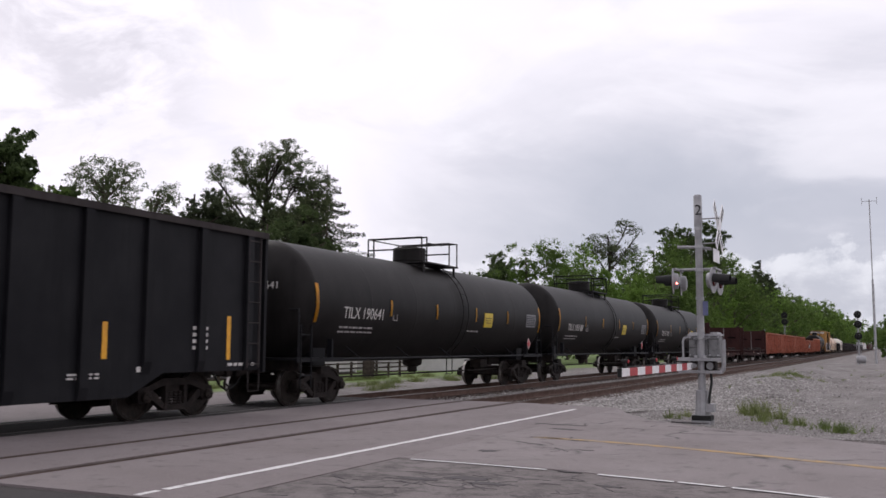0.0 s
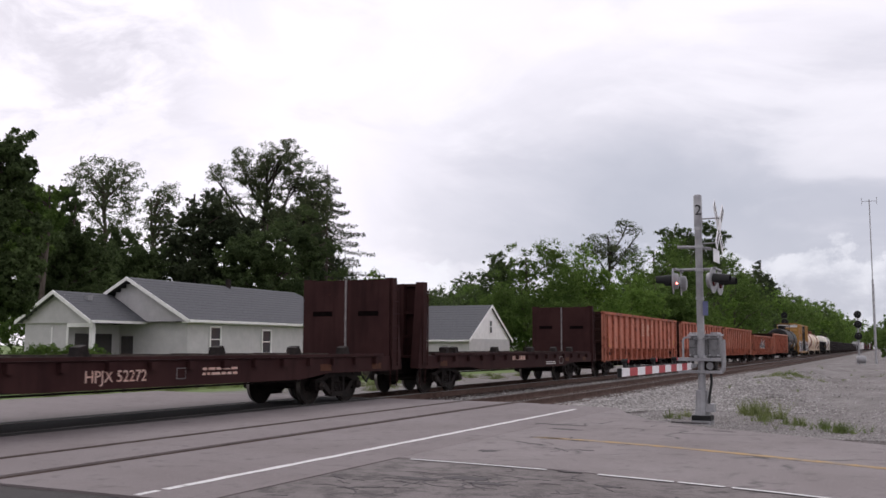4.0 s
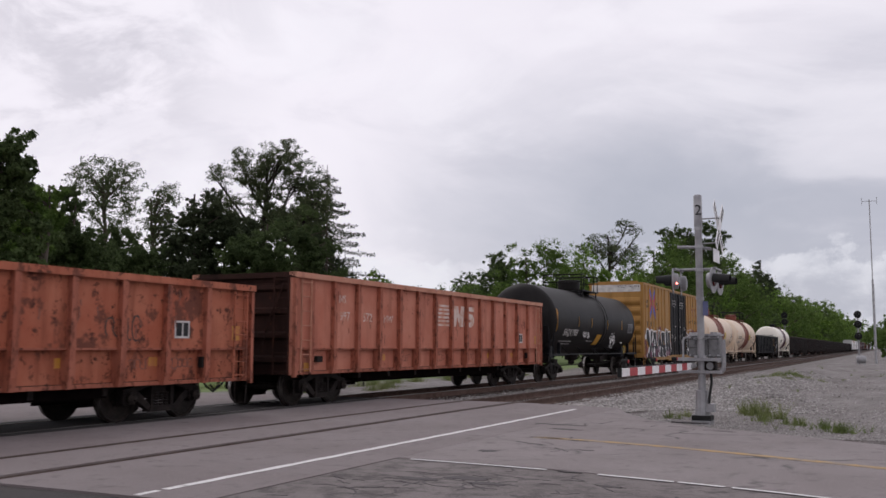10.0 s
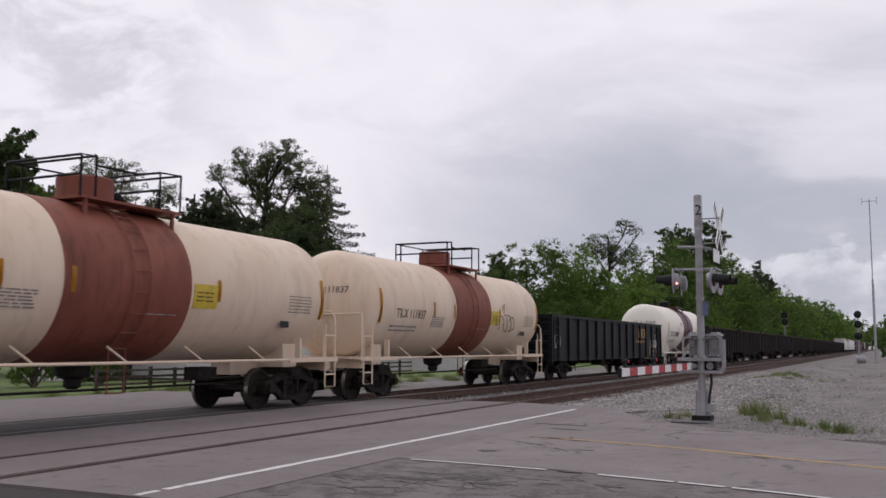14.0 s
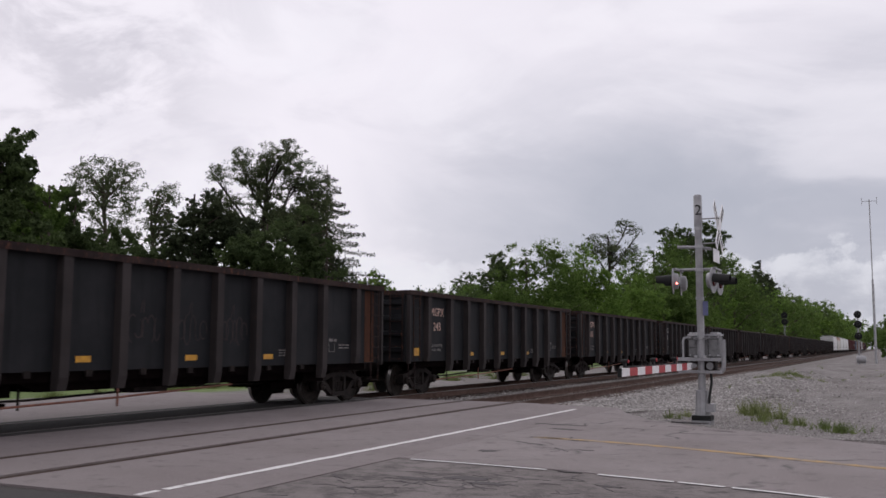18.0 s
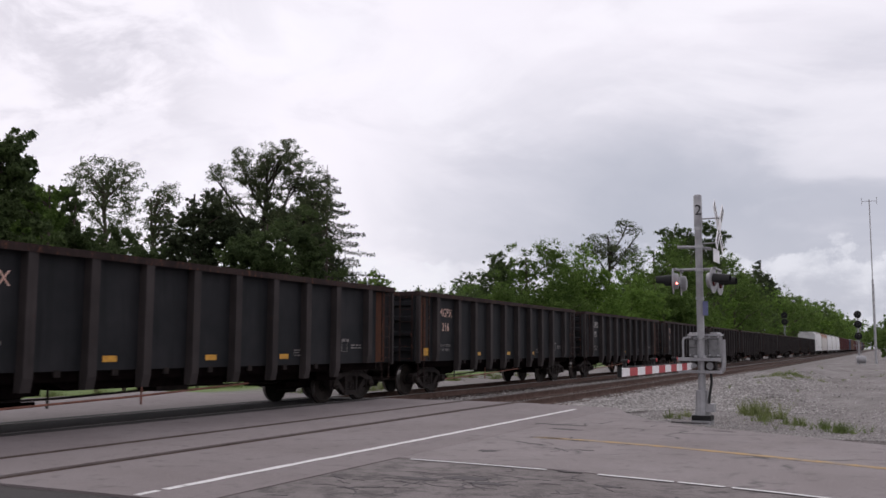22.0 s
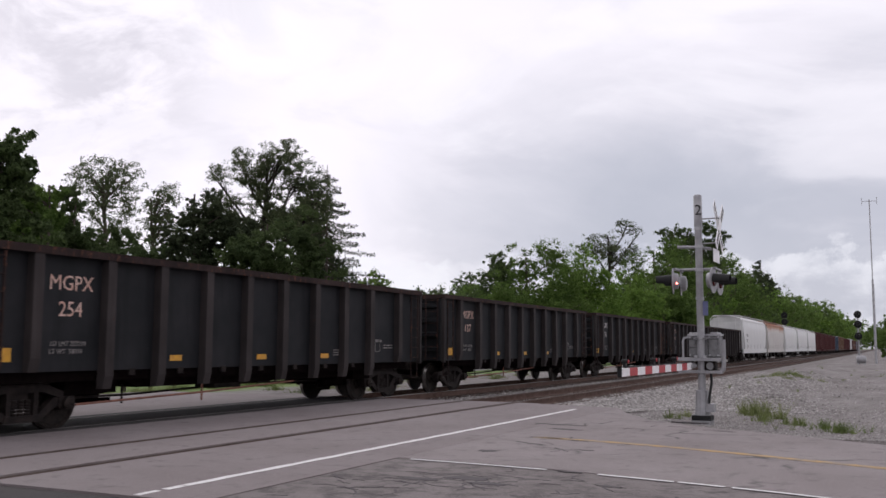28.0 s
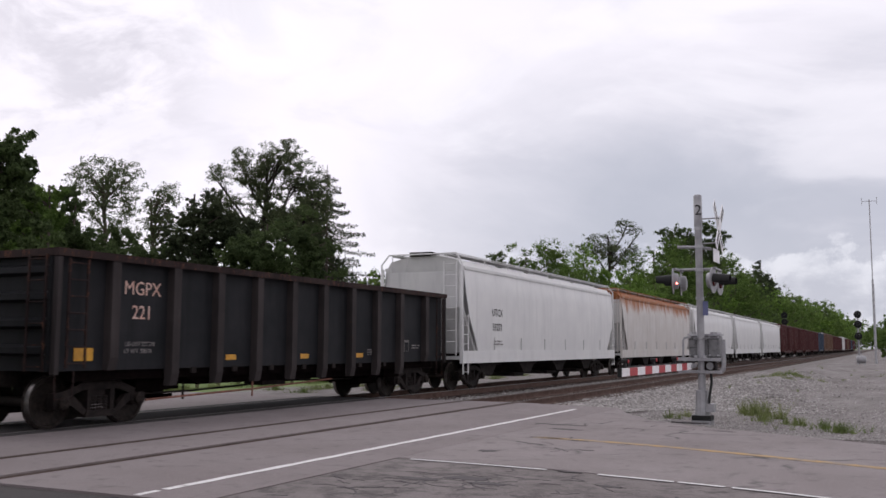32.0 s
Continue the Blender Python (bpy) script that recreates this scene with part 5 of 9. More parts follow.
    bars("valve", M_GRIME, car, [[(0.1, dome_y + 0.75, zt), (0.1, dome_y + 0.75, zt + 0.35)], [(-0.2, dome_y + 1.0, zt), (-0.2, dome_y + 1.0, zt + 0.28)], [(0.1, dome_y + 0.67, zt + 0.25), (0.1, dome_y + 0.87, zt + 0.25)]], 0.06, 8)
    # side ladder hugging the drum
    bm = bmesh.new()
    for y in (ladder_y, ladder_y + 0.42):
        pts = [(math.cos(a) * (r + 0.07), y, zc + math.sin(a) * (r + 0.07)) for a in np.linspace(1.2, -0.9, 12)]
        pts.append((pts[-1][0], y, 0.55))
        tube(bm, pts, 0.017, 5)
    for a in np.linspace(1.15, -0.9, 9):
        x, z = math.cos(a) * (r + 0.07), zc + math.sin(a) * (r + 0.07)
        tube(bm, [(x, ladder_y, z), (x, ladder_y + 0.42, z)], 0.013, 5)
    tube(bm, [(math.cos(0.9) * r, ladder_y, 0.56), (math.cos(0.9) * r, ladder_y + 0.42, 0.56)], 0.015, 5)
    part("side_ladder", bm, dm if band else shell_mat, car, "", None, True)
    # sills, saddles, end platforms
    e = coupled / 2
    for s in (-1, 1):
        boxes("stub_sill", frame_mat if pale else M_GRIME, car, [(-0.28, 0.28, *sorted((s * (e - 0.75), s * (truck - 1.3))), 0.78, 1.06)])
        boxes("end_sill", frame_mat if pale else M_GRIME, car, [(-1.3, 1.3, *sorted((s * (e - 0.85), s * (e - 1.0))), 0.86, 1.10)])
    for s in (-1, 1):
        bm = bmesh.new()
        arc = [(math.cos(a) * (r - 0.01), zc + math.sin(a) * (r - 0.01)) for a in np.linspace(-2.3, -0.84, 12)]
        prism(bm, arc + [(1.0, 0.95), (-1.0, 0.95)], s * truck - 0.28, s * truck + 0.28, "y")
        part("saddle", bm, frame_mat, car)
        boxes("end_platform", frame_mat, car, [(-1.38, 1.38, *sorted((s * (e - 0.65), s * (e - 1.75))), 1.10, 1.16), (1.34, 1.40, *sorted((s * (e - 0.65), s * (e - 2.7))), 1.06, 1.16), (-1.40, -1.34, *sorted((s * (e - 0.65), s * (e - 2.7))), 1.06, 1.16)])
        y0, y1 = s * (e - 0.75), s * (e - 2.2)
        bars("end_railing", frame_mat, car, [[(1.36, y0, 1.16), (1.36, y0, 2.15), (1.30, y0 - s * 0.08, 2.3), (-1.30, y0 - s * 0.08, 2.3), (-1.36, y0, 2.15), (-1.36, y0, 1.16)],
                                             [(1.36, y0, 1.7), (1.36, y0 - s * 0.5, 1.7), (1.36, y0 - s * 0.5, 1.16)]], 0.026)
        bars("side_step", frame_mat, car, [[(1.40, y0 - s * 0.03, 1.95), (1.40, y0 - s * 0.03, 0.45), (1.40, y0 - s * 0.48, 0.45), (1.40, y0 - s * 0.48, 1.95)], [(1.40, y0 - s * 0.03, 0.75), (1.40, y0 - s * 0.48, 0.75)]], 0.02)
        boxes("tank_brace", frame_mat, car, [(1.22, 1.36, *sorted((y1, y1 - s * 0.06)), 1.10, 1.62)])
        boxes("bolster_brace", M_GRIME, car, [(-1.2, 1.2, s * truck - 0.2, s * truck + 0.2, 0.76, 0.93)])
    bars("side_pipe", frame_mat, car, [[(1.36, -e + 2.6, 1.12), (1.36, e - 2.6, 1.12)]], 0.032)
    bars("pipe_bracket", frame_mat, car, [[(1.36, y, 1.12), (1.05, y - 0.22, 1.42)] for y in np.linspace(-e + 3.6, e - 3.6, 5)], 0.022)
    bm = bmesh.new()
    lathe(bm, [(0.62, 0.09), (0.66, 0.16), (0.80, 0.16), (0.86, 0.30), (1.12, 0.34)], 14, "z", (0, 0, 0))
    part("bottom_outlet", bm, M_GRIME, car, "", None, True)
    bars("brake_rod", M_GRIME, car, [[(0.55, -truck + 1.2, 0.62), (0.55, truck - 1.2, 0.62)], [(0.75, truck - 2.6, 0.75), (0.75, truck - 1.6, 0.75)]], 0.025)
    boxes("brake_cylinder", M_GRIME, car, [(0.15, 0.55, truck - 2.7, truck - 2.1, 0.70, 0.98)])
    running_gear(car, truck, half_shell, coupled)
    return car


def tank_text(car, mark, num, y, z, r, zc, mat, dim, seed, panel_y, panel_z, end_mat=None, size=0.42, panel_mat=None):
    lettering(mark + " " + num, size, mat, car, r, y, z, 0.95, r + 0.008, zc)
    small_print(dim, car, r, y - 1.1, z - 0.38, 1.7, 2, 0.05, 0.06, seed, r, zc)
    if panel_y is not None:
        bm = bmesh.new()
        for k in range(4):
            za, zb = panel_z - 0.24 + k * 0.12, panel_z - 0.12 + k * 0.12
            xa, xb = (math.sqrt((r + 0.006) ** 2 - (q - zc) ** 2) for q in (za, zb))
            prism(bm, [(xa - 0.05, za), (xa + 0.006, za), (xb + 0.006, zb), (xb - 0.05, zb)], panel_y - 0.36, panel_y + 0.36, "y")
        part("yellow_panel", bm, panel_mat or M_YELPANEL, car)
        hb = car_half[car.name]
        data_plate(car, hb - 1.45, 2.42, r, zc, dim if dim is not M_LETTERDIM or mat is M_BLACKLET else M_PLATE, seed)
        if not panel_mat:
            small_print(M_BLACKLET, car, r, panel_y - 0.28, panel_z + 0.06, 0.5, 3, 0.02, 0.06, seed + 8, r + 0.012, zc)
        small_print(dim, car, r, panel_y - 1.6, z - 0.35, 0.9, 1, 0.05, 0.05, seed + 4, r, zc)
    # number on the dished head
    me = word(mark + " " + num, 0.25, end_mat or mat).copy()
    for v in me.vertices:
        q = ((v.co.x + 0.12) ** 2 + (v.co.y + 0.35) ** 2) / r ** 2
        v.co.z += 0.62 * math.sqrt(max(0.05, 1 - q)) + 0.006
    part("lettering", me, mat, car, "", Matrix.Translation((0.12, -car_half[car.name], zc + 0.35)) @ Matrix.Rotation(radians(90), 4, "X"))


car_half = {}
M_PLATE = plain("grey_stencil_panel", (0.20, 0.20, 0.21), (0.13, 0.13, 0.14), 8, 0.6)


def data_plate(car, y, z, r, zc, mat, seed):
    """Stencilled data block: a dull pale panel crossed by lines of print."""
    if mat is M_LETTERDIM:
        small_print(mat, car, r, y + 0.05, z + 0.14, 0.9, 6, 0.022, 0.05, seed + 3, r, zc)
        return
    bm = bmesh.new()
    for k in range(4):
        za, zb = z - 0.24 + k * 0.12, z - 0.12 + k * 0.12
        xa, xb = (math.sqrt((r + 0.004) ** 2 - (q - zc) ** 2) for q in (za, zb))
        prism(bm, [(xa - 0.05, za), (xa + 0.006, za), (xb + 0.006, zb), (xb - 0.05, zb)], y, y + 1.0, "y")
    part("data_block", bm, mat, car)
    small_print(M_BLACKLET, car, r, y + 0.05, z + 0.14, 0.9, 6, 0.03, 0.035, seed + 3, r + 0.010, zc)


for _k, _num in enumerate(("190641", "193188", "319543")):
    _car = tank_car("matt black tank car with white lettering and yellow stripes", M_TANKBLK, M_BLACK, M_YELLOW, 7.92, 18.35, 1.52, (2.53, 2.63, 2.63)[_k], 7.0, stripes=(-7.9, -4.2, -1.3, 1.68, 4.52, 7.9), ladder_y=0.5)
    car_half[_car.name] = 7.92
    couple(_car, 32.6 + 18.35 * _k)
    tank_text(_car, "TILX", _num, -5.6, 2.27, 1.52, (2.53, 2.63, 2.63)[_k], M_LETTER, M_LETTERDIM, 60 + _k, 2.76, 2.33)
    boxes("frame_mark", M_LETTERDIM, _car, [(1.46, 1.50, -4.05, -3.8, 2.14, 2.17), (1.46, 1.51, -4.05, -3.8, 2.40, 2.43), (1.46, 1.505, -4.05, -4.02, 2.17, 2.40), (1.46, 1.505, -3.83, -3.8, 2.17, 2.40)])
    bm = bmesh.new()
    prism(bm, [(7.0, 1.55), (7.2, 1.78), (7.4, 1.55), (7.2, 1.32)], 1.32, 1.33)
    part("placard", bm, M_LETTER, _car)
    bm = bmesh.new()
    prism(bm, [(7.04, 1.55), (7.2, 1.74), (7.36, 1.55), (7.2, 1.36)], 1.331, 1.335)
    part("placard_face", bm, M_REDPAINT, _car)
_car = tank_car("matt black tank car with white lettering and sprayed tags", M_TANKBLK, M_BLACK, M_YELLOW, 6.58, 15.95, 1.50, 2.60, 5.85, stripes=(-6.5, -3.5, -1.5, 1.2, 3.85, 6.55), ladder_y=0.5)
car_half[_car.name] = 6.58
couple(_car, 217.45)
tank_text(_car, "SHQX", "9909", -4.4, 2.05, 1.50, 2.60, M_LETTER, M_LETTERDIM, 70, 0.08, 1.79, panel_mat=M_SIGNORANGE)
tag(_car, -2.6, 1.8, 0.95, 0.5, 1.42, M_SPRAYWHT, 71, 0.018)
# a spiky outlined signature
spray(_car, [[(1.60, 1.42), (1.87, 1.58), (1.77, 1.92), (2.13, 1.98), (2.23, 2.42), (2.41, 2.12), (2.73, 2.36), (2.65, 2.06), (2.67, 1.66), (2.37, 1.62), (2.03, 1.38), (1.87, 1.58)],
             [(1.89, 1.62), (1.89, 1.88)], [(1.97, 1.64), (1.97, 1.90)], [(1.89, 1.75), (1.97, 1.77)], [(2.05, 1.66), (2.05, 1.92)], [(2.13, 1.94), (2.17, 1.68), (2.22, 1.86), (2.27, 1.70), (2.31, 1.98)],
             [(2.35, 1.70), (2.42, 2.0), (2.48, 1.72)], [(2.51, 2.04), (2.57, 1.88), (2.63, 2.06)], [(2.57, 1.88), (2.57, 1.72)]], 1.425, M_SPRAYWHT, 0.016)
bm = bmesh.new()
prism(bm, [(4.36, 1.33), (4.56, 1.56), (4.76, 1.33), (4.56, 1.10)], 1.40, 1.41)
part("placard", bm, M_YELPANEL, _car, "yellow diamond placard")
bm = bmesh.new()
prism(bm, [(4.42, 1.33), (4.56, 1.49), (4.70, 1.33), (4.56, 1.17)], 1.4105, 1.413)
part("placard_face", bm, M_BLACKLET, _car)
boxes("tilted_plate", M_LETTER, _car, [(1.18, 1.19, 4.72, 4.98, 1.62, 1.80)])
for _k, _num in enumerate(("111852", "111837")):
    _car = tank_car("cream tank car with rust-brown band and dome", M_CREAM, M_CREAM, M_YELLOW, 6.25, 15.5, 1.49, 2.60, 5.6, band=((-1.65, 1.50), (-1.30, 1.55))[_k], band_mat=M_BROWNBAND, dome_mat=M_BROWNBAND, pale=True, stripes=(-6.2, -2.9, -1.45, 2.35, 6.2), rail_mat=M_BLACK, ladder_y=-0.1, dome_y=0.1)
    car_half[_car.name] = 6.25
    couple(_car, (253.4, 268.75)[_k])
    tank_text(_car, "TILX", _num, (-3.95, -4.4)[_k], 2.36, 1.49, 2.60, M_BLACKLET, M_LETTERDIM, 80 + _k, 1.95, 2.42, size=0.36)
    small_print(M_LETTERDIM, _car, 1.49, -3.0, 2.3, 0.85, 6, 0.025, 0.03, 83, 1.49, 2.60)
    boxes("placard", M_BLACKLET, _car, [(1.42, 1.44, 4.6, 4.9, 1.85, 2.0)])
    if _k:
        tag(_car, 2.0, 1.9, 1.7, 0.75, 1.485, M_SPRAYGRY, 84, 0.018)
_car = tank_car("ivory white tank car with maroon band", M_WHITETANK, M_WHITETANK, M_YELPANEL, 6.35, 15.9, 1.52, 2.63, 5.62, band=(-1.45, 1.68), band_mat=M_MAROON, dome_mat=M_MAROON, pale=True, stripes=(-6.2, -3.1, -0.55, 3.1, 6.3), rail_mat=M_BLACK, dome=(0.34, 0.42), ladder_y=-0.25)
car_half[_car.name] = 6.35
couple(_car, 305.45)
tank_text(_car, "UTLX", "130285", -4.28, 2.27, 1.52, 2.63, M_BLACKLET, M_LETTERDIM, 90, 2.55, 1.9, size=0.44)
small_print(M_LETTERDIM, _car, 1.52, -2.35, 3.05, 0.5, 5, 0.03, 0.03, 93, 1.52, 2.63)

# ---------------------------------------------------------------- box car


def box_car(label, mat, door_mat, length, coupled, z0, z1, truck, n_left, n_right, doors, roof_mat, posts=()):
    car = thing("box_car", label, "box car", "railcars")
    h, X = length / 2, 1.50
    d0, d1 = doors
    for s in (-1, 1):
        boxes("side_wall", mat, car, [(*sorted((s * X, s * (X - 0.05))), -h, h, z0, z1)])
        side = scene.objects[-1]
        ys = list(posts or np.linspace(-h + 0.06, d0 - 0.10, n_left)) + list(np.linspace(d1 + 0.10, h - 0.06, n_right))
        for y in ys:
            bm = bmesh.new()
            prism(bm, [(s * X, y - 0.085), (s * (X + 0.062), y - 0.055), (s * (X + 0.062), y + 0.055), (s * X, y + 0.085)], z0 + 0.02, z1 - 0.02, "z")
            part("side_post", bm, mat, side)
        boxes("roof_edge", mat, side, [(*sorted((s * (X - 0.02), s * (X + 0.07))), -h - 0.02, h + 0.02, z1 - 0.02, z1 + 0.10)])
        boxes("side_sill", mat, side, [(*sorted((s * (X - 0.1), s * (X + 0.022))), -h + 2.6, h - 2.6, z0 - 0.16, z0)])
        if door_mat:
            mid = (d0 + d1) / 2
            for a, b in ((d0, mid - 0.02), (mid + 0.02, d1)):
                door = boxes("door", door_mat, car, [(*sorted((s * X, s * (X + 0.035))), a, b, z0 + 0.12, z1 - 0.08)])
                n = 5
                for i in range(n + 1):
                    z = z0 + 0.12 + (z1 - z0 - 0.28) * i / n
                    boxes("door_rail", door_mat, door, [(*sorted((s * (X + 0.035), s * (X + 0.065))), a + 0.02, b - 0.02, z, z + 0.08)])
                for y in (a + 0.06, b - 0.06, a + (b - a) * 0.36, a + (b - a) * 0.68):
                    bars("lock_rod", door_mat, door, [[(s * (X + 0.075), y, z0 + 0.1), (s * (X + 0.075), y, z1 - 0.1)]], 0.022, 6)
            boxes("door_track", mat, car, [(*sorted((s * X, s * (X + 0.11))), d0 - 1.2, d1 + 0.1, z0 + 0.0, z0 + 0.08), (*sorted((s * X, s * (X + 0.09))), d0 - 0.9, d1 + 0.9, z0 - 0.22, z0 - 0.14)])
    bm = bmesh.new()
    prism(bm, [(-X, z1), (X, z1), (X, z1 + 0.09), (0, z1 + 0.18), (-X, z1 + 0.09)], -h, h, "y")
    part("roof", bm, roof_mat, car)
    boxes("roof_rib", roof_mat, car, [(-1.2, 1.2, y - 0.03, y + 0.03, z1 + 0.10, z1 + 0.195) for y in np.linspace(-h + 0.3, h - 0.3, 14)])
    for s in (-1, 1):
        bm = bmesh.new()
        box(bm, -X + 0.05, X - 0.05, *sorted((s * (h - 0.06), s * h)), z0, z1)
        wall = part("end_wall", bm, mat, car)
        z = z0 + 0.25
        while z < z1 - 0.9:
            bm = bmesh.new()
            prism(bm, [(s * h, z), (s * (h + 0.05), z + 0.05), (s * (h + 0.10), z + 0.17), (s * (h + 0.10), z + 0.25), (s * (h + 0.05), z + 0.38), (s * h, z + 0.43)], -X + 0.12, X - 0.12)
            part("end_rib", bm, mat, wall)
            z += 0.54
        boxes("end_plate", M_LETTER, car, [(-X + 0.1, X - 0.1, *sorted((s * h, s * (h + 0.012))), z1 - 0.42, z1 - 0.02)])
        ladder(car, X + 0.01, s * (h - 0.45) - 0.2, 0.4, z0 - 0.1, z0 + 1.7, 5, mat)
        stirrup(car, s * (h - 0.35), mat, 1.46, z0)
    boxes("centre_sill", M_GRIME, car, [(-0.25, 0.25, -coupled / 2 + 0.8, coupled / 2 - 0.8, 0.72, z0)] + [(-1.3, 1.3, y - 0.06, y + 0.06, 0.85, z0) for y in np.linspace(-truck + 1.6, truck - 1.6, 8)])
    bars("brake_rod", M_GRIME, car, [[(1.2, -truck + 1.0, 0.62), (1.2, truck - 1.0, 0.62)], [(1.3, -truck + 2.2, 1.0), (1.3, -truck + 2.2, 0.5), (1.3, -truck + 2.5, 0.5), (1.3, -truck + 2.5, 1.0)]], 0.02)
    running_gear(car, truck, h, coupled)
    return car


YB_POSTS = (-9.36, -8.82, -7.97, -7.12, -6.27, -5.42, -4.57, -3.72, -2.42)
_car = box_car("mustard yellow high-cube box car with black doors and graffiti", M_YELLOWCAR, M_BLACK, 18.85, 20.5, 0.86, 4.98, 7.0, 9, 8, (-2.3, 2.67), M_YELLOWCAR, YB_POSTS)
couple(_car, 235.33)
YB = _car
# crossed band emblem in red and blue
_X = 1.503


def arm(y0, z0, y1, z1, w, mat, x):
    d = Vector((y1 - y0, z1 - z0)).normalized()
    n = Vector((-d.y, d.x)) * w / 2
    bm = bmesh.new()
    prism(bm, [(y0 - n.x, z0 - n.y), (y1 - n.x, z1 - n.y), (y1 + n.x, z1 + n.y), (y0 + n.x, z0 + n.y)], x, x + 0.003)
    part("emblem_band", bm, mat, YB)


_cy, _cz = -7.0, 3.98
for _k, (_a, _b2, _c, _d, _m) in enumerate(((-0.82, 0.55, -0.05, -0.12, M_REDPAINT), (-0.66, 0.78, 0.0, 0.12, M_BLUEPAINT), (0.66, 0.78, 0.05, 0.12, M_BLUEPAINT), (0.82, 0.55, 0.1, -0.12, M_REDPAINT),
                                            (-0.82, -0.50, -0.1, 0.12, M_REDPAINT), (-0.72, -0.78, 0.0, -0.10, M_BLUEPAINT), (0.82, -0.50, 0.1, 0.12, M_REDPAINT), (0.72, -0.78, 0.0, -0.10, M_BLUEPAINT))):
    arm(_cy + _a, _cz + _b2, _cy + _c, _cz + _d, 0.25, _m, _X + 0.003 * _k)
arm(_cy - 0.02, _cz - 0.3, _cy - 0.02, _cz + 0.3, 0.2, M_BLUEPAINT, _X + 0.028)
for _t, _y, _z, _s in (("next", -8.40, 4.07, 0.36), ("load", -8.40, 3.80, 0.36), ("any", -5.84, 4.0, 0.36), ("road", -5.84, 3.72, 0.34), ("TB", -8.42, 2.75, 0.46), ("OX", -7.55, 2.75, 0.46)):
    lettering(_t, _s, M_BLACKLET, YB, 1.503, _y, _z)
bars("frame_mark", M_BLACKLET, YB, [[(1.506, -6.9, 2.6), (1.506, -6.65, 2.6), (1.506, -6.65, 2.88), (1.506, -6.9, 2.88), (1.506, -6.9, 2.6)]], 0.008, 4)
_bm = bmesh.new()
for _p in ([(5.35, 4.28), (5.5, 4.28), (5.5, 4.58), (5.35, 4.58)], [(5.35, 4.25), (6.0, 4.25), (6.0, 4.35), (5.35, 4.35)]):
    prism(_bm, _p, 1.503, 1.506)
tagged(part("painted_mark", _bm, M_BLACKLET, YB), kind="stuff")
_bm = bmesh.new()
for _i, _p in enumerate(([(5.1, 4.0), (6.2, 4.0), (6.2, 4.14), (5.1, 4.14)], [(5.35, 3.58), (5.5, 3.58), (5.5, 4.0), (5.35, 4.0)], [(5.75, 3.58), (5.9, 3.58), (5.9, 4.0), (5.75, 4.0)], [(6.2, 3.58), (6.37, 3.58), (6.95, 4.14), (6.78, 4.14)], [(6.78, 3.58), (6.95, 3.58), (6.37, 4.14), (6.2, 4.14)])):
    prism(_bm, _p, 1.503, 1.506 + 0.0006 * _i)
tagged(part("painted_mark", _bm, M_BROWNBAND, YB), kind="stuff")
lettering("Railcar Pooling Experts", 0.43, M_BLACKLET, YB, 1.503, 6.0, 3.22)
for _i, _t in enumerate(("CLOSE THIS DOOR", "BEFORE CLOSING", "MAIN DOOR")):
    lettering(_t, 0.14, M_LETTER, YB, 1.568, -1.15, 4.38 - 0.17 * _i)
for _i, _t in enumerate(("CLOSE AND LOCK", "BOTH DOORS BEFORE", "MOVING CAR")):
    lettering(_t, 0.14, M_LETTER, YB, 1.568, 1.25, 4.35 - 0.17 * _i)
for _y, _z, _w, _n in ((-0.9, 2.72, 0.34, 1), (0.65, 2.72, 0.3, 1), (1.75, 2.72, 0.5, 3), (-2.0, 2.2, 0.4, 4), (0.3, 3.3, 0.25, 3)):
    small_print(M_LETTER, YB, 1.568, _y, _z, _w, _n, 0.08 if _n == 1 else 0.035, 0.03, int(abs(_y) * 10))
tag(YB, 1.5, 3.05, 0.45, 0.35, 1.568, M_FAINT, 97, 0.03)
for _y in (-8.45, -5.2, -2.6, 0.15, 3.3, 6.0, 8.7):
    boxes("reflector", M_YELLOW, YB, [(1.5665 if -2.3 < _y < 2.7 else 1.522, 1.5715 if -2.3 < _y < 2.7 else 1.528, _y - 0.05, _y + 0.05, 1.15, 1.85)])
# tall black sprayed letters with white edges over red and magenta clouds
fill = []
fill.append([(-8.64, 0.875), (-8.55, 1.19), (-8.19, 1.52), (-7.47, 1.56), (-5.95, 1.53), (-5.01, 1.59), (-2.59, 1.61), (-2.34, 1.17), (-2.34, 0.875), (-5.92, 0.875)])
fill.append([(-8.89, 2.41), (-8.33, 2.4), (-7.93, 1.64), (-7.81, 2.39), (-7.29, 2.36), (-7.63, 1.54), (-8.19, 1.48), (-8.9, 2.05)])
fill.append([(-7.12, 2.31), (-6.49, 2.32), (-6.27, 1.53), (-6.36, 1.12), (-7.15, 1.52), (-7.6, 1.56)])
fill.append([(-5.88, 2.39), (-5.55, 2.41), (-5.52, 1.88), (-5.22, 1.94), (-4.96, 1.47), (-5.98, 1.29), (-6.1, 1.69)])
fill.append([(-5.08, 2.34), (-4.17, 2.31), (-4.02, 1.78), (-4.44, 1.54), (-4.49, 1.99), (-4.6, 1.54), (-4.96, 1.54)])
fill.append([(-3.83, 2.47), (-3.33, 2.46), (-3.25, 1.55), (-3.97, 1.55)])
fill.append([(-3.16, 2.35), (-2.61, 2.33), (-2.64, 1.74), (-2.34, 1.18), (-3.11, 1.47)])
thin = []
thin.append([(-8.91, 1.85), (-8.93, 2.35), (-8.81, 2.47), (-8.3, 2.45), (-7.91, 1.67)])
thin.append([(-7.99, 1.56), (-7.85, 2.43), (-7.26, 2.42), (-7.6, 1.67)])
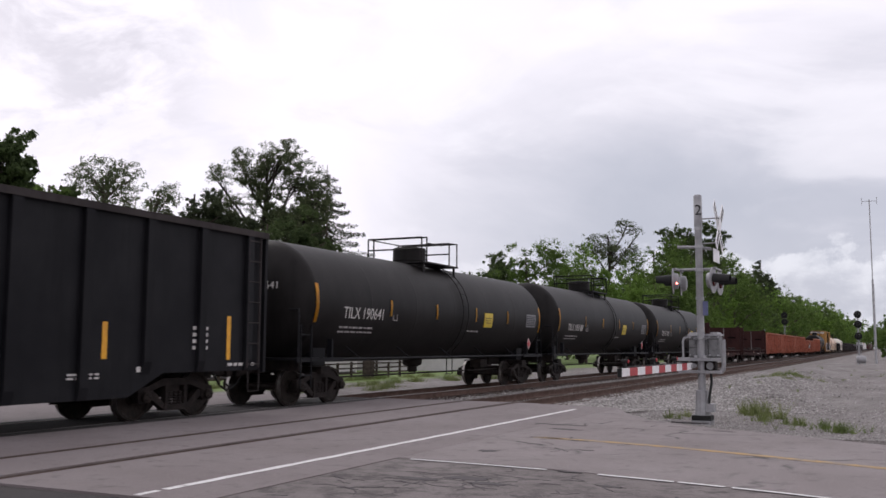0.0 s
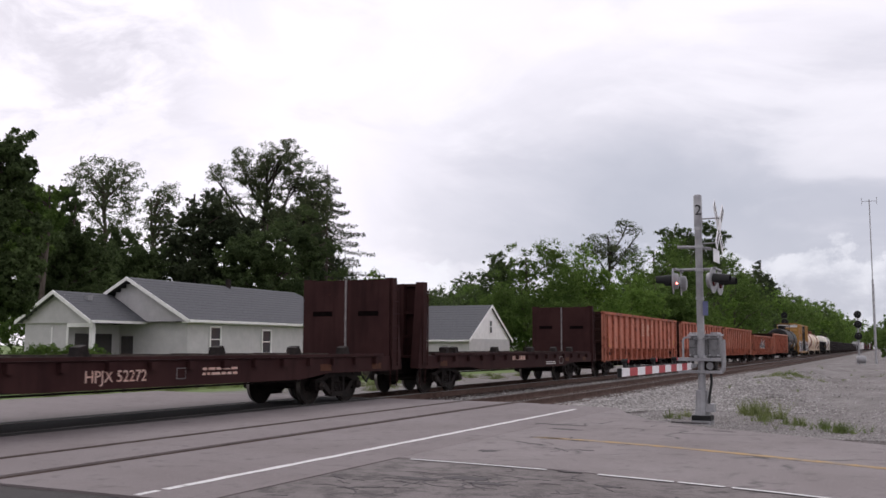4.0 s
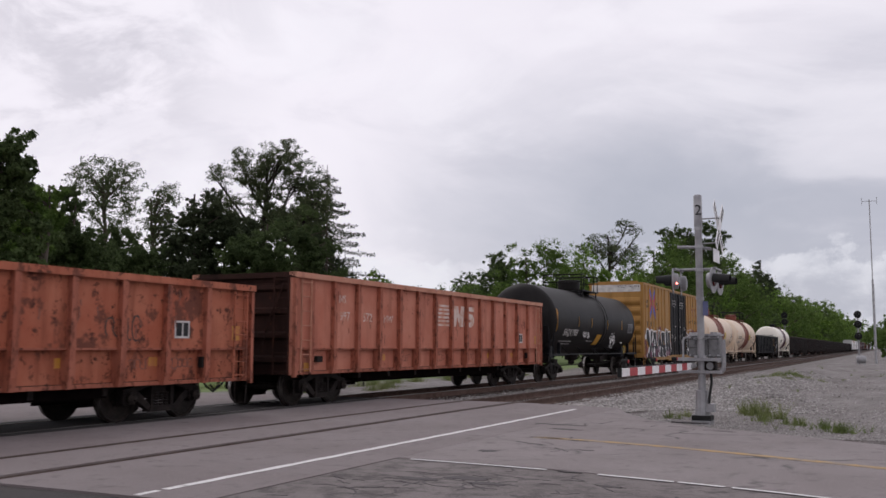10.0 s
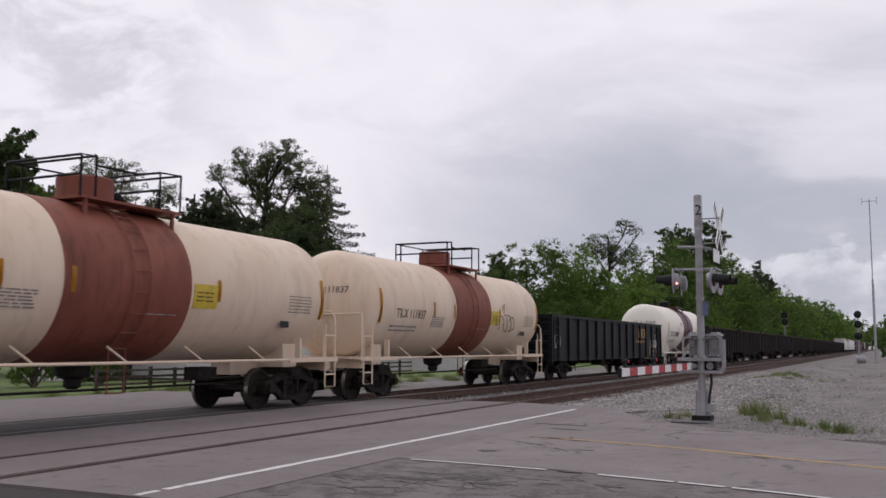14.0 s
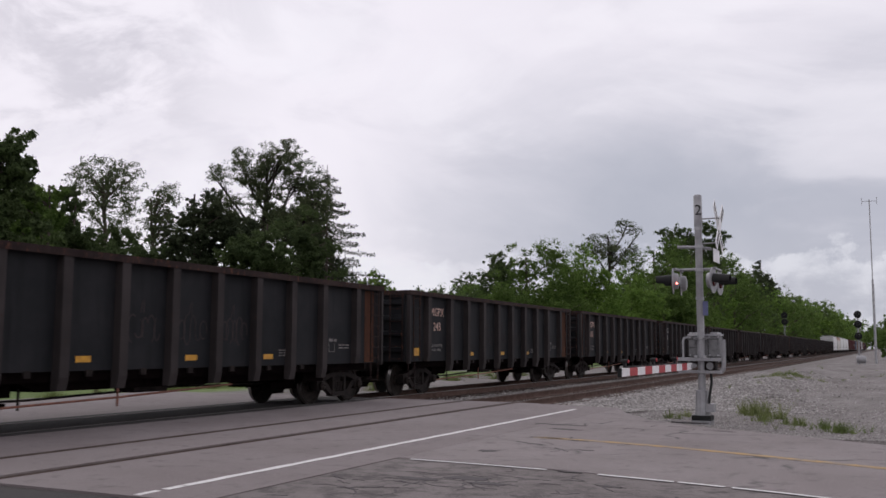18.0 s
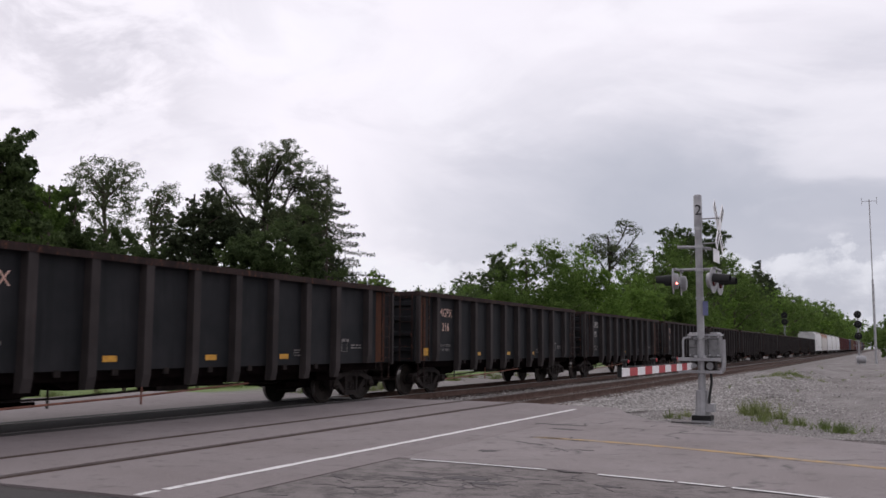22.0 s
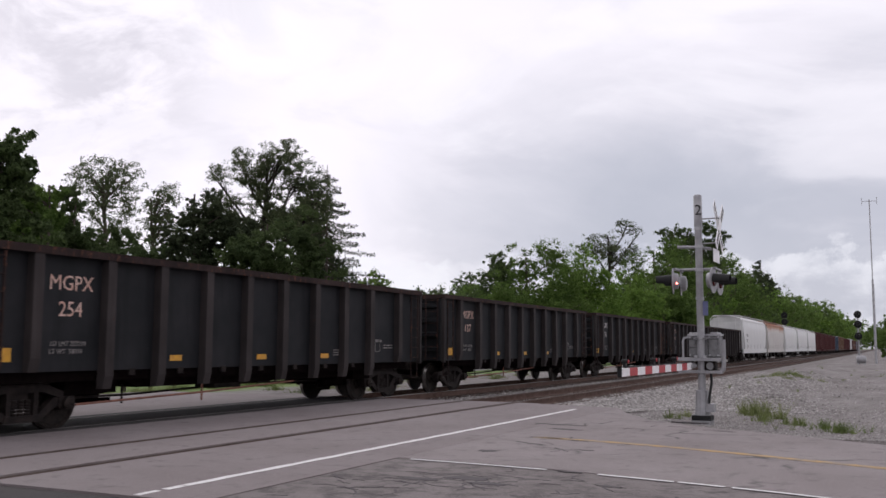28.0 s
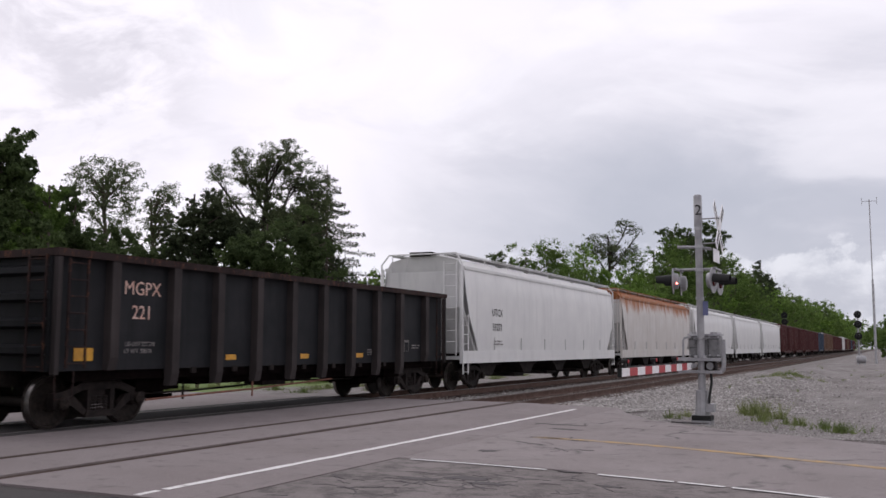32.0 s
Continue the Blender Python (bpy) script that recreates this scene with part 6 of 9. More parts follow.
thin.append([(-7.19, 2.35), (-6.42, 2.37), (-6.4, 1.96), (-6.24, 1.6)])
thin.append([(-6.02, 1.32), (-5.94, 2.04), (-5.88, 2.44), (-5.47, 2.45), (-5.45, 2.06)])
thin.append([(-5.03, 1.71), (-5.12, 2.38), (-4.08, 2.35), (-4.11, 1.91), (-3.97, 1.62)])
thin.append([(-3.9, 1.44), (-3.98, 1.98), (-3.83, 2.54), (-3.29, 2.52), (-3.21, 1.73)])
thin.append([(-3.21, 2.39), (-2.52, 2.42), (-2.55, 1.77), (-2.34, 1.34), (-2.34, 1.2), (-2.34, 1.17)])
thin.append([(-6.84, 1.88), (-7.04, 1.56), (-6.72, 1.56), (-6.84, 1.88)])
thin.append([(-7.56, 1.44), (-7.65, 1.33), (-7.61, 1.18), (-7.54, 1.14), (-7.53, 0.895)])
thin.append([(-4.9, 1.39), (-4.72, 1.37), (-4.71, 0.895)])
thin.append([(-3.96, 1.44), (-3.79, 1.44), (-3.82, 1.09), (-3.95, 1.07), (-3.77, 0.9)])
thin.append([(-3.16, 1.45), (-3.28, 1.13), (-3.25, 0.93)])
thin.append([(-5.97, 1.12), (-5.85, 0.94), (-5.84, 0.895)])
thin.append([(-4.47, 0.91), (-4.33, 0.895), (-4.32, 0.895)])
thin.append([(-2.92, 0.895), (-2.8, 0.895), (-2.66, 0.895)])
thin.append([(-2.34, 1.41), (-2.34, 1.18), (-2.34, 1.37)])
pale = []
pale.append([(-8.57, 1.15), (-8.36, 1.43), (-8.07, 1.49), (-8.18, 1.33), (-8.29, 1.1)])
pale.append([(-7.26, 1.08), (-7.14, 1.35), (-6.92, 1.44), (-6.69, 1.1), (-6.86, 1.19), (-6.87, 0.875), (-6.95, 0.875), (-7, 1.17)])
pale.append([(-5.56, 1.09), (-5.67, 1.39), (-5.43, 1.56), (-5.27, 1.44), (-5.48, 1.28), (-5.51, 0.875), (-5.81, 0.875)])
pale.append([(-8.85, 1.17), (-8.67, 1), (-8.74, 0.875), (-8.86, 0.875)])
pale.append([(-9.24, 2.09), (-8.93, 2.25), (-8.91, 1.89), (-9.13, 1.88)])
pale.append([(-8.24, 2.39), (-7.88, 2.41), (-8, 1.66)])
pale.append([(-7.14, 2.01), (-7.22, 2.33), (-7.37, 2), (-7.54, 1.67)])
pale.append([(-3.97, 1.72), (-3.87, 2.49), (-3.74, 2.5), (-3.86, 1.55)])
puffs(YB, [(-8.01, 2.48, 0.18, 0.15), (-8.15, 2.31, 0.14, 0.12), (-6.23, 2.12, 0.23, 0.37), (-5.32, 2.52, 0.29, 0.16), (-5.29, 2.28, 0.18, 0.31), (-4.01, 2.55, 0.2, 0.1), (-9.12, 1.7, 0.24, 0.12), (-9.22, 0.93, 0.37, 0.13), (-2.3, 1.68, 0.23, 0.16), (-8.84, 1.35, 0.22, 0.3)], 1.5630, M_SPRAYRED, 1)
puffs(YB, [(-8.11, 2.46, 0.07, 0.07), (-6.26, 2.34, 0.09, 0.07), (-5.31, 2.31, 0.08, 0.07), (-4.03, 2.56, 0.09, 0.05), (-9.29, 0.91, 0.1, 0.09), (-9.46, 0.97, 0.06, 0.06)], 1.5663, M_YELWORN, 2)
blots(YB, fill, 1.5668, M_SPRAYBLK)
puffs(YB, [(-7.44, 1.61, 0.22, 0.13), (-7.84, 1.02, 0.21, 0.23), (-6.4, 1.12, 0.25, 0.25), (-5.76, 1.32, 0.22, 0.21), (-3.51, 1.09, 0.3, 0.18), (-2.91, 1.13, 0.24, 0.19)], 1.5688, M_SPRAYMAG, 3)
blots(YB, pale, 1.5698, M_SPRAYWHT)
spray(YB, thin, 1.5718, M_SPRAYWHT, 0.042, "graffiti_outline")
# and the word at the other end
cloud = []
cloud.append([(2.72, 1.39), (2.72, 1.86), (2.72, 2.43), (3.02, 2.32), (3.48, 2.37), (3.97, 2.58), (4.34, 2.48), (4.72, 2.58), (5.22, 2.68), (5.7, 2.5), (6.07, 2.46), (6.4, 2.66), (6.86, 2.53), (7.25, 2.41), (8.11, 2.33), (8.36, 2.48), (9.05, 2.12), (9.36, 0.875), (8.41, 0.875), (2.72, 0.875)])
fill = []
fill.append([(2.72, 2.26), (3.38, 2.14), (3.65, 1.64), (3.64, 1.12), (3.18, 0.875), (2.72, 0.875), (2.75, 1.46)])
fill.append([(3.8, 2.29), (4.73, 2.33), (4.66, 2.04), (4.53, 1.68), (4.96, 1.56), (4.78, 1.11), (5.07, 0.91), (4.5, 0.88), (4.1, 1.23), (3.87, 1.58)])
fill.append([(5.71, 2.27), (6.24, 2.08), (6.32, 1.73), (6.28, 1.09), (6.69, 0.875), (6.03, 0.875), (5.7, 0.91), (4.95, 0.875), (5.1, 1.56), (5.39, 1.81)])
fill.append([(7.38, 2.31), (7.6, 2.32), (7.77, 1.75), (8.14, 1.34), (8.46, 2.01), (9.14, 1.97), (9.32, 1.54), (9.36, 0.9), (8.95, 0.875), (7.4, 0.875), (6.69, 0.875), (7.02, 1.53)])
fill.append([(6.42, 2.12), (6.64, 2.25), (6.99, 2.25), (7.26, 2.11), (7.29, 1.93), (7.03, 1.76), (6.66, 1.76), (6.4, 1.88)])
fill.append([(2.72, 1.65), (2.72, 1.88), (2.72, 2), (2.72, 1.35), (2.72, 0.93), (2.72, 1.14)])
fill.append([(2.72, 0.875), (4.03, 1.12), (7.39, 1.07), (9.36, 0.875), (9.23, 0.875), (6.47, 0.875), (2.85, 0.875)])
thin = []
thin.append([(2.72, 0.96), (2.72, 2), (2.72, 2.41), (3.28, 2.24), (3.59, 2.17), (3.86, 1.6)])
thin.append([(3.61, 1.64), (3.79, 2.38), (4.81, 2.4), (4.82, 2.16), (4.55, 2), (4.6, 1.65), (4.88, 1.56), (5.01, 1.37), (4.9, 1.01)])
thin.append([(5.19, 1.71), (5.66, 2.39), (6.33, 2.14), (6.28, 1.55)])
thin.append([(7.27, 1.74), (7.3, 2.4), (7.75, 2.35), (8.13, 1.45), (8.43, 2.12), (9.14, 2.08), (9.32, 1.63), (9.36, 0.895)])
thin.append([(6.33, 2.04), (6.59, 2.29), (7.01, 2.31), (7.36, 2.12), (7.32, 1.85), (7.03, 1.71), (6.62, 1.71), (6.34, 1.88), (6.33, 2.04)])
thin.append([(2.72, 1.67), (2.72, 1.84), (2.72, 1.98)])
thin.append([(6.99, 1.53), (7.37, 1.61), (7.95, 0.895)])
thin.append([(8.73, 0.895), (8.82, 1.48), (9.09, 1.77)])
thin.append([(2.72, 1.23), (2.72, 1.46), (2.72, 1.67)])
pale = []
pale.append([(3.05, 1.44), (3.21, 1.44), (3.42, 1.29), (3.23, 1.16), (3.06, 1.2)])
pale.append([(2.72, 0.98), (2.83, 1.13), (2.91, 0.89), (2.72, 0.875)])
pale.append([(3.69, 0.875), (3.95, 1.21), (4.43, 1.28), (4.52, 0.95), (4.08, 0.875)])
pale.append([(4.15, 1.72), (4.26, 1.74), (4.25, 1.56), (4.08, 1.56)])
pale.append([(6.3, 1.62), (6.71, 1.71), (7.27, 1.71), (7.1, 1.08), (6.9, 1.55), (6.4, 1.52)])
pale.append([(5.4, 0.875), (5.71, 1.17), (5.94, 0.875)])
pale.append([(7.04, 0.95), (7.74, 1.1), (7.9, 0.875), (7.04, 0.875)])
pale.append([(4.88, 1.59), (5.07, 1.73), (5.36, 1.69), (5.05, 1.2)])
pale.append([(6.21, 0.875), (6.74, 0.875), (7.31, 0.875), (6.82, 0.875)])
pale.append([(3.53, 0.875), (3.87, 0.875), (4.41, 0.875), (4.05, 0.875)])
pale.append([(4.09, 1.49), (4.46, 1.49), (4.47, 1.25), (4.1, 1.25)])
pale.append([(5.4, 1.54), (5.65, 1.59), (5.7, 1.37), (5.49, 1.44)])
blots(YB, cloud, 1.5630, M_SPRAYRED, "sprayed_cloud")
blots(YB, fill, 1.5668, M_SPRAYBLK)
blots(YB, pale, 1.5698, M_SPRAYWHT)
spray(YB, thin, 1.5718, M_SPRAYWHT, 0.045, "graffiti_outline")
spray(YB, [[(3.1, 2.52), (3.5, 2.62), (4.0, 2.60), (4.4, 2.66), (4.9, 2.58), (5.0, 2.42)]], 1.5440, M_HAZE, 0.07, "sprayed_cloud")
for _i, (_y, _z) in enumerate(((-1.35, 2.15), (-1.05, 1.95), (0.55, 2.1), (1.25, 2.2), (1.0, 1.85))):
    puffs(YB, [(_y, _z, 0.07, 0.12), (_y + 0.16, _z + 0.1, 0.04, 0.06)], 1.5660, M_LETTER if _i % 2 else M_LETTERDIM, 20 + _i)
tag(YB, -1.9, 1.2, 1.3, 0.5, 1.566, M_FAINT, 98, 0.03)
tag(YB, 0.9, 1.2, 1.2, 0.5, 1.566, M_FAINT, 99, 0.03)
tag(YB, -9.35, 1.45, 0.6, 0.4, 1.503, M_SPRAYWHT, 96, 0.02)
_bm2 = word("TBOX 662416", 0.21, M_BLACKLET)
part("lettering", _bm2, M_BLACKLET, YB, "", Matrix.Translation((0.72, -9.44, 4.86)) @ Matrix.Rotation(radians(90), 4, "X"))
small_print(M_LETTERDIM, YB, 1.503, -6.15, 2.6, 0.6, 3, 0.03, 0.03, 31)

# ---------------------------------------------------------------- bulkhead flat cars


def flat_car(label, length, coupled, truck, num):
    car = thing("bulkhead_flat_car", label, "flat car", "railcars")
    h = length / 2
    boxes("deck", M_FLAT, car, [(-1.42, 1.42, -h, h, 1.10, 1.17)])
    for s in (-1, 1):
        bm = bmesh.new()
        prism(bm, [(-h, 1.16), (h, 1.16), (h, 0.78), (truck - 1.0, 0.78), (truck - 2.2, 0.66), (-truck + 2.2, 0.66), (-truck + 1.0, 0.78), (-h, 0.78)], *sorted((s * 1.43, s * 1.37)))
        sill = part("side_sill", bm, M_FLAT, car)
        for y in np.linspace(-h + 1.3, h - 1.3, 15):
            bm = bmesh.new()
            box(bm, *sorted((s * 1.43, s * 1.53)), y - 0.09, y + 0.09, 0.98, 1.14)
            part("stake_pocket", bm, M_FLAT, sill)
        boxes("rub_rail", M_FLAT, sill, [(*sorted((s * 1.36, s * 1.50)), -h + 0.9, h - 0.9, 1.175, 1.24)])
        # bulkhead at this end
        yb = s * (h - 0.45)
        boxes("bulkhead_panel", M_FLAT, car, [(-1.40, -0.03, *sorted((yb, yb + s * 0.06)), 1.17, 3.30), (0.03, 1.40, *sorted((yb, yb + s * 0.06)), 1.17, 3.30)])
        # each slot is a thin plate; its recess shade is the black colour
        for xa in (-1.1, 0.4):
            boxes("slot", M_SHADEBLACK, car, [(xa, xa + 0.65, *sorted((yb - s * 0.004, yb + s * 0.01)), 2.28, 2.42)])
        boxes("centre_seam", M_LETTERDIM, car, [(-0.028, 0.028, *sorted((yb - s * 0.02, yb + s * 0.05)), 1.2, 3.3)])
        for x in (-1.34, 1.34):
            bm = bmesh.new()
            prism(bm, [(yb + s * 0.06, 3.34), (yb + s * 0.30, 3.34), (yb + s * 0.62, 0.80), (yb + s * 0.06, 0.80)], x - 0.13, x + 0.13)
            part("bulkhead_post", bm, M_FLAT, car)
        boxes("bulkhead_rib", M_FLAT, car, [(x - 0.05, x + 0.05, *sorted((yb + s * 0.06, yb + s * 0.3)), 1.17, 3.3) for x in (-0.75, -0.2, 0.2, 0.75)] + [(-1.21, 1.21, *sorted((yb + s * 0.062, yb + s * 0.22)), z, z + 0.08) for z in (1.7, 2.4, 3.22)])
        ladder(car, -0.75 if s > 0 else 0.35, yb + s * 0.5, 0.4, 1.2, 3.2, 6, M_FLAT, "end_ladder", "x")
        ladder(car, 1.475, yb + s * 0.2 - 0.16, 0.32, 0.9, 3.1, 7, M_FLAT)
        stirrup(car, s * (h - 0.2), M_FLAT, 1.42, 0.8)
    boxes("centre_sill", M_GRIME, car, [(-0.35, 0.35, -coupled / 2 + 0.8, coupled / 2 - 0.8, 0.60, 1.09)] + [(-1.3, 1.3, y - 0.08, y + 0.08, 0.8, 1.095) for y in np.linspace(-h + 1.5, h - 1.5, 9)])
    rnd = random.Random(num)
    for y in (-6.7, -6.0, -2.5, 1.2, 4.0, 6.2):
        bm = bmesh.new()
        prism(bm, [(y - 0.14, 1.17), (y - 0.10, 1.40), (y + 0.06, 1.44), (y + 0.2, 1.17)], 1.0, 1.25)
        part("winch", bm, M_GRIME, car)
    for y in np.linspace(-5.5, 5.5, 8):
        boxes("deck_block", M_FENCE, car, [(-1.1, 1.1, y - 0.06, y + 0.06, 1.17, 1.26)])
    bars("brake_rod", M_GRIME, car, [[(0.9, -truck + 1.2, 0.6), (0.9, truck - 1.2, 0.6)]], 0.022)
    running_gear(car, truck, h, coupled)
    return car


_f1 = couple(flat_car("dark red bulkhead flat car, empty, with rusty side sills", 17.25, 18.6, 6.1, 1), 87.9)
_f2 = couple(flat_car("dark red bulkhead flat car, empty, with rusty side sills", 18.0, 19.2, 6.4, 2), 106.9)
lettering("HPJX 52272", 0.30, M_PINKLET, _f1, 1.434, -1.9, 0.88)
small_print(M_PINKLET, _f1, 1.431, 0.4, 0.95, 1.1, 2, 0.05, 0.05, 3)
bars("frame_mark", M_LETTERDIM, _f1, [[(1.434, -0.35, 0.8), (1.434, -0.1, 0.8), (1.434, -0.1, 1.0), (1.434, -0.35, 1.0), (1.434, -0.35, 0.8)]], 0.01, 4)
small_print(M_PINKLET, _f2, 1.431, -1.5, 0.95, 1.3, 1, 0.16, 0.05, 4)
small_print(M_LETTER, _f2, 1.431, 2.2, 0.82, 1.2, 2, 0.04, 0.03, 5)
boxes("frame_mark", M_LETTERDIM, _f2, [(1.431, 1.4345, 3.9, 3.93, 0.75, 1.05), (1.431, 1.4345, 4.35, 4.38, 0.75, 1.05), (1.431, 1.4345, 3.93, 4.35, 0.75, 0.78), (1.431, 1.4345, 3.93, 4.35, 1.02, 1.05)])
for _c in (_f1, _f2):
    boxes("rust_patch", M_ORUST, _c, [(1.4305, 1.4335, y, y + 0.5, 0.84, 1.0) for y in (-7.6, 4.7, 7.2)])

# ---------------------------------------------------------------- covered hoppers


def hopper_car(label, mat, coupled, rusty=False):
    car = thing("covered_hopper", label, "hopper car", "railcars")
    h = coupled / 2 - 0.45
    hb = h - 0.55
    # rounded-side body with sloping end sheets below the waist
    sec = [(1.50, 1.28), (1.53, 1.7), (1.545, 2.4), (1.53, 3.2), (1.45, 3.95), (1.25, 4.25), (0.6, 4.42), (0, 4.45)]
    sec = sec + [(-x, z) for x, z in sec[-2::-1]]

    def inset(z):
        return max(0.0, (2.75 - z) * 0.72) if z < 2.75 else 0.0
    bm = bmesh.new()
    rings = []
    for s in (-1, 1):
        rings.append([bm.verts.new((x, s * (hb - inset(z)), z)) for x, z in sec])
    for i in range(len(sec) - 1):
        bm.faces.new((rings[0][i], rings[0][i + 1], rings[1][i + 1], rings[1][i]))
    bm.faces.new((rings[0][0], rings[1][0], rings[1][-1], rings[0][-1]))
    bm.faces.new(rings[0][::-1]), bm.faces.new(rings[1])
    bmesh.ops.triangulate(bm, faces=[f for f in bm.faces if len(f.verts) > 4])
    body = part("hopper_body", bm, mat, car, "", None, True)
    for s in (-1, 1):
        # sloping end sheet and its frame
        boxes("side_sill", mat, car, [(*sorted((s * 1.42, s * 1.54)), -h + 0.3, h - 0.3, 0.90, 1.30)])
        boxes("roof_edge", mat, body, [(*sorted((s * 1.36, s * 1.48)), -hb, hb, 3.96, 4.06)])
        for x in (-1.46, 1.46):
            boxes("corner_post", mat, car, [(x - 0.05, x + 0.05, *sorted((s * (h - 0.38), s * (h - 0.30))), 1.05, 4.0)])
        bm = bmesh.new()
        prism(bm, [(s * (hb - 1.10), 1.30), (s * (hb - 0.04), 2.78), (s * (hb + 0.02), 2.78), (s * (hb + 0.02), 3.9), (s * (hb + 0.06), 3.9), (s * (hb + 0.06), 2.70), (s * (hb - 1.0), 1.24)], -1.40, 1.40)
        part("slope_sheet", bm, M_HOPGREY, car, "grey sloping end sheet")
        boxes("end_platform", M_HOPGREY, car, [(-1.45, 1.45, *sorted((s * (h - 0.3), s * (h - 1.1))), 1.02, 1.12)])
        ladder(car, 1.50, s * (h - 0.55) - 0.2, 0.4, 0.55, 2.5, 7, mat)
        ladder(car, 0.85, s * (h - 0.28), 0.45, 1.15, 4.2, 9, mat, "end_ladder", "x")
        bars("roof_railing", mat, car, [[(1.48, s * (h - 0.32), 1.1), (1.48, s * (h - 0.32), 4.15), (1.25, s * (h - 0.4), 4.48), (-1.25, s * (h - 0.4), 4.48), (-1.48, s * (h - 0.32), 4.15), (-1.48, s * (h - 0.32), 1.1)]], 0.03)
        bars("roof_railing", mat, car, [[(s * 1.22, -h + 0.4, 4.48), (s * 1.22, h - 0.4, 4.48)]] + [[(s * 1.22, y, 4.24), (s * 1.22, y, 4.48)] for y in np.linspace(-h + 0.6, h - 0.6, 9)], 0.018)
    boxes("running_board", M_HOPGREY, car, [(0.75, 1.18, -h + 0.5, h - 0.5, 4.42, 4.46), (-1.18, -0.75, -h + 0.5, h - 0.5, 4.42, 4.46)])
    for y in np.linspace(-hb + 1.2, hb - 1.2, 6):
        boxes("roof_hatch", mat, car, [(-0.42, 0.42, y - 0.9, y + 0.9, 4.42, 4.53)])
    boxes("vent_hood", M_GRIME, car, [(-0.5, 0.3, -h + 0.45, -h + 0.95, 4.42, 4.56)])
    for y in np.linspace(-hb + 3.0, hb - 3.0, 4):
        bm = bmesh.new()
        prism(bm, [(y - 1.45, 1.29), (y + 1.45, 1.29), (y + 0.35, 0.45), (y - 0.35, 0.45)], -1.05, 1.05)
        part("outlet_hopper", bm, M_GRIME, car)
        boxes("outlet_gate", M_GRIME, car, [(-0.7, 0.7, y - 0.5, y + 0.5, 0.30, 0.45)])
    boxes("side_stake", M_HOPGREY, car, [(1.535, 1.56, y - 0.02, y + 0.02, 1.32, 1.75) for y in np.linspace(-hb + 2.4, hb - 2.4, 6)])
    boxes("centre_sill", M_GRIME, car, [(-0.3, 0.3, -coupled / 2 + 0.8, coupled / 2 - 0.8, 0.74, 1.04)])
    running_gear(car, h - 2.0, h, coupled)
    return car


_hop = None
for _k in range(5):
    if _k == 1:
        _car = hopper_car("white covered hopper car streaked with orange rust", M_HOPRUST, 19.9)
    elif _hop is None:
        _car = _hop = hopper_car("white covered hopper car with black lettering", M_HOPPER, 19.9)
    else:
        _car = copy_thing(_hop, Matrix())
    couple(_car, 561.2 + 19.9 * (_k + 0.5) - 0.2)
lettering("UTCX", 0.36, M_BLACKLET, _hop, 1.552, -6.3, 2.6)
lettering("59271", 0.36, M_BLACKLET, _hop, 1.552, -6.3, 2.1)
small_print(M_LETTERDIM, _hop, 1.55, -6.6, 1.6, 0.8, 2, 0.05, 0.05, 7)

# ---------------------------------------------------------------- far cars at the tail
_at = 661.3
_red = box_car("dark oxide red box car", M_REDCAR, M_REDCAR, 16.6, 17.8, 1.02, 4.35, 6.0, 8, 8, (-1.4, 1.4), M_REDCAR)
_tan = None
for _kind in "rrrrbttrrrwrtrbrr":
    if _kind == "r":
        _car = _red if _at < 662 else copy_thing(_red, Matrix())
    elif _kind == "b":
        _car = box_car("dull blue box car", M_BLUECAR, M_BLUECAR, 16.6, 17.8, 1.02, 4.35, 6.0, 8, 8, (-1.4, 1.4), M_HOPGREY)
    elif _kind == "w":
        _car = box_car("weathered white box car", M_HOPPER, M_HOPGREY, 16.6, 17.8, 1.02, 4.6, 6.0, 8, 8, (-1.4, 1.4), M_HOPPER)
    else:
        if _tan is None:
            _car = _tan = box_car("dull brown box car with white roof", M_TANCAR, M_TANCAR, 16.6, 17.8, 1.02, 4.5, 6.0, 8, 8, (-1.4, 1.4), M_HOPPER)
        else:
            _car = copy_thing(_tan, Matrix())
    couple(_car, _at + 8.9)
    _at += 17.8


def run(t):
    """Metres the train has gone by t seconds; it slows a little."""
    return 16.95 * t - 0.0135 * t * t


def motions():
    times = [32.0 * k / 16 for k in range(17)]
    for car, centre in TRAIN:
        walk(car, [(t, pose(TRACK_FAR, centre - run(t), 0)) for t in times])
    # every wheelset turns alike: key one and let the rest share its action
    sets = [o for o in scene.objects if o.name.split(".")[0] == "wheelset"]
    rows = [(k / FPS, Matrix.Rotation(run(k / FPS) / WHEEL_R, 4, "X")) for k in range(32 * FPS + 1)]
    walk(sets[0], rows)
    keys = sets[0].animation_data
    for o in sets[1:]:
        o.rotation_mode = "QUATERNION"
        o.animation_data_create()
        o.animation_data.action = keys.action
        o.animation_data.action_slot = keys.action_slot

# ---------------------------------------------------------------- crossing gate and signal mast
GX, GY = -3.37, 19.1
gate = thing("crossing_gate", "silver railroad crossing mast with flashing lamps and lowered striped arm", "crossing gate", "", pose(GX, GY, -0.02))
bm = bmesh.new()
lathe(bm, [(0.0, 0.075), (3.9, 0.070), (3.9, 0.082), (4.52, 0.082), (4.55, 0.06)], 20, "z")
part("mast", bm, M_ALU, gate, "silver painted steel pole", None, True)
bm = bmesh.new()
box(bm, -0.19, 0.19, -0.19, 0.19, -0.2, 0.03)
lathe(bm, [(0.03, 0.16), (0.28, 0.14), (0.62, 0.12), (0.62, 0.09)], 12, "z")
part("base_casting", bm, M_ALU, gate)
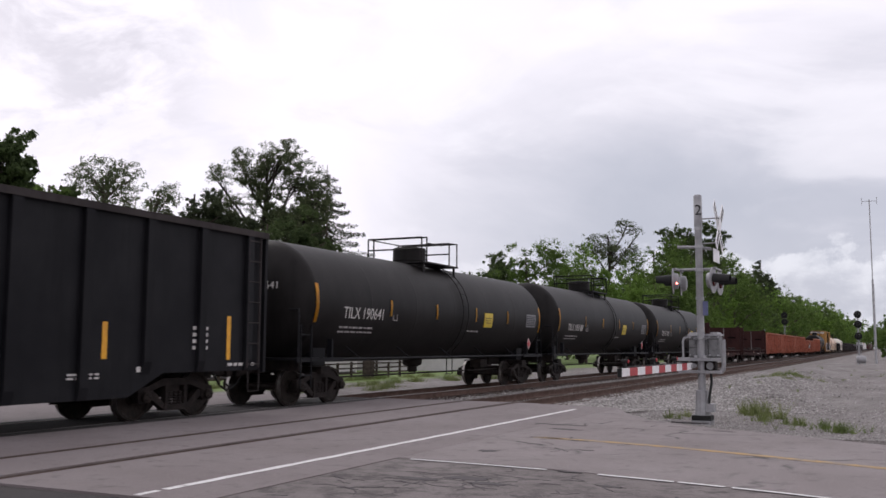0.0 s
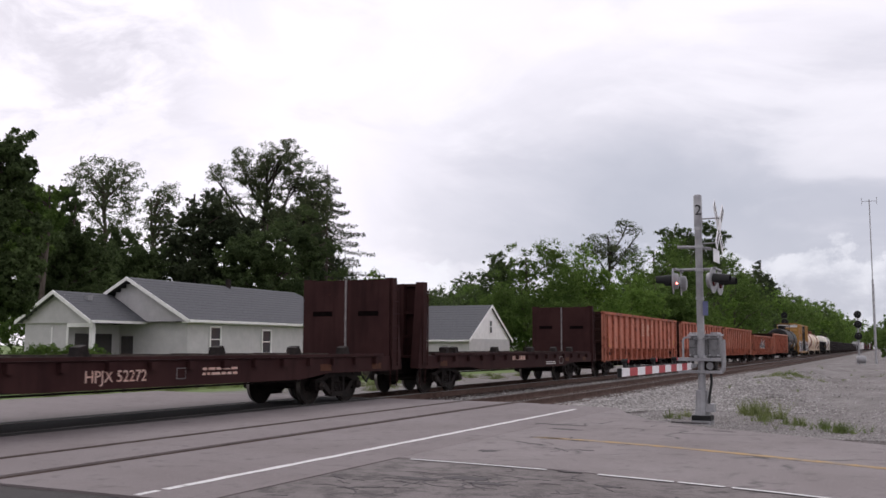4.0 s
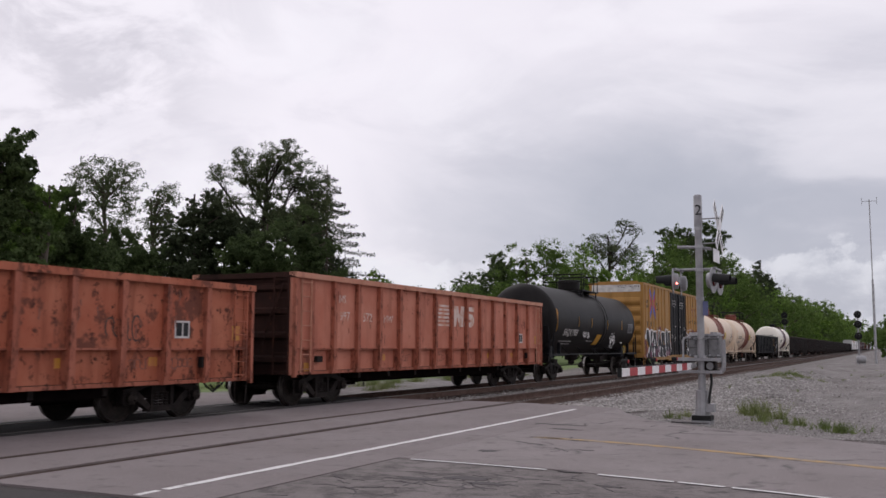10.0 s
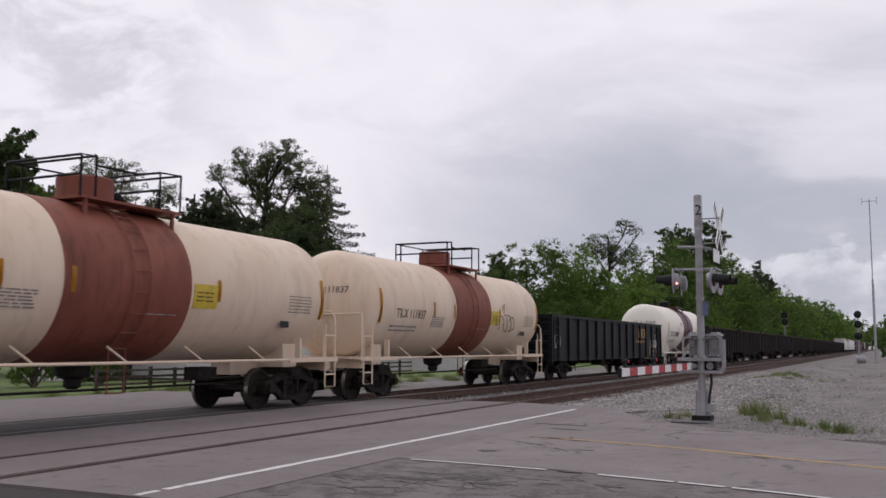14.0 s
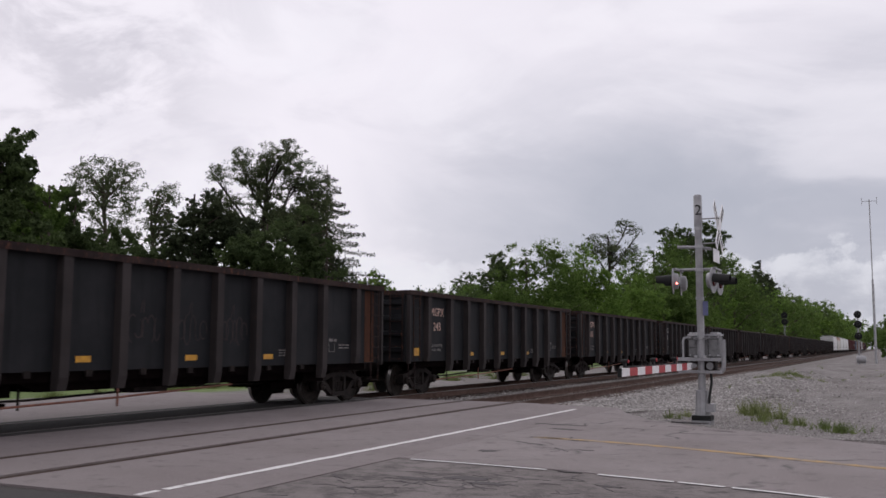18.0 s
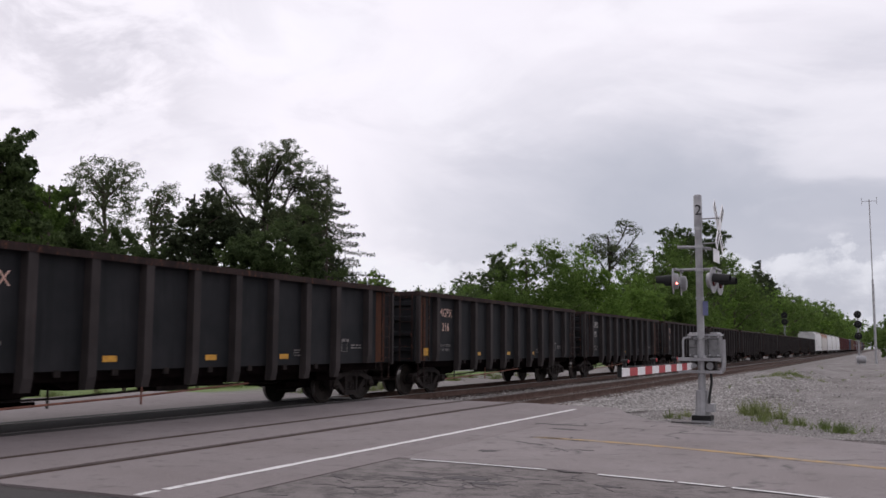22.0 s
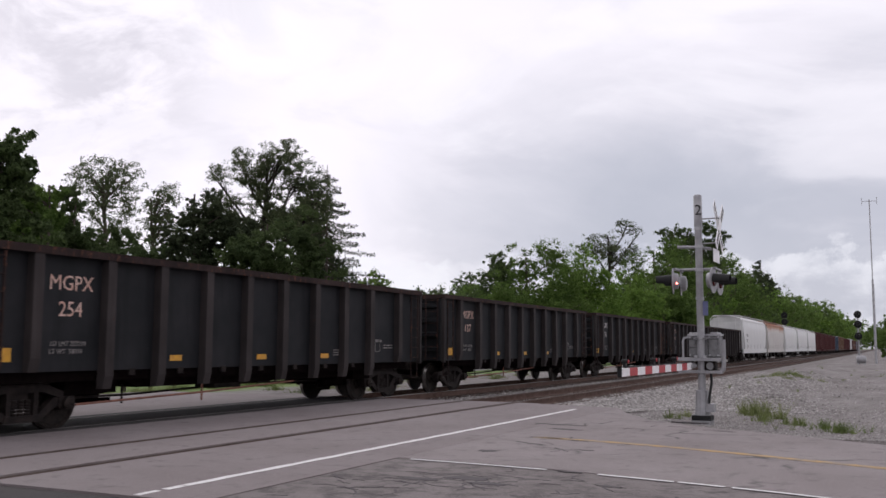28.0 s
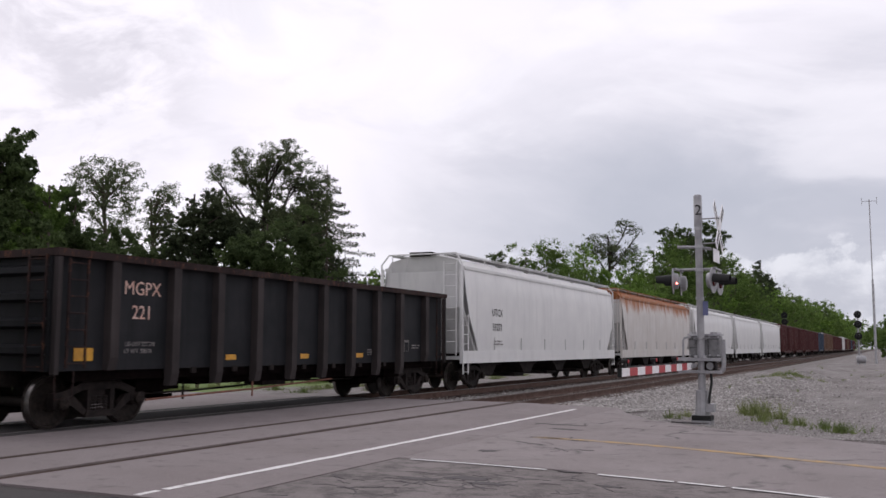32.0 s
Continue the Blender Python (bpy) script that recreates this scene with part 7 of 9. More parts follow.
boxes("base_wrap", M_DARKPLASTIC, gate, [(-0.185, 0.185, -0.185, 0.185, 0.03, 0.13)], "black base band")
part("lettering", word("2", 0.30, M_BLACKLET), M_BLACKLET, gate, "", Matrix.Translation((0.02, -0.088, 4.22)) @ Matrix.Rotation(radians(90), 4, "X"))
# crossbuck facing the road, on a bracket
bm = bmesh.new()
for s in (-1, 1):
    d = Vector((0, s * 0.707, 0.707))
    n = Vector((0, -d.z, d.y)) * 0.11
    c = Vector((0.40 + 0.012 * s, 0.06, 3.88))
    pts = [c - d * 0.61 - n, c + d * 0.61 - n, c + d * 0.61 + n, c - d * 0.61 + n]
    prism(bm, [(p.y, p.z) for p in pts], c.x - 0.005, c.x + 0.005)
part("crossbuck", bm, M_WHITEPAINT, gate, "white crossed sign boards", pose(0, 0, 0, 0, 0, -1))
bm = bmesh.new()
for s in (-1, 1):
    for k in range(-5, 6):
        if abs(k) > 1:
            d, n = Vector((0, s * 0.707, 0.707)), Vector((0, -0.707, s * 0.707)) * 0.06
            p = Vector((0.40 + 0.012 * s, 0.06, 3.88)) + d * 0.105 * k
            q = p + d * 0.07
            prism(bm, [(v.y, v.z) for v in (p - n, q - n, q + n, p + n)], p.x - 0.0065, p.x + 0.0065)
tagged(part("sign_bars", bm, M_BLACKLET, gate, "", pose(0, 0, 0, 0, 0, -1)), kind="stuff")
boxes("track_plate", M_WHITEPAINT, gate, [(0.33, 0.345, -0.28, 0.34, 3.16, 3.42)], "", pose(0, 0, 0, 0, 0, -1))
bars("sign_bracket", M_ALU, gate, [[(0.05, 0, 4.05), (0.42, 0.02, 4.06)]], 0.014)
bars("sign_bracket", M_ALU, gate, [[(0.05, 0, 3.55), (0.40, 0.02, 3.56)]], 0.014)
bars("sensor_arm", M_ALU, gate, [[(-0.05, 0, 3.48), (-0.42, 0.0, 3.50)], [(-0.02, 0, 3.48), (0.2, 0.25, 3.46)]], 0.032, 8)
# lamps: a pair on each side of the mast, on crossarms
bars("crossarm", M_ALU, gate, [[(0, 0, 3.03), (-0.40, 0.0, 3.03), (-0.42, -0.38, 3.02)], [(-0.40, 0, 3.03), (-0.42, 0.40, 3.02)], [(0, 0, 3.03), (0.34, 0.0, 3.03), (0.36, -0.38, 3.02)], [(0.34, 0, 3.03), (0.36, 0.40, 3.02)]], 0.028, 8)
for s in (-1, 1):
    for k, y in enumerate((-0.38, 0.42)):
        lamp = None
        cx = -0.44 if s < 0 else 0.32
        turn = pose(cx, y, 2.78, 0, 0, (8 if s < 0 else -6))
        bm = bmesh.new()
        lathe(bm, [(s * 0.0, 0.02), (s * 0.0, 0.255), (s * 0.02, 0.255), (s * 0.02, 0.02)], 28, "x")
        lathe(bm, [(s * 0.015, 0.17), (-s * 0.09, 0.15), (-s * 0.12, 0.06)], 16, "x")
        lamp = part("flasher_lamp", bm, M_ALU, gate, "round lamp with silver back and black hood", turn, True)
        bm = bmesh.new()
        n = 16
        ring = [[bm.verts.new((s * a, r * math.cos(t), r * math.sin(t))) for t in np.linspace(-0.35, math.pi + 0.35, n)] for a, r in ((0.02, 0.135), (0.34, 0.10), (0.34, 0.095), (0.03, 0.13))]
        for p, q in zip(ring, ring[1:]):
            for j in range(n - 1):
                bm.faces.new((p[j], p[j + 1], q[j + 1], q[j]))
        part("hood", bm, M_DARKPLASTIC, lamp, "", None, True)
        bm = bmesh.new()
        lathe(bm, [(s * 0.021, 0.02), (s * 0.021, 0.125), (s * 0.05, 0.11), (s * 0.065, 0.03)], 20, "x")
        part("lens", bm, M_REDGLASS, lamp, "", None, True)
bm = bmesh.new()
lathe(bm, [(-0.02, 0.008), (-0.02, 0.018), (0.0, 0.018), (0.005, 0.008)], 12, "y", (-0.335, -0.585, 2.72))
part("side_peep_light", bm, M_LENS, gate, "small glowing red side light")
boxes("blue_notice", M_BLUEPLATE, gate, [(0.07, 0.17, -0.11, -0.095, 2.10, 2.38)], "small blue enamel plate")
# gate mechanism: motor cabinet between two plates, with a thick weight bar and a pipe loop
M_CABINET = plain("weathered_grey_cabinet", (0.20, 0.20, 0.205), (0.12, 0.12, 0.125), 7, 0.6, 0.2, 0.12)
bm = bmesh.new()
box(bm, -0.26, 0.34, 0.10, 0.52, 1.27, 1.70)
cabinet = part("mechanism_cabinet", bevelled(bm, 0.025), M_CABINET, gate, "weathered grey gate motor cabinet")
bm = bmesh.new()
box(bm, -0.28, 0.36, 0.08, 0.54, 1.70, 1.735)
for x in (-0.21, -0.13, 0.20, 0.28):
    box(bm, x - 0.03, x + 0.03, 0.07, 0.54, 1.735, 1.77)
part("cabinet_lid", bm, M_GALV, cabinet)
bm = bmesh.new()
lathe(bm, [(0.06, 0.02), (0.06, 0.085), (0.10, 0.085)], 14, "y", (0.22, 0, 1.50))
lathe(bm, [(0.06, 0.02), (0.06, 0.06), (0.10, 0.06)], 12, "y", (-0.18, 0, 1.55))
lathe(bm, [(0.07, 0.02), (0.07, 0.045), (0.10, 0.045)], 10, "y", (-0.19, 0, 1.38))
part("shaft_boss", bm, M_CABINET, cabinet, "", None, True)
boxes("door_seam", M_GRIME, cabinet, [(0.115, 0.125, 0.094, 0.10, 1.30, 1.68), (-0.25, 0.33, 0.094, 0.10, 1.625, 1.635), (-0.25, -0.10, 0.094, 0.10, 1.455, 1.463)])
for x in (-0.235, 0.145, 0.315):
    for z in (1.31, 1.67):
        boxes("cabinet_bolt", M_GALV, cabinet, [(x - 0.018, x + 0.018, 0.08, 0.10, z - 0.018, z + 0.018)])
boxes("support_plate", M_ALU, gate, [(-0.46, 0.40, -0.13, 0.16, 1.195, 1.262)], "silver mounting plate")
boxes("lower_plate", M_ALU, gate, [(-0.44, 0.40, -0.11, 0.14, 0.955, 1.008)])
for x in (-0.09, 0.09):
    boxes("clamp", M_GALV, gate, [(x - 0.03, x + 0.03, -0.15, -0.04, 1.262, 1.31), (x - 0.03, x + 0.03, -0.10, -0.04, 1.62, 1.67)])
boxes("clamp_band", M_GALV, gate, [(-0.13, 0.13, -0.10, 0.09, 1.632, 1.66)])
boxes("gear_housing", M_GRIME, gate, [(-0.06, 0.28, -0.04, 0.18, 1.010, 1.193)], "dark greasy gear housing")
bm = bmesh.new()
lathe(bm, [(-0.07, 0.02), (-0.07, 0.07), (-0.04, 0.075), (-0.04, 0.03)], 16, "y", (0.17, 0, 1.10))
part("hub", bm, M_CABINET, gate, "", None, True)
bm = bmesh.new()
tube(bm, [(0.30, 0.0, 0.98), (0.36, 0.0, 0.98), (0.42, 0.0, 1.03), (0.43, 0.0, 1.15), (0.43, 0.0, 1.56), (0.425, 0.0, 1.62)], 0.046, 12)
part("weight_bar", bm, M_ALU, gate, "thick silver counterweight bar", None, True)
bars("pipe_loop", M_ALU, gate, [[(-0.355, 0.0, 1.26), (-0.355, 0.0, 1.60), (-0.33, 0.03, 1.655), (-0.26, 0.10, 1.67)]], 0.022, 8)
boxes("junction_box", M_ALU, gate, [(0.09, 0.25, -0.16, 0.06, 0.20, 0.36)])
bars("conduit", M_RUBBER, gate, [[(0.19, -0.06, 0.96), (0.20, -0.08, 0.78), (0.165, -0.10, 0.55), (0.14, -0.09, 0.36)]], 0.026, 8)
for z in (2.45, 3.02, 3.50, 3.86):
    bm = bmesh.new()
    lathe(bm, [(z - 0.03, 0.074), (z - 0.03, 0.083), (z + 0.03, 0.083), (z + 0.03, 0.074)], 20, "z")
    part("pole_band", bm, M_GALV, gate, "", None, True)
# the arm: red and white panels, tapering to the tip over the road
arm_a, arm_b = Vector((-0.13, -0.20, 1.10)), Vector((-0.10, -5.92, 1.10))
way = arm_b - arm_a
n = 11
holder = bars("arm_holder", M_GALV, gate, [[arm_a + Vector((0, 0.15, 0)), arm_a + way * 0.06]], 0.05, 8)
for k in range(n):
    p, q = arm_a + way * (0.04 + 0.96 * k / n), arm_a + way * (0.04 + 0.96 * (k + 1) / n)
    h = 0.064 - 0.006 * k / n
    bm = bmesh.new()
    v = []
    for c in (p, q):
        v.append([bm.verts.new(c + Vector((dx, 0, dz))) for dx, dz in ((-0.02, -h), (0.02, -h), (0.02, h), (-0.02, h))])
    bm.faces.new(v[0][::-1]), bm.faces.new(v[1])
    for j in range(4):
        bm.faces.new((v[0][j], v[0][(j + 1) % 4], v[1][(j + 1) % 4], v[1][j]))
    part("arm_panel", bm, M_REDPAINT if k % 2 else M_WHITEPAINT, gate, "red reflective panel" if k % 2 else "")
boxes("tip_cap", M_DARKPLASTIC, gate, [(arm_b.x - 0.03, arm_b.x + 0.03, arm_b.y - 0.03, arm_b.y, arm_b.z - 0.062, arm_b.z + 0.062)])
for f in (0.95, 0.62, 0.32):
    c = arm_a + way * f
    bm = bmesh.new()
    lathe(bm, [(-0.05, 0.02), (-0.04, 0.034), (0.04, 0.034), (0.05, 0.02)], 12, "x", c + Vector((0, 0, 0.16)))
    box(bm, c.x - 0.02, c.x + 0.02, c.y - 0.03, c.y + 0.03, c.z + 0.07, c.z + 0.14)
    lamp = part("arm_light", bm, M_DARKPLASTIC, gate, "small lamp on the arm")
    bm = bmesh.new()
    lathe(bm, [(0.051, 0.012), (0.051, 0.03), (0.062, 0.022)], 12, "x", c + Vector((0, 0, 0.16)))
    part("lens", bm, M_REDPAINT, lamp, "red lens")
bars("arm_cable", M_RUBBER, gate, [[arm_a + way * f + Vector((0, 0, 0.075)) for f in (0.1, 0.3, 0.6, 0.93)]], 0.012, 5)

# ---------------------------------------------------------------- line-side signals, tower, tank


def signal(x, y, z0, ztop, heads, label, w=0.5):
    s = thing("railway_signal", label, "signal", "", pose(x, y, z0))
    bars("post", M_ALU, s, [[(0, 0, 0), (0, 0, ztop - z0 - 0.1)]], 0.09, 10)
    for z in heads:
        bm = bmesh.new()
        lathe(bm, [(-0.06, 0.05), (-0.05, w), (0.0, w + 0.02), (0.02, w)], 24, "y", (0, -0.1, z - z0))
        head = part("signal_head", bm, M_DARKPLASTIC, s, "black round target", None, True)
        bm = bmesh.new()
        lathe(bm, [(-0.45, 0.14), (-0.06, 0.17)], 14, "y", (0, -0.1, z - z0 + 0.05))
        part("hood", bm, M_DARKPLASTIC, head, "", None, True)
    boxes("ladder", M_ALU, s, [(-0.22, -0.19, 0.12, 0.15, 0, ztop - z0 - 0.5), (0.19, 0.22, 0.12, 0.15, 0, ztop - z0 - 0.5)] + [(-0.19, 0.19, 0.12, 0.15, k * 0.35 + 0.3, k * 0.35 + 0.33) for k in range(int((ztop - z0 - 0.8) / 0.35))])
    boxes("platform", M_ALU, s, [(-0.5, 0.5, -0.1, 0.5, heads[-1] - z0 - 0.9, heads[-1] - z0 - 0.85)])
    return s


signal(-2.55, 100, -0.1, 5.2, (4.72, 3.75, 2.6), "black multi-headed signal on a silver post", 0.34)
signal(-17.9, 192, -0.25, 8.1, (7.7, 6.4), "black signal heads on a post beside the far track", 0.6)
box_ = thing("equipment_cabinet", "silver rounded equipment housing on a low stand", "cabinet", "", pose(-2.18, 92, -0.07) @ Matrix.Diagonal((0.56, 0.7, 0.8, 1)))
bm = bmesh.new()
lathe(bm, [(-0.75, 0.1), (-0.7, 0.35), (-0.55, 0.44), (0.55, 0.44), (0.7, 0.35), (0.75, 0.1)], 20, "x", (0, 0, 0.62))
part("drum", bm, M_ALU, box_, "", None, True)
for x in (-0.5, 0.5):
    boxes("leg", M_GALV, box_, [(x - 0.06, x + 0.06, -0.3, 0.3, 0, 0.25)])
mast2 = thing("radio_mast", "slim grey radio mast with antennas at its top", "radio mast", "", pose(-1.2, 112, -0.1))
bars("pole", M_GALV, mast2, [[(0, 0, 0), (0, 0, 9.0)]], 0.10, 8)
bars("pole", M_GALV, mast2, [[(0, 0, 9.0), (0, 0, 17.9)]], 0.06, 8)
bars("antenna", M_GALV, mast2, [[(-0.75, 0, 17.7), (0.75, 0, 17.7)], [(-0.75, 0, 17.3), (-0.75, 0, 18.1)], [(0.75, 0, 17.3), (0.75, 0, 18.1)]], 0.03, 5)
pole2 = thing("utility_pole", "grey utility pole without wires", "utility pole", "", pose(-1.1, 104, -0.1))
bars("pole", M_GALV, pole2, [[(0, 0, 0), (0, 0, 8.0)]], 0.12, 10)

# ---------------------------------------------------------------- houses behind the railway


def window(parent, x, y, z, w, h):
    """A window on a wall that faces +x."""
    win = boxes("window", M_TRIM, parent, [(x, x + 0.05, y - w / 2 - 0.09, y + w / 2 + 0.09, z + h / 2, z + h / 2 + 0.1), (x, x + 0.05, y - w / 2 - 0.09, y - w / 2, z - h / 2, z + h / 2), (x, x + 0.05, y + w / 2, y + w / 2 + 0.09, z - h / 2, z + h / 2), (x, x + 0.03, y - w / 2, y + w / 2, z - 0.025, z + 0.025)])
    boxes("sill", M_TRIM, win, [(x, x + 0.09, y - w / 2 - 0.12, y + w / 2 + 0.12, z - h / 2 - 0.09, z - h / 2)])
    boxes("pane", M_GLASS, win, [(x + 0.004, x + 0.012, y - w / 2, y + w / 2, z + 0.026, z + h / 2)])
    boxes("pane", M_GLASS, win, [(x + 0.004, x + 0.012, y - w / 2, y + w / 2, z - h / 2, z - 0.026)])


def siding(house, x, y0, y1, z0, z1, step=0.2):
    """Lapped boards on a wall that faces +x."""
    bm = bmesh.new()
    z = z0
    while z < z1 - 0.02:
        t = min(step, z1 - z)
        prism(bm, [(x, z), (x + 0.028, z), (x + 0.006, z + t), (x, z + t)], y0, y1, "y")
        z += step
    tagged(part("siding", bm, M_SIDING, house, "white lapped siding boards"), kind="stuff")


def gable_end(h, xa, xb, y, eave, ridge, over, base):
    """Boarded gable wall facing -y under an overhanging roof, with barge boards."""
    xm, half = (xa + xb) / 2, (xa - xb) / 2
    rise = (ridge - eave - 0.12) / (half + over)
    bm = bmesh.new()
    z = base + 0.25
    while z < ridge - 0.2:
        w = half if z < eave else max(0.06, half - (z - eave) / rise * 0.98)
        prism(bm, [(y, z), (y - 0.028, z), (y - 0.006, z + 0.2), (y, z + 0.2)], xm - w, xm + w)
        z += 0.2
    tagged(part("gable_siding", bm, M_SIDING, h, "white lapped siding boards"), kind="stuff")
    bm = bmesh.new()
    prism(bm, [(xa, eave), (xb, eave), (xm, eave + rise * half)], y, y + 0.1, "y")
    part("gable_wall", bm, M_SIDING, h)
    for s in (-1, 1):
        bm = bmesh.new()
        e = half + over + 0.03
        prism(bm, [(xm, ridge - 0.17), (xm, ridge + 0.015), (xm + s * e, eave + 0.12), (xm + s * e, eave - 0.08)], y - over - 0.05, y - over - 0.005, "y")
        part("barge_board", bm, M_TRIM, h)


def house(label, x, y0, y1, depth, eave, ridge, hip0, hip1, windows, base=-0.45, over=0.45):
    """Long house; its front wall faces +x, the ridge runs along y. hip0, hip1: how far the ridge stops short of each end."""
    h = thing("house", label, "house", "houses behind the railway")
    boxes("wall", M_SIDING, h, [(x - depth, x, y0, y1, base, eave)])
    siding(h, x, y0, y1, base + 0.25, eave - 0.02)
    boxes("foundation", M_DARKASPHALT, h, [(x - depth - 0.02, x + 0.03, y0 - 0.02, y1 + 0.02, base - 0.3, base + 0.24)])
    xm = x - depth / 2
    bm = bmesh.new()
    a = [(x + over, y0 - over, eave), (x + over, y1 + over, eave), (x - depth - over, y1 + over, eave), (x - depth - over, y0 - over, eave)]
    lo = [bm.verts.new(p) for p in a]
    up = [bm.verts.new((p[0], p[1], p[2] + 0.12)) for p in a]
    r0, r1 = bm.verts.new((xm, y0 - over + hip0, ridge)), bm.verts.new((xm, y1 + over - hip1, ridge))
    bm.faces.new(lo)
    for i in range(4 if hip0 else 3):
        bm.faces.new((lo[i], lo[(i + 1) % 4], up[(i + 1) % 4], up[i]))
    bm.faces.new((up[0], up[1], r1, r0)), bm.faces.new((up[1], up[2], r1)), bm.faces.new((up[2], up[3], r0, r1))
    if hip0:
        bm.faces.new((up[3], up[0], r0))
    else:
        gable_end(h, x, x - depth, y0, eave, ridge, over, base)
    roof = part("roof", bm, M_ROOF, h, "grey asphalt shingle roof")
    # courses of shingles on the front slope
    bm = bmesh.new()
    n = 14
    for i in range(n):
        f0, f1 = i / n, (i + 0.9) / n
        pa = [(x + over + (xm - x - over) * f, eave + 0.12 + (ridge - eave - 0.12) * f) for f in (f0, f1)]
        ya, yb = y0 - over + hip0 * f0 + 0.02, y1 + over - hip1 * f0 - 0.02
        prism(bm, [(pa[0][0], pa[0][1] + 0.004), (pa[0][0], pa[0][1] + 0.02), (pa[1][0], pa[1][1] + 0.008), (pa[1][0], pa[1][1] + 0.002)], ya, yb, "y")
    tagged(part("shingle_courses", bm, M_ROOF, roof), kind="stuff")
    boxes("gutter", M_TRIM, h, [(x + over, x + over + 0.1, y0 - over, y1 + over, eave - 0.02, eave + 0.1)])
    boxes("soffit", M_TRIM, h, [(x + 0.03, x + over, y0 - over, y1 + over, eave - 0.06, eave - 0.002)])
    for y, z, w, hh in windows:
        window(h, x + 0.028, y, z, w, hh)
    return h


H1 = house("white clapboard house with grey shingle roof", -31.75, 36.8, 53.3, 7.4, 2.62, 4.95, 0.0, 2.4, [(38.95, 1.75, 0.75, 1.2), (43.4, 1.65, 0.75, 1.2), (50.2, 1.62, 0.6, 1.1), (51.1, 1.62, 0.6, 1.1)])
bars("vent_pipe", M_GRIME, H1, [[(-35.3, 44.4, 4.7), (-35.3, 44.4, 5.35)]], 0.16, 8)
bars("vent_pipe", M_GALV, H1, [[(-33.0, 50.9, 3.2), (-33.0, 50.9, 3.95)]], 0.06, 8)
bars("downpipe", M_TRIM, H1, [[(-31.6, 53.2, 2.6), (-31.66, 53.2, -0.3)]], 0.05, 8)
boxes("corner_board", M_TRIM, H1, [(-31.76, -31.70, 53.2, 53.34, -0.2, 2.6)])
# white garage, its gable end towards the railway and the ridge running away from it
GX0, GX1, GA, GB, GE, GR = -26.0, -37.0, 58.8, 66.4, 1.97, 4.32
H2 = thing("house", "white clapboard garage with grey shingle roof and gable window", "house", "houses behind the railway")
GM = (GA + GB) / 2
boxes("wall", M_SIDING, H2, [(GX1, GX0, GA, GB, -0.45, GE)])
siding(H2, GX0, GA, GB, -0.2, GE)
bm = bmesh.new()
prism(bm, [(GA, GE), (GB, GE), (GM, GR - 0.08)], GX1, GX0, "x")
part("gable_wall", bm, M_TRIM, H2)
bm = bmesh.new()
z = GE
while z < GR - 0.3:
    w = (GB - GA) / 2 * (1 - (z - GE) / (GR - GE)) - 0.04
    prism(bm, [(GX0, z), (GX0 + 0.028, z), (GX0 + 0.006, z + 0.17), (GX0, z + 0.17)], GM - w, GM + w, "y")
    z += 0.17
tagged(part("gable_siding", bm, M_TRIM, H2, "white lapped gable boards"), kind="stuff")
for s_ in (-1, 1):
    e_ = GM + s_ * ((GB - GA) / 2 + 0.28)
    dz = (GR - GE) / ((GB - GA) / 2) * 0.28
    bm = bmesh.new()
    prism(bm, [(GM, GR), (GM, GR + 0.12), (e_, GE - dz + 0.12), (e_, GE - dz)], GX1 - 0.2, GX0 + 0.16, "x")
    slope_ = part("roof", bm, M_ROOF, H2, "grey asphalt shingle roof")
    bm = bmesh.new()
    for k in range(14):
        f0, f1 = k / 14, (k + 0.9) / 14
        ya, yb = e_ + (GM - e_) * f0, e_ + (GM - e_) * f1
        za, zb = GE - dz + 0.12 + (GR - GE + dz) * f0, GE - dz + 0.12 + (GR - GE + dz) * f1
        prism(bm, [(ya, za + 0.003), (ya, za + 0.018), (yb, zb + 0.007), (yb, zb + 0.002)], GX1 - 0.18, GX0 + 0.14, "x")
    tagged(part("shingle_courses", bm, M_ROOF, slope_), kind="stuff")
    bm = bmesh.new()
    prism(bm, [(GM, GR - 0.07), (GM, GR + 0.13), (e_, GE - dz + 0.13), (e_, GE - dz - 0.07)], GX0 + 0.165, GX0 + 0.20, "x")
    part("barge_board", bm, M_TRIM, H2)
    boxes("gutter", M_TRIM, H2, [(GX1, GX0 + 0.16, *sorted((e_, e_ + s_ * 0.09)), GE - dz - 0.02, GE - dz + 0.10)])
window(H2, GX0 + 0.03, GM, GE + 0.9, 0.42, 0.85)
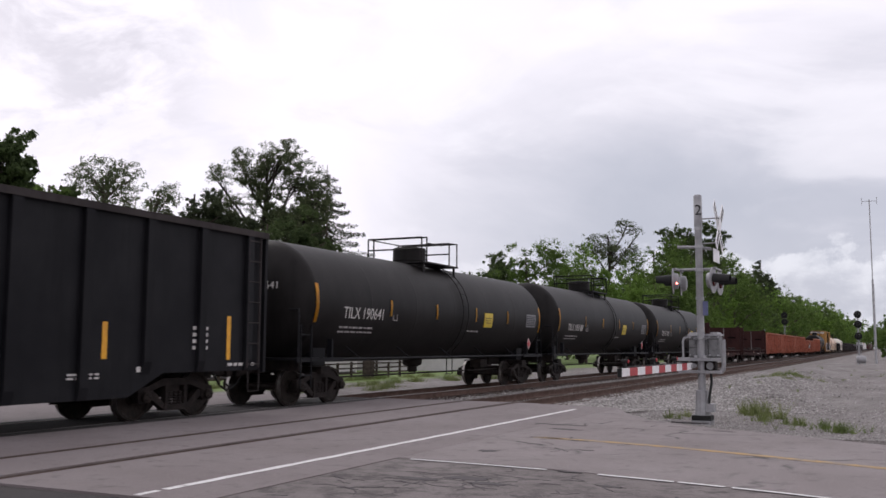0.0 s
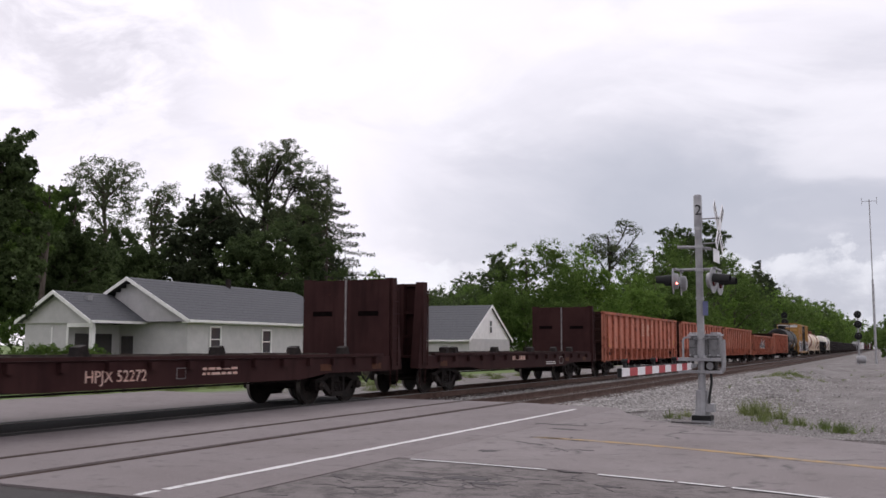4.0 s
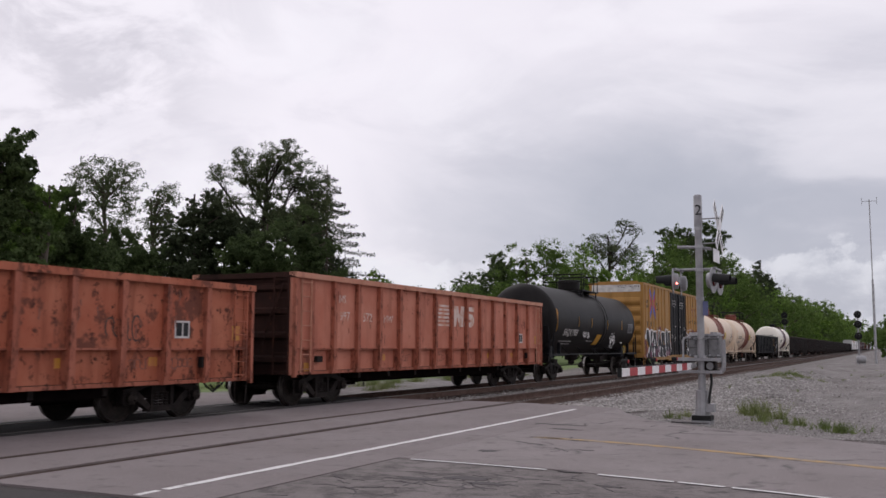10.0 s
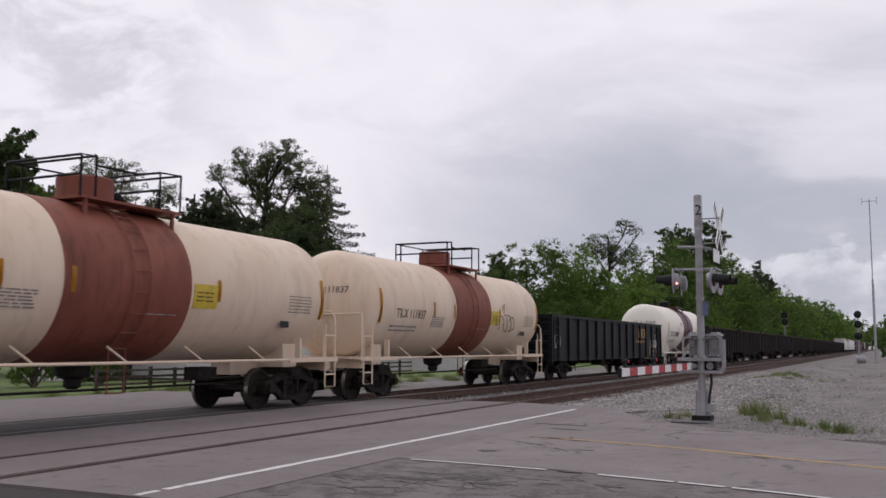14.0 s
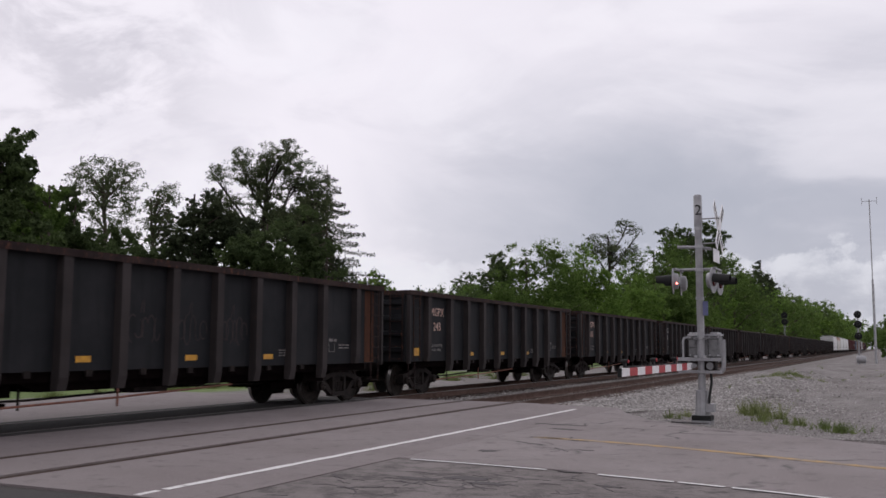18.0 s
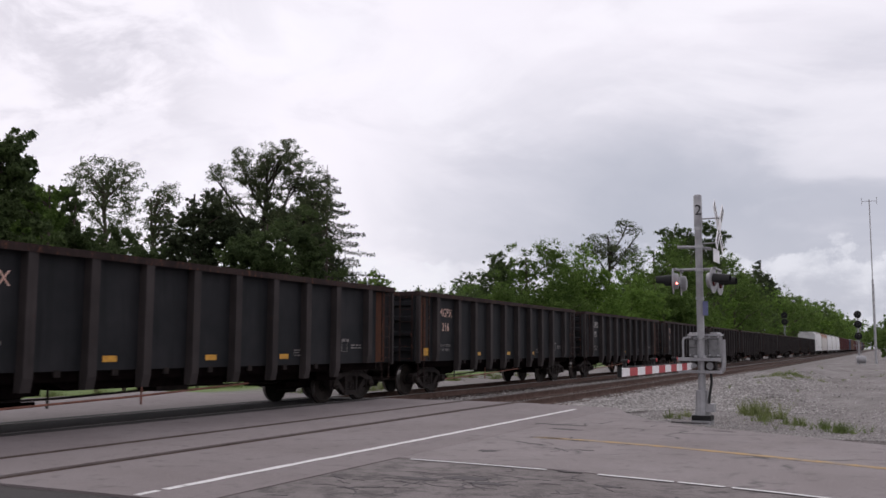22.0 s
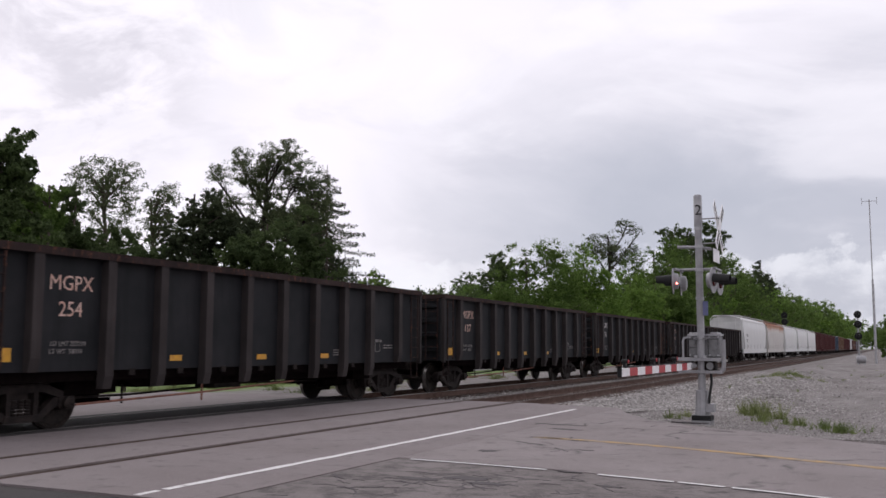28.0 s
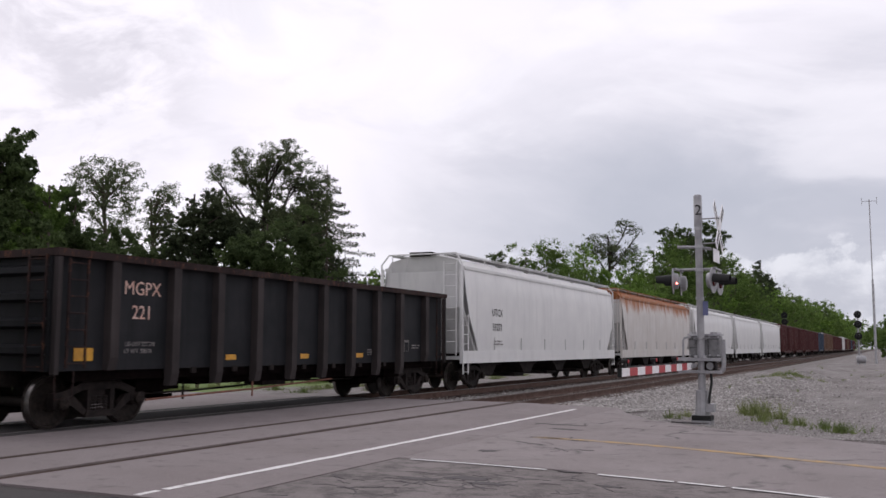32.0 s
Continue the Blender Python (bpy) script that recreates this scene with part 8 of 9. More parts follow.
# porch wing in front of the gable, its own gable towards the road
PX, PZ, PY = -36.9, 3.98, 33.3
for s_ in (-1, 1):
    e_ = PX + s_ * 2.52
    bm = bmesh.new()
    prism(bm, [(PX, PZ), (PX, PZ + 0.12), (e_, 2.64), (e_, 2.52)], PY - 0.32, 36.76, "y")
    slope_ = part("porch_roof", bm, M_ROOF, H1, "grey asphalt shingle porch roof")
    bm = bmesh.new()
    for k in range(11):
        f0, f1 = k / 11, (k + 0.9) / 11
        xa, xb = e_ + (PX - e_) * f0, e_ + (PX - e_) * f1
        za, zb = 2.64 + (PZ - 2.52) * f0, 2.64 + (PZ - 2.52) * f1
        prism(bm, [(xa, za + 0.003), (xa, za + 0.018), (xb, zb + 0.007), (xb, zb + 0.002)], PY - 0.30, 36.74, "y")
    tagged(part("shingle_courses", bm, M_ROOF, slope_), kind="stuff")
    bm = bmesh.new()
    prism(bm, [(PX, PZ - 0.06), (PX, PZ + 0.135), (e_ + s_ * 0.02, 2.65), (e_ + s_ * 0.02, 2.45)], PY - 0.37, PY - 0.325, "y")
    part("barge_board", bm, M_TRIM, H1)
    boxes("gutter", M_TRIM, H1, [(*sorted((e_ + s_ * 0.004, e_ + s_ * 0.10)), PY - 0.32, 36.7, 2.50, 2.63)])
bm = bmesh.new()
prism(bm, [(PX - 2.4, 2.50), (PX + 2.4, 2.50), (PX, PZ - 0.01)], PY, PY + 0.1, "y")
part("porch_gable", bm, M_SIDING, H1)
bm = bmesh.new()
for k in range(7):
    z_ = 2.50 + 0.2 * k
    w_ = 2.35 * (1 - (z_ - 2.5) / 1.47)
    prism(bm, [(PY, z_), (PY - 0.028, z_), (PY - 0.006, z_ + 0.2), (PY, z_ + 0.2)], PX - w_, PX + w_)
tagged(part("siding", bm, M_SIDING, H1), kind="stuff")
boxes("porch_beam", M_TRIM, H1, [(PX + 0.70, PX + 2.4, PY - 0.02, PY + 0.12, 2.30, 2.495)])
boxes("wing_wall", M_SIDING, H1, [(PX - 2.3, PX + 0.70, PY + 0.11, 36.78, -0.45, 2.495)])
bm = bmesh.new()
for k in range(14):
    z_ = -0.3 + 0.2 * k
    prism(bm, [(PY + 0.11, z_), (PY + 0.082, z_), (PY + 0.104, z_ + 0.2), (PY + 0.11, z_ + 0.2)], PX - 2.3, PX + 0.70)
tagged(part("siding", bm, M_SIDING, H1), kind="stuff")
boxes("corner_board", M_TRIM, H1, [(PX + 0.58, PX + 0.72, PY + 0.06, PY + 0.08, -0.4, 2.3), (PX - 0.45, PX - 0.37, PY + 0.06, PY + 0.08, -0.4, 2.3)])
# flat dark panel stands in for an opening in the recess wall
boxes("garage_door", M_DARKASPHALT, H1, [(PX + 0.702, PX + 0.74, PY + 0.5, PY + 2.9, -0.2, 2.0)], "dark flat panel for an opening under the porch")
boxes("porch_post", M_TRIM, H1, [(PX + 2.16, PX + 2.36, PY + 0.0, PY + 0.2, -0.45, 2.30)], "white square porch post")
boxes("porch_floor", M_FENCE, H1, [(PX + 0.76, PX + 2.4, PY, 36.75, -0.45, -0.1)])
boxes("door", M_DARKASPHALT, H1, [(-36.0, -35.25, 36.70, 36.765, -0.1, 1.9)], "dark front door")
boxes("roof_vent", M_ALU, H1, [(PX + 0.55, PX + 0.85, PY + 1.1, PY + 1.4, 3.66, 3.92)])

# board fence along the gravel strip
fence = thing("fence", "dark weathered post-and-rail fence", "fence", "", pose(-24.6, 0, -0.24))
rndf = random.Random(12)
y = 24.0
while y < 47:
    boxes("post", M_FENCE, fence, [(-0.05, 0.05, y - 0.05, y + 0.05, 0, 0.88 + rndf.uniform(-0.05, 0.05))])
    for z in (0.30, 0.55, 0.78):
        boxes("rail", M_FENCE, fence, [(0.05, 0.08, y - 0.02, y + 1.32, z - 0.04, z + 0.04)])
    y += 1.3
stub = thing("timber_post", "thick dark timber post by the fence", "post", "", pose(-24.0, 41.6, -0.24))
bm = bmesh.new()
box(bm, -0.24, 0.24, -0.24, 0.24, 0, 0.95)
part("post", bevelled(bm, 0.04), M_FENCE, stub)

# ---------------------------------------------------------------- trees and grass


def leaves(centres, spread, per, size, rng, flat=0.75, hang=0.0, inner=0.0):
    """Leaf sprays as small bent quads round clump centres: points and faces."""
    k = 9
    v = rng.normal(0, 1, (len(centres) * k, 3))
    v *= (rng.random((len(v), 1)) ** 0.4) / np.linalg.norm(v, axis=1, keepdims=True)
    centres = np.repeat(centres, k, 0) + v * np.repeat(spread, k)[:, None] * np.array((0.95, 0.95, flat * 0.95))
    spread = np.repeat(spread, k) * rng.uniform(0.22, 0.52, len(centres))
    per = max(2, per // k)
    c = np.repeat(centres, per, 0)
    s = np.repeat(spread, per)[:, None]
    n = len(c)
    off = rng.normal(0, 1, (n, 3))
    off *= (rng.random((n, 1)) ** 0.33) / np.linalg.norm(off, axis=1, keepdims=True)
    p = c + off * s * np.array((1, 1, flat))
    out = off / np.linalg.norm(off, axis=1, keepdims=True) * 0.85 + np.array((0, 0, 0.2)) + rng.normal(0, 0.55, (n, 3))
    u = np.cross(out, rng.normal(0, 1, (n, 3)))
    u /= np.linalg.norm(u, axis=1, keepdims=True)
    w = np.cross(u, out)
    w /= np.linalg.norm(w, axis=1, keepdims=True)
    if hang:
        u = u * (1 - hang) + np.array((0, 0, -hang))
    k = size * rng.uniform(0.55, 1.15, (n, 1))
    heart = rng.random((n, 1)) < inner
    p = np.where(heart, c + (p - c) * 0.4, p)
    k = np.where(heart, k * 2.0, k)
    u, w = u * k, w * k * 0.62
    bend = np.cross(u, w) / k * 0.25
    pts = np.stack([p - u, p + w * 0.9 + bend, p + u, p - w * 0.9 + bend], 1).reshape(-1, 3)
    f = np.arange(4 * n).reshape(-1, 4)
    return pts, f


def mesh_of(name, pts, faces, mat):
    me = bpy.data.meshes.new(name)
    me.vertices.add(len(pts))
    me.loops.add(faces.size)
    me.polygons.add(len(faces))
    me.vertices.foreach_set("co", pts.astype(np.float32).ravel())
    me.loops.foreach_set("vertex_index", faces.astype(np.int32).ravel())
    me.polygons.foreach_set("loop_start", np.arange(0, faces.size, faces.shape[1], dtype=np.int32))
    me.update(calc_edges=True)
    me.materials.append(mat)
    return me


def tree(label, x, y, height, width, mat, seed, clumps=55, per=110, leaf=0.24, bare=0.18, puff=0.16, group="trees behind the railway", lean=0.0, hollow=0.35, base=-0.5, name="tree", lobes=(), twiggy=False):
    """Trunk, limbs that reach each clump, and a crown of clumps with an uneven outline."""
    rng = np.random.default_rng(seed)
    t = thing(name, label, "tree", group, pose(x, y, base, 0, 0, 25.5 if lobes else 0))
    height -= base
    z0 = height * bare
    cz, rz, rx = (z0 + height) / 2, (height - z0) / 2, width / 2
    d = rng.normal(0, 1, (clumps, 3))
    d /= np.linalg.norm(d, axis=1, keepdims=True)
    rad = hollow + (1 - hollow) * rng.random((clumps, 1)) ** 0.6
    c = d * rad * rng.uniform(0.86, 1.06, (clumps, 1)) * np.array((rx, rx, rz)) * (1 - puff * 0.55)
    # broader below, uneven above
    f = 1.0 + 0.22 * (-c[:, 2:3] / rz)
    c[:, :2] *= f
    c[:, 2] += cz
    if lobes:
        # several rounded masses (sideways, height, half width, half height) make up the crown
        share = np.array([rx_ * rx_ * rz_ for _, _, rx_, rz_ in lobes])
        pick = np.sort(rng.choice(len(lobes), clumps, p=share / share.sum()))
        lo = np.array(lobes)[pick]
        c = d * rad * (1 - puff * 0.5) * np.stack((lo[:, 2], lo[:, 2], lo[:, 3]), 1)
        c[:, 0] += lo[:, 0]
        c[:, 2] += lo[:, 1]
        mix = rng.permutation(clumps)
        c = c[mix]
        pick_of = [np.nonzero(pick[mix] == k)[0] for k in range(len(lobes))]
    c[:, 0] += lean * c[:, 2]
    spread = width * puff * rng.uniform(0.65, 1.25, clumps)
    pts, fs = leaves(c, spread, int(per * 2.6), leaf * 0.50, rng, inner=0.0 if twiggy or mat is M_LEAFPALE else 0.26)
    part("crown", mesh_of("crown", pts, fs, mat), mat, t, "leafy crown with gaps")
    bm = bmesh.new()
    r = max(0.12, height * 0.018)
    top = height * 0.86
    line = [Vector((lean * z + 0.25 * math.sin(z * 0.5 + seed) * z / height, 0.25 * math.cos(z * 0.4 + seed) * z / height, z)) for z in np.linspace(-0.3, top, 8)]
    tube(bm, line, r, 8, r * 0.25)
    part("trunk", bm, M_BARKDARK if twiggy else M_BARK, t, "", None, True)
    bm = bmesh.new()
    near = y < 110 and name == "tree"
    if twiggy:
        # boughs rise from the trunk into each mass of the crown and fork there into twigs
        twigs = bmesh.new()
        for k, (lx, lz, lw, lh) in enumerate(lobes):
            hub = Vector((lx + lean * lz, rng.uniform(-0.4, 0.4) * lw, lz + 0.1 * lh))
            z = min(top, max(z0 * 0.75, lz - 0.8 * abs(lx) - 1.5 - rng.random()))
            foot = Vector((lean * z + 0.25 * math.sin(z * 0.5 + seed) * z / height, 0.25 * math.cos(z * 0.4 + seed) * z / height, z))
            knee = foot.lerp(hub, 0.45) + Vector((rng.uniform(-0.3, 0.3), rng.uniform(-0.3, 0.3), rng.uniform(-0.5, 0.1)))
            bm = bmesh.new()
            tube(bm, [foot, foot.lerp(knee, 0.5) + Vector((rng.uniform(-0.15, 0.15), 0, rng.uniform(-0.1, 0.15))), knee, knee.lerp(hub, 0.5) + Vector((rng.uniform(-0.2, 0.2), 0, 0.15)), hub], r * 0.42, 6, r * 0.14)
            part("limb", bm, M_BARKDARK, t, "", None, True)
            for q in c[pick_of[k]]:
                q = Vector(q)
                a = knee.lerp(hub, rng.uniform(0.1, 1.0))
                m = a.lerp(q, 0.5) + Vector((rng.uniform(-0.2, 0.2), rng.uniform(-0.2, 0.2), 0.1))
                tube(twigs, [a, m, q], r * 0.11, 4, r * 0.03)
        tagged(part("branch_work", twigs, M_BARKDARK, t), kind="stuff")
        near, c = False, c[:0]
    for q in c[:: max(1, clumps // (13 if near else 24))]:
        q = Vector(q)
        zs = max(z0 * 0.7, q.z - (0.35 + 0.5 * rng.random()) * Vector((q.x, q.y)).length - 0.4)
        zs = min(zs, top * 0.95)
        s = Vector((lean * zs, 0, zs))
        m = (s + q) / 2 + Vector((0, 0, 0.06 * (q - s).length))
        tube(bm, [s, m, q], r * 0.36, 5, r * 0.10)
        if near:
            part("limb", bm, M_BARK, t, "", None, True)
            bm = bmesh.new()
    if near or twiggy:
        bm.free()
    else:
        tagged(part("limb_work", bm, M_BARK, t, "", None, True), kind="stuff")
    return t


def spruce(label, x, y, height, width, mat, seed, base=-0.5):
    """Tiers of drooping branches hung with needles."""
    rng = np.random.default_rng(seed)
    t = thing("spruce", label, "tree", "trees behind the railway", pose(x, y, base))
    height -= base
    bm = bmesh.new()
    tube(bm, [(0, 0, -0.2), (0.1, 0, height * 0.5), (0, 0, height)], 0.24, 8, 0.03)
    part("trunk", bm, M_BARK, t, "", None, True)
    bm = bmesh.new()
    cs, sp = [], []
    tier = 1.5
    while tier < height - 0.4:
        reach = (width / 2) * (1 - tier / height) ** 0.75 * 1.25
        for k in range(8):
            a = (k + rng.uniform(0, 0.8)) * 0.785
            L = reach * rng.uniform(0.62, 1.10)
            z = tier + rng.uniform(-0.35, 0.35)
            tip = Vector((math.cos(a) * L, math.sin(a) * L, z - 0.16 * L))
            mid = Vector((math.cos(a) * L * 0.6, math.sin(a) * L * 0.6, z - 0.20 * L))
            tube(bm, [(0, 0, z), mid, tip], 0.05, 4, 0.012)
            for q in np.linspace(0.2, 1.0, max(3, int(L / 0.32))):
                q = float(q)
                p = Vector((0, 0, z)) * (1 - q) ** 2 + 2 * q * (1 - q) * mid + q * q * tip
                cs.append((p.x, p.y, p.z - 0.16)), sp.append(0.24 if q < 0.8 else 0.16)
        tier += 1.05
    tagged(part("branch_work", bm, M_BARK, t), kind="stuff")
    pts, fs = leaves(np.array(cs), np.array(sp), 27, 0.10, rng, 1.3, 0.7)
    part("needles", mesh_of("needles", pts, fs, mat), mat, t, "hanging dark needles")
    return t


tree("dense dark green maple in front of the house", -31.5, 25.3, 10.2, 3.8, M_LEAFDARK, 1, 230, 150, 0.19, 0.16, 0.17, lobes=((-0.2, 8.75, 1.75, 1.9), (-0.1, 5.4, 2.3, 2.5), (-2.4, 6.2, 2.4, 3.4)), hollow=0.2)
tree("bright green tree behind the maple", -44.2, 38.7, 12.6, 3.4, M_LEAFMID, 41, 60, 160, 0.20, 0.30, 0.22, lobes=((-0.3, 9.9, 1.3, 2.5), (-1.5, 8.6, 1.8, 2.6)))
tree("dark green broad tree behind the houses", -47.6, 43.7, 12.9, 4.4, M_LEAFDARK, 2, 110, 200, 0.21, 0.20, 0.2, lobes=((-0.6, 9.0, 1.8, 4.2), (0.4, 7.6, 1.8, 3.9), (-1.6, 7.0, 2.3, 4.6)), hollow=0.15)
tree("airy tree with sparse leaves and thin limbs", -57.1, 55.8, 17.5, 7.0, M_LEAFPALE, 3, 90, 56, 0.17, 0.40, 0.13, lobes=((-0.1, 15.4, 3.2, 1.8), (0.4, 12.8, 2.7, 2.0)), hollow=0.3)
tree("slender tree with sparse leaves", -57.0, 61.3, 16.3, 4.4, M_LEAFPALE, 4, 70, 52, 0.17, 0.40, 0.17, lobes=((0.6, 14.5, 1.9, 1.6), (0.5, 12.0, 2.2, 1.9)), hollow=0.25)
tree("dark leafy tree below the airy ones", -51.5, 54.2, 10.8, 5.5, M_LEAFDARK, 42, 90, 150, 0.21, 0.10, 0.2, lobes=((0.3, 7.4, 3.0, 3.5), (-2.5, 6.6, 2.6, 3.4), (-4.6, 6.2, 2.4, 3.4)), hollow=0.15)
tree("dark green tree far behind the houses", -63.5, 63.5, 12.6, 8.5, M_LEAFDARK, 43, 90, 130, 0.24, 0.05, 0.2)
tree("dark dense pine-like tree behind the houses", -48.3, 56.6, 15.4, 4.6, M_NEEDLE, 5, 240, 130, 0.17, 0.20, 0.17, lobes=((0.4, 12.5, 1.7, 1.6), (-0.2, 10.0, 2.7, 2.4), (1.2, 14.0, 0.9, 1.1), (3.0, 10.4, 2.1, 2.3), (0.4, 7.0, 3.4, 2.4), (1.6, 12.2, 1.6, 1.6)), hollow=0.05)
tree("tall open tree with dark limbs", -49.6, 67.1, 20.3, 5.0, M_LEAFOPEN, 6, 330, 84, 0.15, 0.36, 0.15, lobes=((1.2, 18.4, 2.1, 1.8), (-2.3, 18.1, 1.2, 1.6), (-4.4, 16.5, 1.2, 1.5), (-1.0, 16.8, 1.5, 1.5), (3.3, 16.8, 1.9, 2.0), (4.7, 14.5, 1.7, 2.5), (0.2, 15.4, 2.0, 1.0), (2.3, 19.6, 0.8, 0.8), (-3.2, 14.4, 1.7, 1.4), (0.6, 13.2, 2.6, 1.7), (-1.6, 12.2, 2.2, 1.5), (3.0, 12.4, 2.4, 1.8)), hollow=0.2, twiggy=True)
tree("dark green tree below the tall one", -42.1, 57.4, 12.4, 6.6, M_LEAFDARK, 7, 150, 150, 0.19, 0.10, 0.16, lobes=((-0.1, 8.4, 4.0, 2.2), (4.0, 8.4, 1.9, 2.1), (2.7, 10.4, 2.1, 1.9), (0.5, 5.5, 4.5, 2.4)), hollow=0.15)
tree("dark green tree below the tall one", -52.0, 79.3, 18.4, 7.0, M_LEAFDARK, 8, 140, 120, 0.22, 0.10, 0.16, lobes=((-0.7, 15.8, 1.9, 2.7), (-0.2, 11.8, 3.2, 3.1), (-2.9, 13.6, 2.6, 2.4), (0.5, 7.5, 3.5, 3.5)), hollow=0.15)
spruce("drooping dark spruce behind the houses", -48.9, 76.2, 19.1, 15.0, M_NEEDLE, 9)
tree("fresh green young tree behind the house", -39.2, 61.6, 8.2, 4.0, M_LEAFLIGHT, 10, 44, 110, 0.17, 0.05)
tree("fresh green young tree behind the garage", -44.6, 78.4, 9.4, 5.6, M_LEAFLIGHT, 11, 60, 110, 0.18, 0.05)
tree("fresh green young tree behind the garage", -49.2, 79.2, 9.2, 5.0, M_LEAFLIGHT, 12, 44, 110, 0.19, 0.05)
tree("distant green tree behind the yard", -70, 138, 12.2, 7.5, M_LEAFDARK, 13, 40, 90, 0.3, 0.1)
tree("distant green tree behind the yard", -72, 150, 10.5, 11, M_LEAFMID, 14, 40, 90, 0.34, 0.05)
tree("broad green tree behind the yard", -60, 136, 13.8, 11, M_LEAFDARK, 15, 60, 100, 0.3, 0.06)
tree("dense bright green tree by the far track", -34, 91.4, 12.6, 9.0, M_LEAFMID, 16, 170, 150, 0.16, 0.04, 0.18, lobes=((-0.3, 10.4, 2.0, 2.0), (1.7, 10.9, 2.4, 1.8), (3.2, 9.2, 3.0, 2.1), (-1.2, 8.0, 3.0, 2.4), (4.1, 6.4, 3.5, 2.1), (-2.5, 5.0, 4.0, 3.0), (1.5, 4.5, 4.5, 3.0)))
tree("dense fresh green tree by the far track", -30, 99.5, 12.6, 9.0, M_LEAFLIGHT, 17, 170, 150, 0.165, 0.02, 0.18, lobes=((-1.6, 10.2, 2.2, 2.2), (0.5, 10.6, 2.0, 2.1), (1.6, 8.4, 2.5, 2.5), (-1.0, 7.1, 3.7, 2.5), (3.3, 6.5, 1.9, 1.9), (-2.0, 4.0, 4.0, 2.8), (2.5, 4.0, 3.8, 2.8)))
tree("dense dark green tree by the far track", -41.2, 102.6, 13.2, 5.0, M_LEAFDARK, 18, 90, 110, 0.21, 0.04, 0.2, lobes=((-0.2, 12.3, 1.5, 1.2), (-0.8, 10.2, 2.3, 2.3), (0.8, 10.8, 2.0, 2.0), (-1.0, 6.5, 4.0, 3.4)))
tree("half-bare tree with sparse pale leaves", -40, 146, 22.6, 8.0, M_LEAFPALE, 19, 100, 36, 0.24, 0.42, 0.12, lobes=((-3.0, 18.0, 2.7, 2.0), (0.1, 19.1, 2.4, 2.0), (3.0, 21.1, 2.4, 1.8), (4.8, 19.8, 1.4, 2.5), (1.1, 16.9, 4.2, 2.2)), twiggy=True)
tree("tall green tree along the far track", -33, 147, 19.5, 14.0, M_LEAFMID, 20, 170, 130, 0.23, 0.04, 0.17, lobes=((-1.7, 14.4, 3.6, 3.6), (1.9, 15.8, 4.1, 3.2), (4.5, 14.2, 4.5, 4.2), (0.1, 10.2, 5.4, 4.5), (7.2, 10.6, 5.4, 4.5), (3.0, 5.5, 8.0, 4.5)))
tree("tall dark green tree along the far track", -38, 200, 28.0, 12.0, M_LEAFDARK, 21, 110, 90, 0.36, 0.2, 0.16, lobes=((-3.8, 25.3, 2.6, 2.4), (-0.2, 26.1, 2.9, 2.2), (5.8, 25.7, 3.4, 3.6), (1.6, 21.4, 7.2, 4.8)))
tree("tall green tree along the far track", -34, 225, 24.5, 17, M_LEAFMID, 22, 100, 100, 0.44, 0.04)
tree("tall dark conifer along the far track", -33, 288, 30.0, 9.0, M_NEEDLE, 23, 110, 80, 0.45, 0.1, 0.16, hollow=0.1, lobes=((-1.9, 27.1, 2.3, 2.3), (-0.7, 23.2, 3.7, 3.7), (0.5, 19.0, 4.7, 4.0), (0.3, 13.0, 5.5, 5.0)))
tree("green tree by the far track", -30, 120, 11.5, 11, M_LEAFLIGHT, 24, 90, 110, 0.26, 0.02)
tree("green tree by the far track", -29, 135, 11.0, 12, M_LEAFMID, 25, 90, 110, 0.28, 0.02)
for _k, (_y, _h, _w) in enumerate(((165, 15, 13), (182, 15, 14), (205, 17, 15), (245, 19, 17), (268, 19, 17), (310, 20, 20), (345, 22, 24), (385, 22, 26), (430, 22, 28), (490, 23, 32), (560, 23, 36), (640, 24, 40), (740, 25, 46))):
    tree("green tree in the wood along the track", -33 + 2 * (_k % 3), _y, _h, _w, (M_LEAFMID, M_LEAFLIGHT, M_LEAFMID)[_k % 3], 30 + _k, 60, 60, max(0.34, _y * 0.0017), 0.03, group="wood along the track")
for _k, (_x, _y, _h, _w) in enumerate(((1.6, 128, 5.4, 5.0), (3.0, 118, 4.4, 5.0), (2.2, 160, 7.0, 7), (2, 230, 9, 12), (6, 330, 12, 18))):
    tree("green scrub tree at the edge of the yard", _x, _y, _h, _w, M_LEAFMID, 60 + _k, 40, 60, 0.26 + _y * 0.0004, 0.03, group="scrub trees at the yard")
# the wood behind the trees by the far track
for _k, (_x, _y, _h, _w) in enumerate(((-60, 116, 8.5, 12), (-52, 119, 10.0, 12), (-46.5, 123, 11.8, 13), (-40.6, 126, 12.2, 13), (-35, 131, 11.5, 13), (-31, 140, 12.5, 13), (-41, 160, 15.5, 14), (-36, 172, 21, 16), (-35, 190, 23, 17), (-33, 210, 22, 17), (-32, 255, 23, 18), (-30, 330, 21, 20), (-30, 420, 20, 22), (-30, 520, 21, 24), (-31, 640, 22, 26), (-31, 800, 24, 28), (-48, 1350, 32, 46), (-14, 1380, 30, 50), (24, 1360, 30, 46))):
    tree("dense green tree in the wood by the far track", _x, _y, _h, _w, M_LEAFMID if _k % 2 else M_LEAFDARK, 120 + _k, 44, 50, max(0.40, _y * 0.0017), 0.0, 0.2, group="wood along the track")
